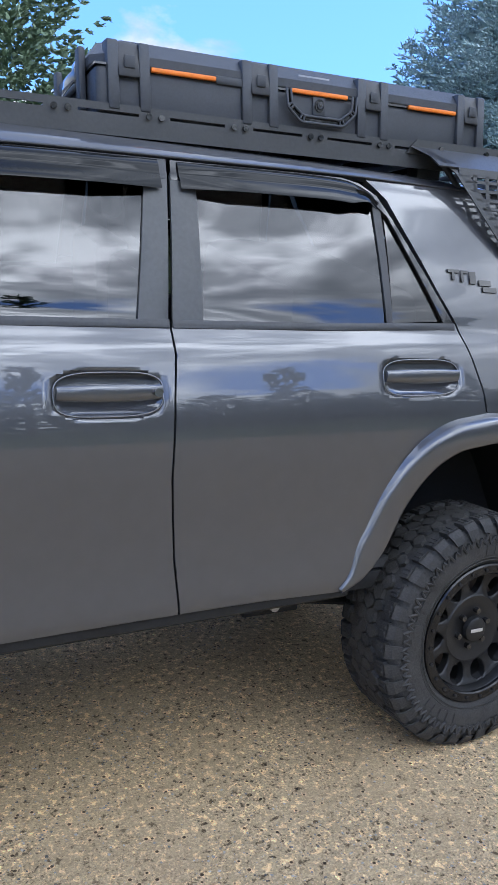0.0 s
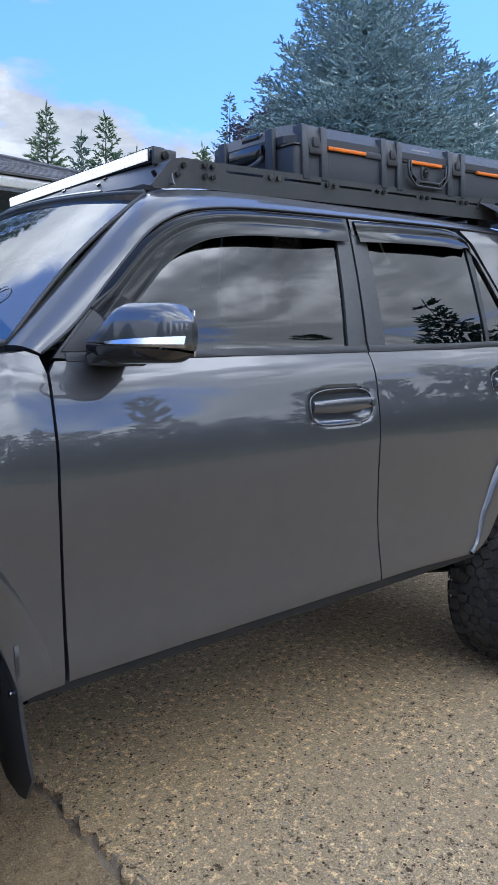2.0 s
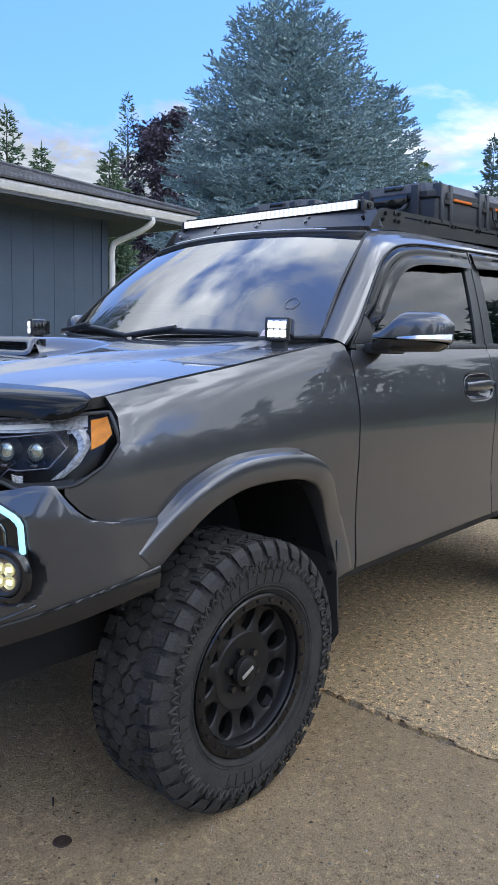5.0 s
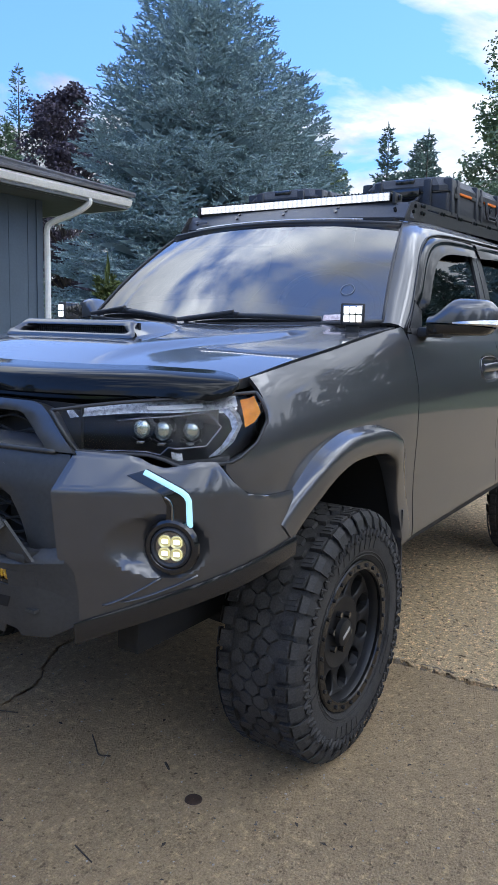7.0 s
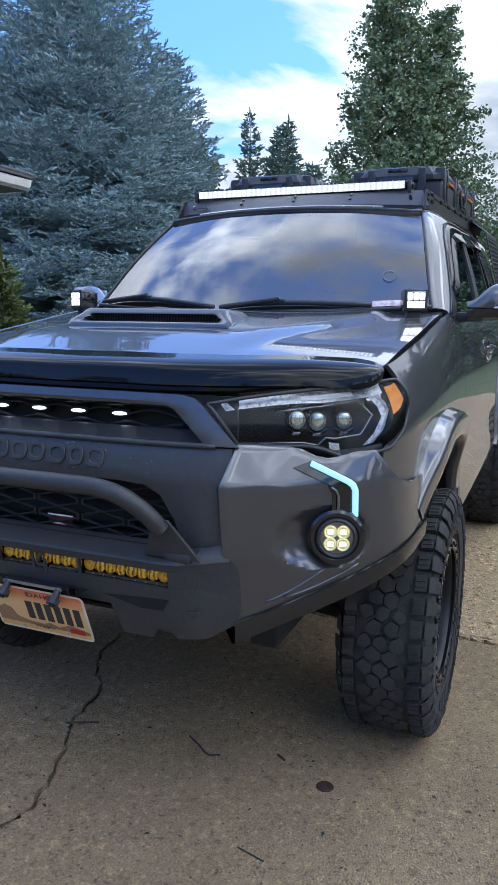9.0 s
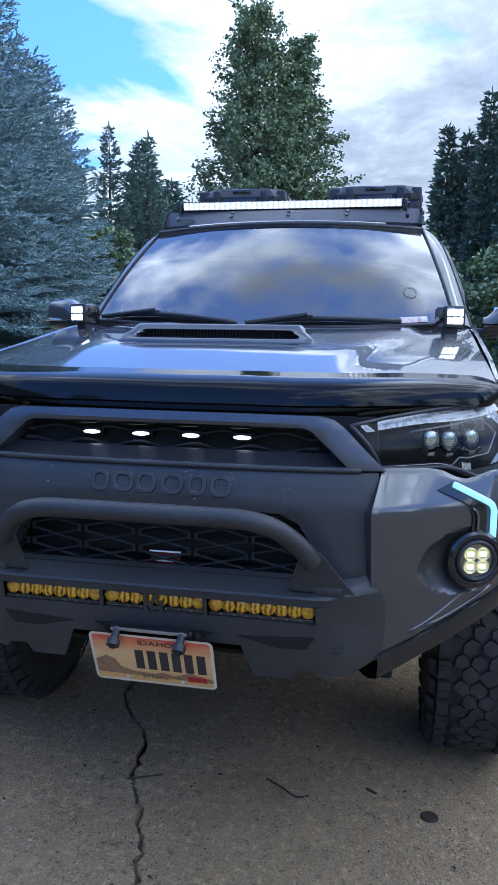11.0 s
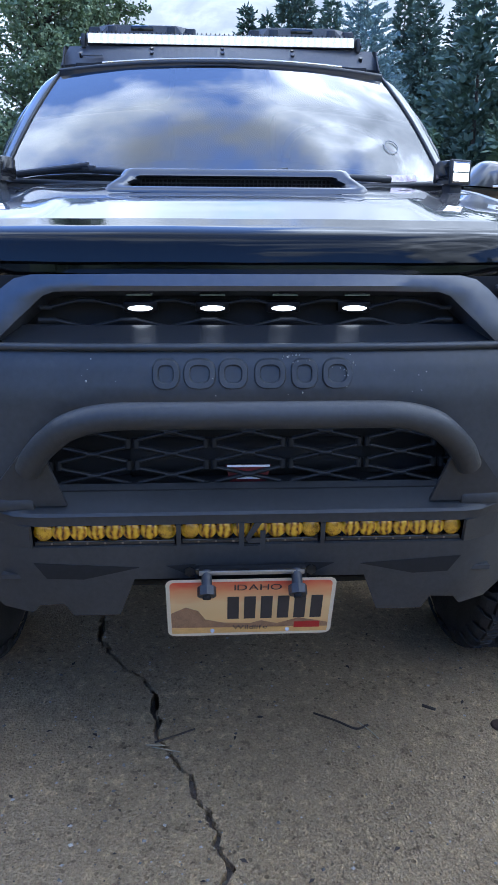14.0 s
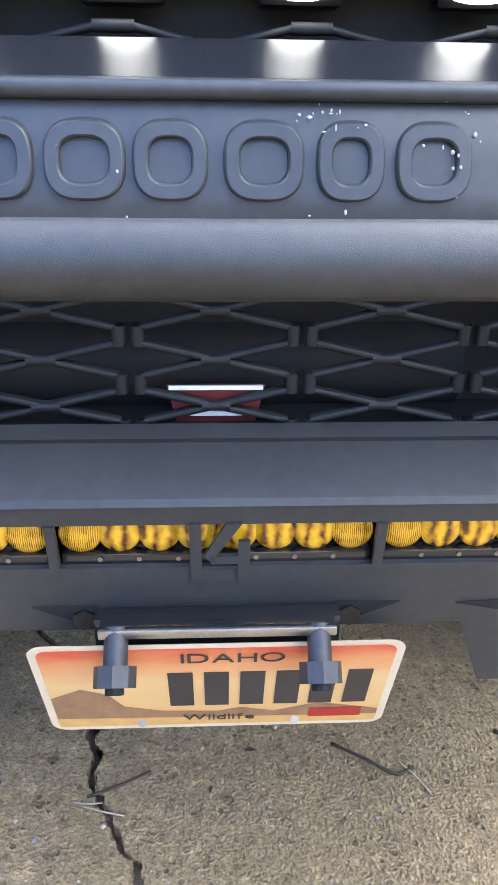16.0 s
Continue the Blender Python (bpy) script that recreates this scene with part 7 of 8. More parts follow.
    for k in range(28000):
        x, y = rnd.uniform(-1.5, 3.2), rnd.uniform(-2.2, 0.7)
        if x < 0.78 and rnd.random() < 0.7:
            continue
        if noise.noise(Vector((x * 1.6, y * 1.6, 7))) < -0.05 and rnd.random() < 0.75:
            continue
        r = rnd.uniform(0.0012, 0.0030) if rnd.random() < 0.8 else rnd.uniform(0.003, 0.0055)
        i = len(verts)
        a0 = rnd.uniform(0, 6)
        for j in range(4):
            a = a0 + j * math.tau / 4
            verts.append((x + r * math.cos(a) * rnd.uniform(0.7, 1.3), y + r * math.sin(a) * rnd.uniform(0.7, 1.3), 0.0))
        verts.append((x, y, r * 0.7))
        faces += [(i, i + 1, i + 4), (i + 1, i + 2, i + 4), (i + 2, i + 3, i + 4), (i + 3, i, i + 4)]
    me = bpy.data.meshes.new("grit")
    me.from_pydata(verts, [], faces)
    gm = mat("grit_stone", (0.20, 0.18, 0.15), 0.9, 0, 0.1, 3)
    nd, lk = gm.node_tree.nodes, gm.node_tree.links
    geo, rp = nd.new("ShaderNodeNewGeometry"), nd.new("ShaderNodeValToRGB")
    lk.new(geo.outputs["Random Per Island"], rp.inputs[0])
    rp.color_ramp.elements[0].color, rp.color_ramp.elements[1].color = (0.045, 0.04, 0.035, 1), (0.55, 0.50, 0.42, 1)
    lk.new(rp.outputs[0], nd["Principled BSDF"].inputs["Base Color"])
    me.materials.append(gm)
    tagged(new("grit", me), "loose stones and grit on the concrete", "gravel", kind="stuff")


ground()


def small_things():
    rust = mat("rusty_cover", (0.05, 0.03, 0.02), 0.8, 0.3, 0.4, 40)
    tagged(part("drain_cap", lathe_up([(0.0005, 0.004), (0.022, 0.004), (0.026, 0.001), (0.027, -0.004)], (-0.442, -0.682, 0.0), 24), rust), "small round dark cap set in the concrete", "cap")
    twig = mat("dry_twig", (0.05, 0.038, 0.028), 0.9, 0, 0.3, 60)
    for pts, r in (([(-0.37, -0.20, 0.004), (-0.41, -0.255, 0.007), (-0.44, -0.30, 0.004), (-0.425, -0.335, 0.003)], 0.0028), ([(-0.47, 0.215, 0.006), (-0.455, 0.17, 0.010), (-0.42, 0.115, 0.004)], 0.0024), ([(-0.35, -0.50, 0.003), (-0.37, -0.53, 0.003)], 0.004), ([(-0.78, -0.55, 0.003), (-0.80, -0.63, 0.003)], 0.0022)):
        tagged(part("twig", tube(catmull(pts, 4), r, 6), twig), "dry brown pine twig lying on the concrete", "twig", "twigs on the driveway")
    straw = mat("dry_grass", (0.45, 0.40, 0.28), 0.9, 0, 0.2, 60)
    for k, pts in enumerate(([(-0.475, 0.235, 0.003), (-0.488, 0.215, 0.012), (-0.480, 0.19, 0.004)], [(-0.485, 0.22, 0.004), (-0.500, 0.18, 0.006), (-0.505, 0.15, 0.003)], [(-0.41, -0.31, 0.003), (-0.45, -0.335, 0.004), (-0.48, -0.35, 0.003)])):
        tagged(part("grass_blade", tube(catmull(pts, 4), 0.0014, 5), straw), "pale dry grass blade on the concrete", "grass blade", "dry grass blades")
    leaf = bmesh.new()
    rnd = random.Random(8)
    for k in range(70):
        x, y = rnd.uniform(-1.0, 0.6), rnd.uniform(-1.3, 0.6)
        a, s = rnd.uniform(0, 6), rnd.uniform(0.003, 0.009)
        v = [leaf.verts.new((x + s * math.cos(a + d) * f, y + s * math.sin(a + d) * f, 0.002 + h)) for d, f, h in ((0, 1.4, 0.001), (1.6, 0.6, 0.003), (3.1, 1.2, 0.001), (4.6, 0.6, 0.003))]
        leaf.faces.new(v)
    tagged(part("leaf_litter", leaf, twig, angle=0), "scattered brown leaf scraps on the concrete", "leaf litter", kind="stuff")


def lathe_up(profile, at, seg):
    bm = lathe(profile, seg)
    bmesh.ops.transform(bm, matrix=Matrix.Translation(at) @ Matrix.Rotation(radians(90), 4, "X"), verts=bm.verts)
    bmesh.ops.recalc_face_normals(bm, faces=bm.faces[:])
    return bm


small_things()

SIDING = mat("slate_blue_siding", (0.078, 0.108, 0.148), 0.75, 0, 0.12, 2.5, 0.3, 90)
GUTTER = mat("white_gutter_paint", (0.84, 0.84, 0.82), 0.45, 0, 0.10, 3)
SHINGLE = mat("grey_asphalt_shingle", (0.12, 0.117, 0.117), 0.92, 0, 0.35, 9, 0.7, 90)


def house():
    H = thing("house", "single-storey slate blue house with white gutter", "house", at=(0, 6.1, 0))
    put = lambda n, bm, m, l="", par=None, **k: (bmesh.ops.transform(bm, matrix=Matrix.Translation((0, -6.1, 0)), verts=bm.verts), part(n, bm, m, par or H, l, **k))[1]
    xc, yw, top = 4.95, 6.1, 2.98
    wl = put("wall", box(-7, xc, yw, yw + 0.15, -0.03, top), SIDING, "vertical batten siding")
    put("wall", box(xc - 0.15, xc, yw + 0.15, 14, -0.03, top), SIDING)
    put("wall", box(-7, xc, 13.9, 14, -0.03, top), SIDING)
    put("wall", box(-7, -6.85, yw + 0.15, 13.9, -0.03, top), SIDING)
    x = xc - 0.22
    while x > -6.8:
        put("batten", box(x - 0.010, x + 0.010, yw - 0.007, yw, 0.1, top - 0.05), SIDING, par=wl)
        x -= 0.305
    put("corner_board", box(xc - 0.09, xc + 0.012, yw - 0.02, yw - 0.001, -0.02, top), SIDING)
    put("soffit", box(-7.5, 6.0, 5.5, 14.5, top, top + 0.03), mat("dark_soffit", (0.10, 0.11, 0.12), 0.8))
    # gutter with a rolled lip
    prof = [(5.50, 3.13), (5.475, 3.128), (5.470, 3.10), (5.485, 3.06), (5.50, 3.03), (5.53, 3.015), (5.58, 3.015)]
    put("gutter", loft([[(x, y, z) for y, z in prof] for x in (-7.5, -2, 3, 6.05)], out=(0, -1, 0), thick=0.004), GUTTER, "white metal gutter", angle=20)
    put("gutter_end", sheet([(y, z) for y, z in prof] + [(5.58, 3.13)], lambda y, z: (6.05, y, z), 0.1, 0.1, (1, 0, 0), 0.004, 0), GUTTER)
    put("fascia_board", box(-7.5, 6.0, 5.585, 5.61, 2.98, 3.16), GUTTER)
    put("fascia_board", box(6.0, 6.03, 5.585, 14.5, 2.98, 3.16), GUTTER)
    # downpipe
    put("downpipe", tube(catmull([(5.27, 5.53, 3.02), (5.27, 5.54, 2.95), (5.20, 5.70, 2.84), (5.06, 5.98, 2.72), (5.02, 6.06, 2.62), (5.02, 6.06, 2.3)], 4) + [(5.02, 6.06, 1.2), (5.02, 6.06, 0.05)], 0.042, 10), GUTTER, "white downpipe")
    # hipped roof of shingle courses
    sl = 0.30
    rf = put("roof", loft([[(-7.6, 5.44, 3.16), (6.08, 5.44, 3.16)], [(-7.6, 10.0, 3.16 + 4.56 * sl), (6.08 - 4.56, 10.0, 3.16 + 4.56 * sl)]], out=(0, 0, 1), thick=0.02), SHINGLE, "grey asphalt shingle roof", smooth=False)
    put("roof_end", loft([[(6.08, 5.44, 3.16), (6.08, 14.56, 3.16)], [(1.52, 10.0, 3.16 + 4.56 * sl), (1.521, 10.0, 3.16 + 4.56 * sl)]], out=(0.3, 0, 1)), SHINGLE, smooth=False)
    put("roof_back", loft([[(-7.6, 14.56, 3.16), (6.08, 14.56, 3.16)], [(-7.6, 10.0, 3.16 + 4.56 * sl), (1.52, 10.0, 3.16 + 4.56 * sl)]], out=(0, 0, 1)), SHINGLE, smooth=False)
    rnd = random.Random(4)
    cs = bmesh.new()
    for k in range(24):
        y0 = 5.44 + 0.18 * k
        z0 = 3.16 + 0.18 * k * sl
        xe = 6.08 - 0.18 * k
        x = xe
        while x > -1.5:
            w = rnd.uniform(0.16, 0.34)
            h = rnd.uniform(0.005, 0.011)
            v = [cs.verts.new(p) for p in ((x - w, y0, z0 + h), (x, y0, z0 + h), (x, y0 + 0.17, z0 + 0.17 * sl + 0.002), (x - w, y0 + 0.17, z0 + 0.17 * sl + 0.002), (x - w, y0, z0), (x, y0, z0))]
            cs.faces.new(v[:4]); cs.faces.new((v[4], v[5], v[1], v[0]))
            x -= w + 0.004
    put("shingles", cs, SHINGLE, par=rf, smooth=False, angle=0)
    hip = [(6.08 - 4.56 * k / 10, 5.44 + 4.56 * k / 10, 3.175 + 4.56 * sl * k / 10) for k in range(11)]
    put("hip_cap", tube(hip, 0.035, 6), SHINGLE, par=rf)


house()


# ---- plants ----
def leaf_mat(name, a, b, rough=0.7):
    m = mat(name, a, rough, 0, 0.1, 2)
    nd, lk = m.node_tree.nodes, m.node_tree.links
    geo, rp, nz, co = nd.new("ShaderNodeNewGeometry"), nd.new("ShaderNodeValToRGB"), nd.new("ShaderNodeTexNoise"), nd.new("ShaderNodeTexCoord")
    nz.inputs["Scale"].default_value = 0.8
    lk.new(co.outputs["Object"], nz.inputs["Vector"])
    ad = nd.new("ShaderNodeMath"); ad.operation = "MULTIPLY_ADD"; ad.inputs[1].default_value = 0.55
    sb = nd.new("ShaderNodeMath"); sb.operation = "MULTIPLY"; sb.inputs[1].default_value = 0.45
    lk.new(nz.outputs["Fac"], sb.inputs[0]); lk.new(geo.outputs["Random Per Island"], ad.inputs[0]); lk.new(sb.outputs[0], ad.inputs[2])
    rp.color_ramp.elements[0].position, rp.color_ramp.elements[1].position = 0.1, 0.9
    rp.color_ramp.elements[0].color, rp.color_ramp.elements[1].color = tuple(a) + (1,), tuple(b) + (1,)
    lk.new(ad.outputs[0], rp.inputs[0]); lk.new(rp.outputs[0], nd["Principled BSDF"].inputs["Base Color"])
    nd["Principled BSDF"].inputs["Specular IOR Level"].default_value = 0.2
    return m


BARK = mat("grey_brown_bark", (0.07, 0.055, 0.045), 0.9, 0, 0.4, 6, 0.9, 25)
BLUE = leaf_mat("blue_spruce_needles", (0.155, 0.225, 0.228), (0.46, 0.585, 0.60))
GREEN = leaf_mat("dark_conifer_needles", (0.11, 0.165, 0.135), (0.26, 0.34, 0.28))
PINE = leaf_mat("pine_needles", (0.10, 0.15, 0.095), (0.27, 0.34, 0.21))
MAPLE = leaf_mat("purple_maple_leaves", (0.045, 0.038, 0.052), (0.115, 0.095, 0.125))
LEAF = leaf_mat("green_leaves", (0.12, 0.17, 0.095), (0.32, 0.39, 0.22))
LIME = leaf_mat("light_green_leaves", (0.09, 0.125, 0.045), (0.24, 0.28, 0.11))


def mesh_of(name, verts, faces, m, parent):
    me = bpy.data.meshes.new(name)
    me.from_pydata(verts, [], faces)
    me.materials.append(m)
    ob = new(name, me)
    ob.parent = parent
    return ob


def conifer(x, y, h, r, m, label, seed, levels=34, per=18, sprigs=9, size=0.30, droop=0.25, bare=0.06, shape=0.85, gap=0.12, fat=0.22, turn=0.30, inner=0.22, shelf=0, group="conifers behind the house"):
    T = thing("conifer", label, "tree", group, at=(x, y, -0.03))
    rnd = random.Random(seed)
    part("trunk", rod((0, 0, 0), (0, 0, h * 0.97), 0.018 * h, r2=0.01, seg=9), BARK, T)
    V, F = [], []

    def blade(p, d, L, w, up):
        s = d.cross(up)
        s = s.normalized() if s.length > 1e-4 else Vector((1, 0, 0))
        t = s.cross(d).normalized()
        for q in (s, t):
            i = len(V)
            V.extend([tuple(p), tuple(p + d * L * 0.45 + q * w), tuple(p + d * L), tuple(p + d * L * 0.45 - q * w)])
            F.append((i, i + 1, i + 2, i + 3))
    for lv in range(levels):
        t = (lv + rnd.random() * 0.6) / levels
        z = h * (bare + (1 - bare) * t)
        rad = r * (1 - t) ** shape * rnd.uniform(0.82, 1.12) + 0.10
        n = max(4, int(per * (0.35 + 0.65 * (1 - t))))
        for b in range(n):
            if rnd.random() < gap:
                continue
            a = (b + rnd.random()) * math.tau / n
            L = rad * rnd.uniform(0.72, 1.10)
            if shelf:
                ph = 0.9 * math.sin(2 * a + 1.3) + 0.6 * math.sin(5 * a + 0.4 * seed + 9 * t) + 0.5 * math.sin(11 * a + 23 * t)
                q = t * shelf + ph
                off = rnd.gauss(0, 0.17)
                z = h * (bare + (1 - bare) * min(0.985, max(0.0, (math.floor(q) + 0.5 + off - ph) / shelf)))
                L = rad * rnd.uniform(0.84, 1.04) * (1.0 - 0.5 * abs(off))
            up = 0.55 * t - droop * (1 - t)
            tip = Vector((math.cos(a), math.sin(a), up)).normalized()
            if inner > 0.4:
                blade(Vector((math.cos(a) * L * 0.08, math.sin(a) * L * 0.08, z)), tip, L * 0.72, L * 0.10, Vector((0, 0, 1)))
            k = max(3, int(sprigs * L / r) + 2)
            for j in range(k):
                f = inner + (1 - inner) * (j + rnd.random() * 0.5) / k
                p = Vector((0, 0, z)) + Vector((math.cos(a) * L * f, math.sin(a) * L * f, L * (up * f + turn * f * f)))
                side_a = a + rnd.uniform(-1.0, 1.0) * (1.1 - 0.5 * f)
                d = Vector((math.cos(side_a), math.sin(side_a), rnd.uniform(-0.25, 0.50) if not shelf else rnd.uniform(-0.18, 0.34))).normalized()
                s = size * rnd.uniform(0.65, 1.3) * (0.65 + 0.35 * (1 - t))
                blade(p, d, s, s * fat, Vector((0, 0, 1)))
                for q in range(8):
                    e = (d + Vector((rnd.gauss(0, 0.55), rnd.gauss(0, 0.55), rnd.gauss(0.22, 0.35 if not shelf else 0.22)))).normalized()
                    c = p + d * s * 0.11 * q
                    w = Vector((rnd.gauss(0, 1), rnd.gauss(0, 1), rnd.gauss(0, 1))).cross(e).normalized() * s * fat * 0.75
                    i = len(V)
                    V.extend([tuple(c), tuple(c + e * s * 0.30 + w), tuple(c + e * s * 0.66), tuple(c + e * s * 0.30 - w)])
                    F.append((i, i + 1, i + 2, i + 3))
    for k in range(5):
        blade(Vector((0, 0, h - 0.2 * k)), Vector((rnd.gauss(0, 0.15), rnd.gauss(0, 0.15), 1)).normalized(), 0.5, 0.05, Vector((1, 0, 0)))
    mesh_of("crown", V, F, m, T)
    return T


def spruce(x, y, h, r, m, label, seed, tiers=30, most=46, shape=0.55, bare=0.03, tuft=0.115, per=12, group="conifers behind the house"):
    """A dense spruce: tiers of boughs, each a fan of branchlets set with short tufts."""
    T = thing("conifer", label, "tree", group, at=(x, y, -0.03))
    rnd = random.Random(seed)
    part("trunk", rod((0, 0, 0), (0, 0, h * 0.97), 0.018 * h, r2=0.01, seg=9), BARK, T)
    V, F = [], []
    gauss, uni = rnd.gauss, rnd.uniform

    def leaf(px, py, pz, dx, dy, dz, L, w):
        q = math.sqrt(dx * dx + dy * dy + dz * dz) or 1.0
        dx, dy, dz = dx / q, dy / q, dz / q
        ax, ay, az = gauss(0, 1), gauss(0, 1), gauss(0, 1)
        sx, sy, sz = dy * az - dz * ay, dz * ax - dx * az, dx * ay - dy * ax
        q = w / (math.sqrt(sx * sx + sy * sy + sz * sz) or 1.0)
        sx, sy, sz = sx * q, sy * q, sz * q
        mx, my, mz = px + dx * L * 0.4, py + dy * L * 0.4, pz + dz * L * 0.4
        i = len(V)
        V.extend(((px, py, pz), (mx + sx, my + sy, mz + sz), (px + dx * L, py + dy * L, pz + dz * L), (mx - sx, my - sy, mz - sz)))
        F.append((i, i + 1, i + 2, i + 3))
    for k in range(tiers):
        n = max(5, int(most * (1 - k / tiers) ** 0.6))
        for b in range(n):
            if rnd.random() < 0.04:
                continue
            t = min(0.985, max(0.0, (k + 0.5 + gauss(0, 0.15) + 0.35 * math.sin(2 * (b / n) * math.tau + k * 1.7) + 0.25 * math.sin(5 * (b / n) * math.tau + seed)) / tiers))
            a = (b + rnd.random()) * math.tau / n
            L = r * (1 - t) ** shape * uni(0.86, 1.03) * (0.97 + 0.14 * noise.noise(Vector((a * 1.9, k * 0.9, seed)))) + 0.10
            z = h * (bare + (1 - bare) * t)
            rise, bend = -0.20 + 0.72 * t, uni(0.04, 0.16)
            ca, sa = math.cos(a), math.sin(a)
            leaf(ca * L * 0.1, sa * L * 0.1, z, ca, sa, rise * 0.6, L * 0.7, 0.16 * L ** 0.5)
            m_ = max(4, int(2.2 + L * 2.2))
            for j in range(m_):
                f = 0.40 + 0.60 * (j + rnd.random()) / m_
                px, py, pz = ca * L * f, sa * L * f, z + L * (rise * f + bend * f * f)
                bl = min(0.60, 0.30 * L * (1.12 - f) + 0.16)
                for sg in (-1, 1):
                    th = a + sg * uni(0.55, 1.15)
                    cx, cy, cz = math.cos(th), math.sin(th), rise * 0.5 + uni(-0.10, 0.22)
                    for q in range(per):
                        g = bl * (q + rnd.random()) / per
                        leaf(px + cx * g, py + cy * g, pz + cz * g, cx + gauss(0, 0.42), cy + gauss(0, 0.42), cz + gauss(0.22, 0.30), tuft * uni(0.7, 1.25), tuft * 0.165)
            px, py, pz = ca * L * 0.9, sa * L * 0.9, z + L * (rise * 0.9 + bend * 0.81)
            for q in range(per):
                g = 0.25 * (q + rnd.random()) / per
                leaf(px + ca * g, py + sa * g, pz + rise * g, ca + gauss(0, 0.4), sa + gauss(0, 0.4), rise + gauss(0.2, 0.3), tuft * uni(0.7, 1.3), tuft * 0.13)
    for k in range(9):
        ox, oy, top = gauss(0, 0.16), gauss(0, 0.16), h - abs(gauss(0, 0.25))
        for q in range(22):
            leaf(ox, oy, top - 0.6 * q / 22, gauss(0, 0.5), gauss(0, 0.5), 1.0, tuft, tuft * 0.16)
    mesh_of("crown", V, F, m, T)
    return T


def broadleaf(x, y, h, r, m, label, seed, leaves=9000, size=0.16, low=0.25, clumps=34, taper=0.0, puff=1.0, group="leafy trees"):
    T = thing("tree", label, "tree", group, at=(x, y, -0.03))
    rnd = random.Random(seed)
    bm = rod((0, 0, 0), (0, 0, h * 0.55), 0.022 * h, r2=0.012 * h, seg=9)
    cs = []
    for k in range(clumps):
        t = low + (0.97 - low) * (k + rnd.random()) / clumps
        w = math.sin(math.pi * min(1, (t - low) / (1.0 - low) * 0.64 + 0.34)) ** 0.7 * (1 - taper * (t - low) / (1 - low))
        a = rnd.uniform(0, math.tau)
        d = r * w * math.sqrt(rnd.random()) * 0.85
        c = Vector((d * math.cos(a), d * math.sin(a), h * t))
        cs.append((c, r * rnd.uniform(0.14, 0.30) * puff))
        rod((0, 0, h * min(0.5, t * 0.6)), c, 0.0035 * h, bm, 5, r2=0.0015 * h)
    part("trunk", bm, BARK, T)
    V, F = [], []
    for k in range(leaves):
        c, cr = cs[rnd.randrange(len(cs))]
        v = Vector((rnd.gauss(0, 1), rnd.gauss(0, 1), rnd.gauss(0, 1))).normalized() * cr * rnd.random() ** 0.45
        v.z *= 0.75
        p = c + v
        s = size * rnd.uniform(0.6, 1.3)
        d = Vector((rnd.gauss(0, 1), rnd.gauss(0, 1), rnd.gauss(-0.2, 0.6))).normalized()
        q = d.orthogonal().normalized()
        q = (Matrix.Rotation(rnd.uniform(0, 6.28), 3, d) @ q)
        i = len(V)
        V.extend([tuple(p - d * s * 0.5), tuple(p + q * s * 0.32), tuple(p + d * s * 0.5), tuple(p - q * s * 0.32)])
        F.append((i, i + 1, i + 2, i + 3))
    mesh_of("crown", V, F, m, T)
    return T


def limbed(x, y, h, r, m, label, seed, limbs=90, twigs=9, per=46, size=0.15, shape=0.8, low=0.10, group="leafy trees"):
    """A tall broadleaf: limbs sweep out and up, each set with loose sprays of leaves."""
    T = thing("tree", label, "tree", group, at=(x, y, -0.03))
    rnd = random.Random(seed)
    wood = rod((0, 0, 0), (0, 0, h * 0.93), 0.018 * h, r2=0.012, seg=8)
    V, F = [], []
    for k in range(limbs):
        t = low + (0.985 - low) * (k + rnd.random()) / limbs
        a = k * 2.39996 + rnd.uniform(-0.5, 0.5)
        L = r * (1.0 - (t - low) / (1.0 - low)) ** shape * rnd.uniform(0.62, 1.08) + 0.22
        lift = rnd.uniform(0.15, 0.55)
        root = Vector((0, 0, h * max(0.06, t - 0.05 * L / r)))
        tip = Vector((math.cos(a) * L, math.sin(a) * L, h * t + lift * L))
        rod(root, root.lerp(tip, 0.85), 0.0035 * h, wood, 5, r2=0.0012 * h)
        n = max(3, int(twigs * L / r) + 2)
        for j in range(n):
            f = 0.25 + 0.75 * (j + rnd.random()) / n
            c = root.lerp(tip, f) + Vector((rnd.gauss(0, 0.20), rnd.gauss(0, 0.20), rnd.gauss(0, 0.16))) * (0.6 + 0.4 * L)
            d0 = Vector((math.cos(a) + rnd.gauss(0, 0.6), math.sin(a) + rnd.gauss(0, 0.6), rnd.gauss(0.35, 0.5))).normalized()
            spray = rnd.uniform(0.38, 0.80)
            for q in range(per):
                g = rnd.random()
                p = c + d0 * spray * (g - 0.4) + Vector((rnd.gauss(0, 1), rnd.gauss(0, 1), rnd.gauss(0, 0.8))) * 0.17 * (1.15 - 0.7 * g)
                w = size * rnd.uniform(0.6, 1.3)
                d = Vector((d0.x + rnd.gauss(0, 0.8), d0.y + rnd.gauss(0, 0.8), rnd.gauss(-0.2, 0.6))).normalized()
                o = Matrix.Rotation(rnd.uniform(0, 6.28), 3, d) @ d.orthogonal().normalized()
                i = len(V)
                V.extend([tuple(p - d * w * 0.5), tuple(p + o * w * 0.34), tuple(p + d * w * 0.5), tuple(p - o * w * 0.34)])
                F.append((i, i + 1, i + 2, i + 3))
    part("trunk", wood, BARK, T)
    mesh_of("crown", V, F, m, T)
    return T


def at(cx, cy, az, d):
    return cx + d * math.cos(radians(az)), cy + d * math.sin(radians(az))


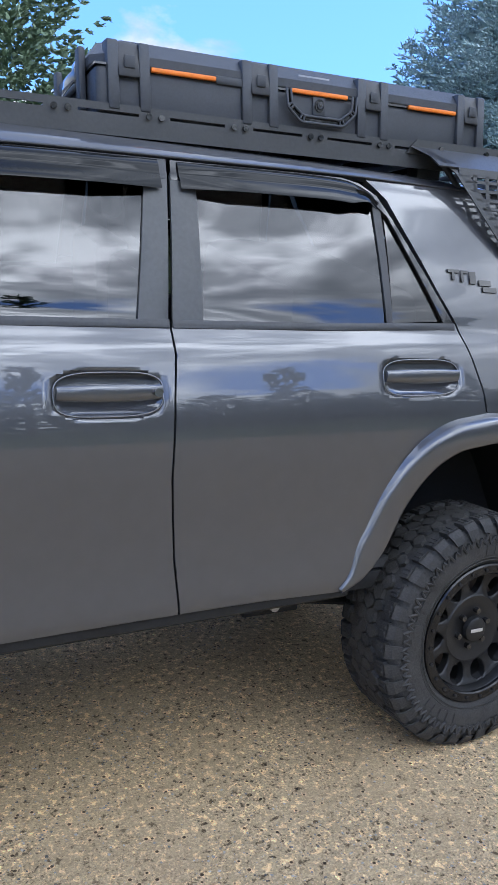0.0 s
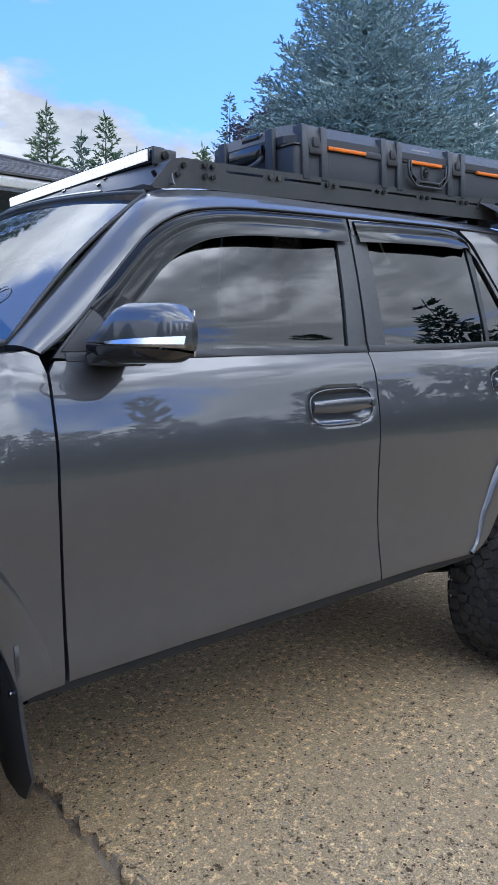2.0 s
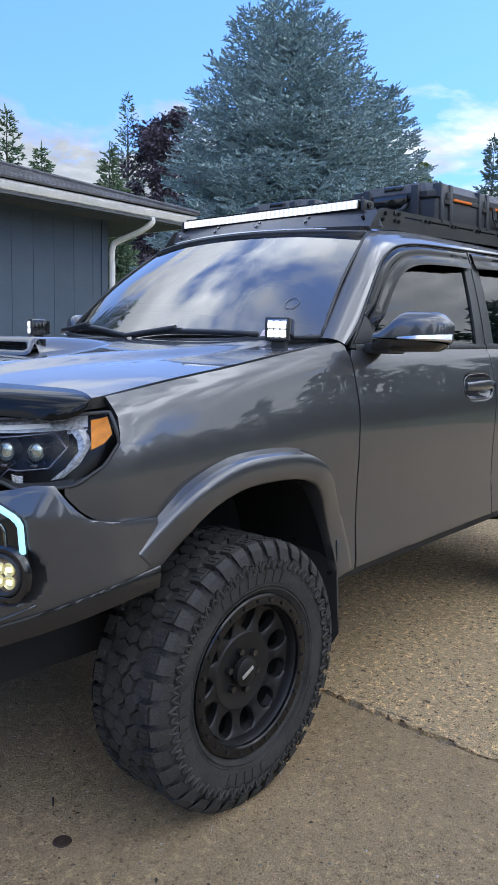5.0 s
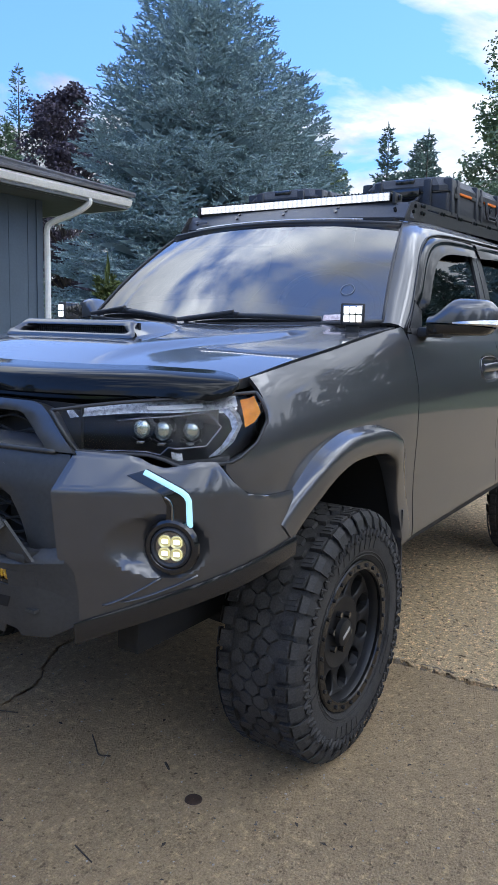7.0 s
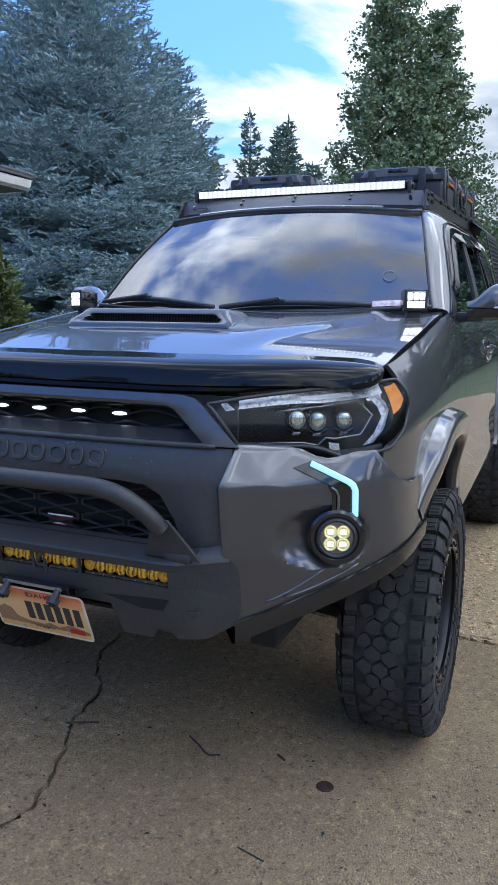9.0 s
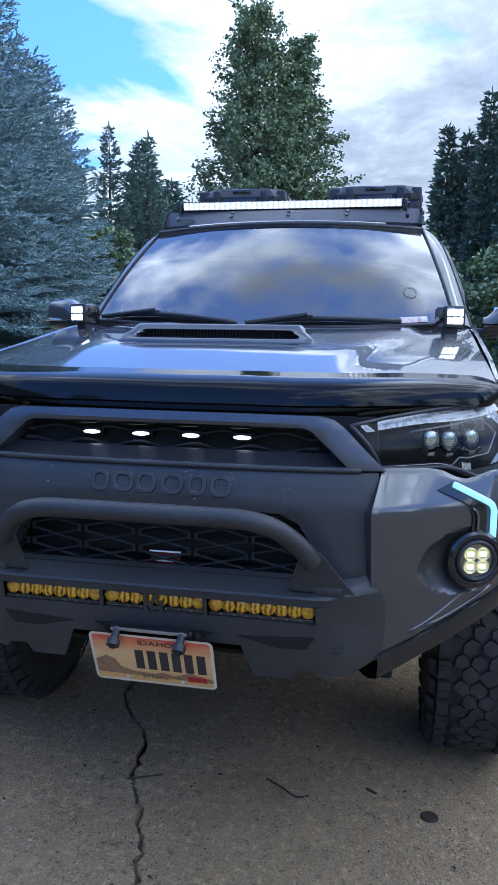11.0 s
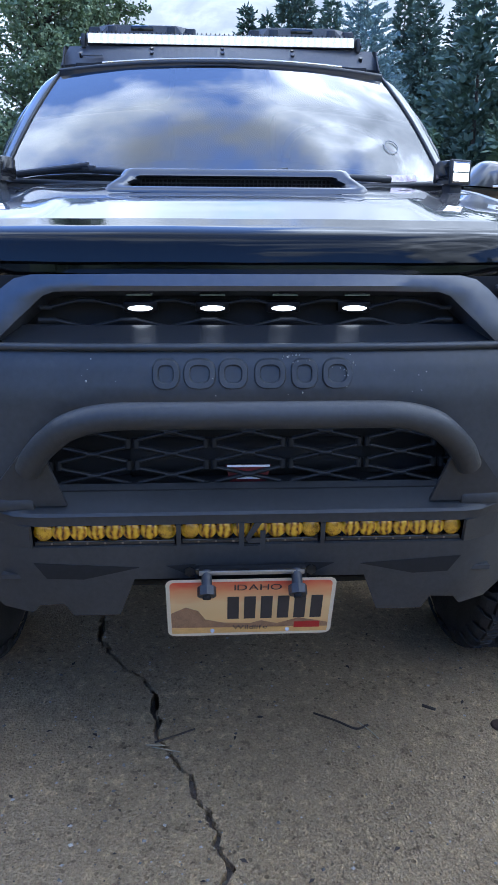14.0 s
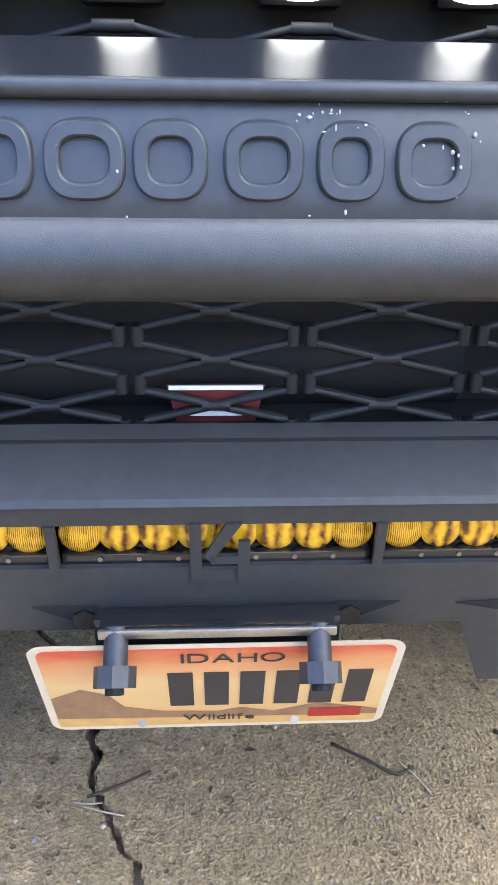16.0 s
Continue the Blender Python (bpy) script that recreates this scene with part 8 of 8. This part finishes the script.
spruce(14.9, 11.1, 10.15, 4.75, BLUE, "large dense blue spruce behind the house", 1, tiers=28, most=64, tuft=0.098, per=22)
spruce(18.1, 10.0, 8.8, 3.0, BLUE, "smaller blue spruce beside the large one", 2, tiers=24, most=38, shape=0.7, tuft=0.092, per=20)
C0 = (-0.9, -2.3)
for i, (az, el, d, rr, mm, lab) in enumerate((
        (51.2, 17.2, 66, 4.6, GREEN, "tall dark green conifer in the distance"),
        (59.9, 15.5, 46, 3.2, PINE, "tall green pine behind the house"), (64.0, 15.9, 46, 3.0, PINE, "tall green pine behind the house"),
        (61.7, 14.3, 50, 2.4, GREEN, "tall dark green conifer in the distance"), (57.6, 13.3, 42, 2.2, PINE, "tall green pine behind the house"),
        (52.8, 13.6, 40, 2.2, PINE, "tall green pine behind the house"),
        (24.6, 14.6, 50, 2.5, GREEN, "tall dark green conifer in the distance"), (21.7, 14.2, 52, 3.2, GREEN, "tall dark green conifer in the distance"))):
    X, Y = at(C0[0], C0[1], az, d)
    conifer(X, Y, 1.4 + d * math.tan(radians(el)), rr * 0.78, mm, lab, 20 + i, levels=46, per=13, sprigs=12, size=0.42, gap=0.18, bare=0.15, droop=0.2, shape=0.75, fat=0.15)
X, Y = at(1.07, -2.66, 81.5, 26)
conifer(X, Y, 15.5, 4.9, PINE, "broad green pine behind the house", 40, levels=42, per=22, sprigs=13, size=0.40, gap=0.12, shape=0.5, bare=0.10)
X, Y = at(-0.87, -2.36, 48.4, 50)
broadleaf(X, Y, 16.3, 4.9, MAPLE, "dark purple-leaved maple behind the house", 50, 34000, 0.24, low=0.12, clumps=120, puff=0.85)
X, Y = at(-0.9, -2.3, 29.6, 30)
broadleaf(X, Y, 8.6, 1.6, LIME, "light green shrub-like tree behind the spruce", 51, 4000, 0.18)
X, Y = at(-2.45, -0.5, 11.4, 31)
limbed(X, Y, 14.2, 3.0, LEAF, "tall leafy green tree in the distance", 52, 150, 12, 40, shape=0.62)
X, Y = at(-2.45, -0.5, 8.2, 32)
limbed(X, Y, 13.4, 4.1, LEAF, "tall leafy green tree in the distance", 53, 145, 14, 40, shape=1.15)
for i, (az, el, d, rr, mm) in enumerate(((-2.9, 14.6, 60, 2.0, GREEN), (-4.3, 14.2, 60, 2.0, GREEN), (-5.7, 16.6, 58, 1.9, GREEN), (-6.9, 16.3, 58, 1.9, GREEN), (-8.6, 14.8, 56, 3.2, GREEN), (-11.0, 16.3, 50, 5.0, BLUE), (-13.6, 15.4, 62, 2.6, GREEN), (-15.0, 16.0, 60, 2.6, GREEN), (-17.5, 15.5, 62, 3.0, GREEN), (19.3, 13.6, 56, 3.4, GREEN), (17.2, 11.0, 60, 3.4, GREEN))):
    X, Y = at(-2.49, -0.13, az, d)
    if mm is BLUE:
        spruce(X, Y, 1.35 + d * math.tan(radians(el)), rr * 0.9, mm, "blue spruce at the end of the garden", 60 + i, tiers=22, most=26, shape=0.75, tuft=0.30, per=8, group="conifers beyond the lawn")
        continue
    conifer(X, Y, 1.35 + d * math.tan(radians(el)), rr, mm, "tall conifer at the end of the garden", 60 + i, levels=46, per=17, sprigs=15, size=0.62, gap=0.12, bare=0.05, shape=0.75, fat=0.17, group="conifers beyond the lawn")
rb = random.Random(77)
for i, (az, d, hh, rr, mm) in enumerate(((16.5, 40, 6.5, 3.6, LEAF), (13.6, 36, 6.0, 3.0, LIME), (3.0, 44, 7.0, 4.0, LEAF), (-1.0, 48, 7.5, 4.0, LEAF), (-8.5, 40, 7.0, 4.0, LEAF), (-12.0, 34, 5.0, 3.2, LEAF), (-15.0, 36, 5.5, 3.4, LEAF), (-27.0, 50, 8, 4.5, LEAF), (21.5, 46, 7.5, 4.0, LEAF), (25.0, 48, 7.5, 4.0, LEAF), (31.0, 40, 7.0, 4.0, LIME))):
    X, Y = at(-2.49, -0.13, az, d)
    broadleaf(X, Y, hh, rr, mm, "leafy green bush at the garden's edge", 80 + i, 10000, 0.28, low=0.04, clumps=46, group="bushes at the garden's edge")
X, Y = at(-2.16, -1.57, 42.6, 12.5)
conifer(X, Y, 2.1, 0.36, LIME, "small green cypress beside the house", 99, levels=22, per=14, sprigs=5, size=0.16, droop=-0.6, shape=0.5, bare=0.0, group="garden cypress")
# trees across the road, seen in the door glass and the paint
for i, (az, d, hh, rr, mm) in enumerate(((-20, 34, 11, 3.4, GREEN), (-26, 30, 9.5, 3.2, PINE), (-31, 36, 15, 3.6, GREEN), (-37, 30, 10, 3.6, GREEN), (-43, 36, 12, 4.0, PINE), (-50, 32, 9.5, 4.0, GREEN), (-56, 34, 14.5, 3.6, GREEN), (-62, 30, 10.5, 3.6, PINE), (-69, 36, 12, 4.4, GREEN), (-77, 30, 15.5, 3.8, PINE), (-85, 36, 12, 4.0, GREEN), (-95, 32, 14.5, 3.4, GREEN), (-107, 36, 12, 4.4, GREEN), (-120, 32, 11, 4.0, PINE), (-135, 34, 12, 4.0, GREEN), (-152, 30, 11, 4.0, PINE), (172, 30, 9, 4.0, PINE), (150, 24, 9, 3.6, PINE))):
    X, Y = at(0, 0, az, d)
    conifer(X, Y, hh, rr, mm, "dark conifer across the road", 120 + i, levels=26, per=12, sprigs=7, size=0.75, gap=0.12, group="conifers across the road")


def neighbour():
    N = thing("house", "low grey neighbouring house with brown roof", "house", at=(24, 8.6, 0))
    wallm = mat("grey_render", (0.42, 0.42, 0.42), 0.8, 0, 0.1, 3)
    put = lambda n, bm, m: (bmesh.ops.transform(bm, matrix=Matrix.Translation((-24, -8.6, 0)), verts=bm.verts), part(n, bm, m, N))[1]
    put("wall", box(24, 32, 7.9, 15, -0.03, 2.5), wallm)
    put("roof", loft([[(23.4, 7.3, 2.45), (32.6, 7.3, 2.45)], [(25.5, 11.4, 3.7), (32.6, 11.4, 3.7)], [(23.4, 15.6, 2.45), (32.6, 15.6, 2.45)]], out=(0, 0, 1), thick=0.15), mat("brown_shingle", (0.16, 0.13, 0.11), 0.9, 0, 0.3, 5, 0.6, 60))
    put("gutter", box(23.3, 23.42, 7.3, 15.6, 2.36, 2.50, 0.01), GUTTER)


neighbour()


def far_house():
    N = thing("house", "pale low house beyond the lawn", "house", at=(44, -18.5, 0))
    put = lambda n, bm, m, l="": (bmesh.ops.transform(bm, matrix=Matrix.Translation((-44, 18.5, 0)), verts=bm.verts), part(n, bm, m, N, l))[1]
    put("wall", box(40.6, 48, -24, -13.4, -0.03, 3.6), mat("pale_grey_siding", (0.40, 0.41, 0.42), 0.8, 0, 0.1, 3))
    put("roof", loft([[(40, -24.5, 3.62), (40, -12.9, 3.62)], [(44.3, -24.5, 5.05), (44.3, -12.9, 5.05)], [(48.6, -24.5, 3.62), (48.6, -12.9, 3.62)]], out=(0, 0, 1), thick=0.12), mat("pale_roof_sheet", (0.52, 0.53, 0.55), 0.6, 0, 0.08, 1.5), "pale sheet roof")
    put("gutter", box(39.9, 40.02, -24.5, -12.9, 3.50, 3.64, 0.01), GUTTER)


far_house()
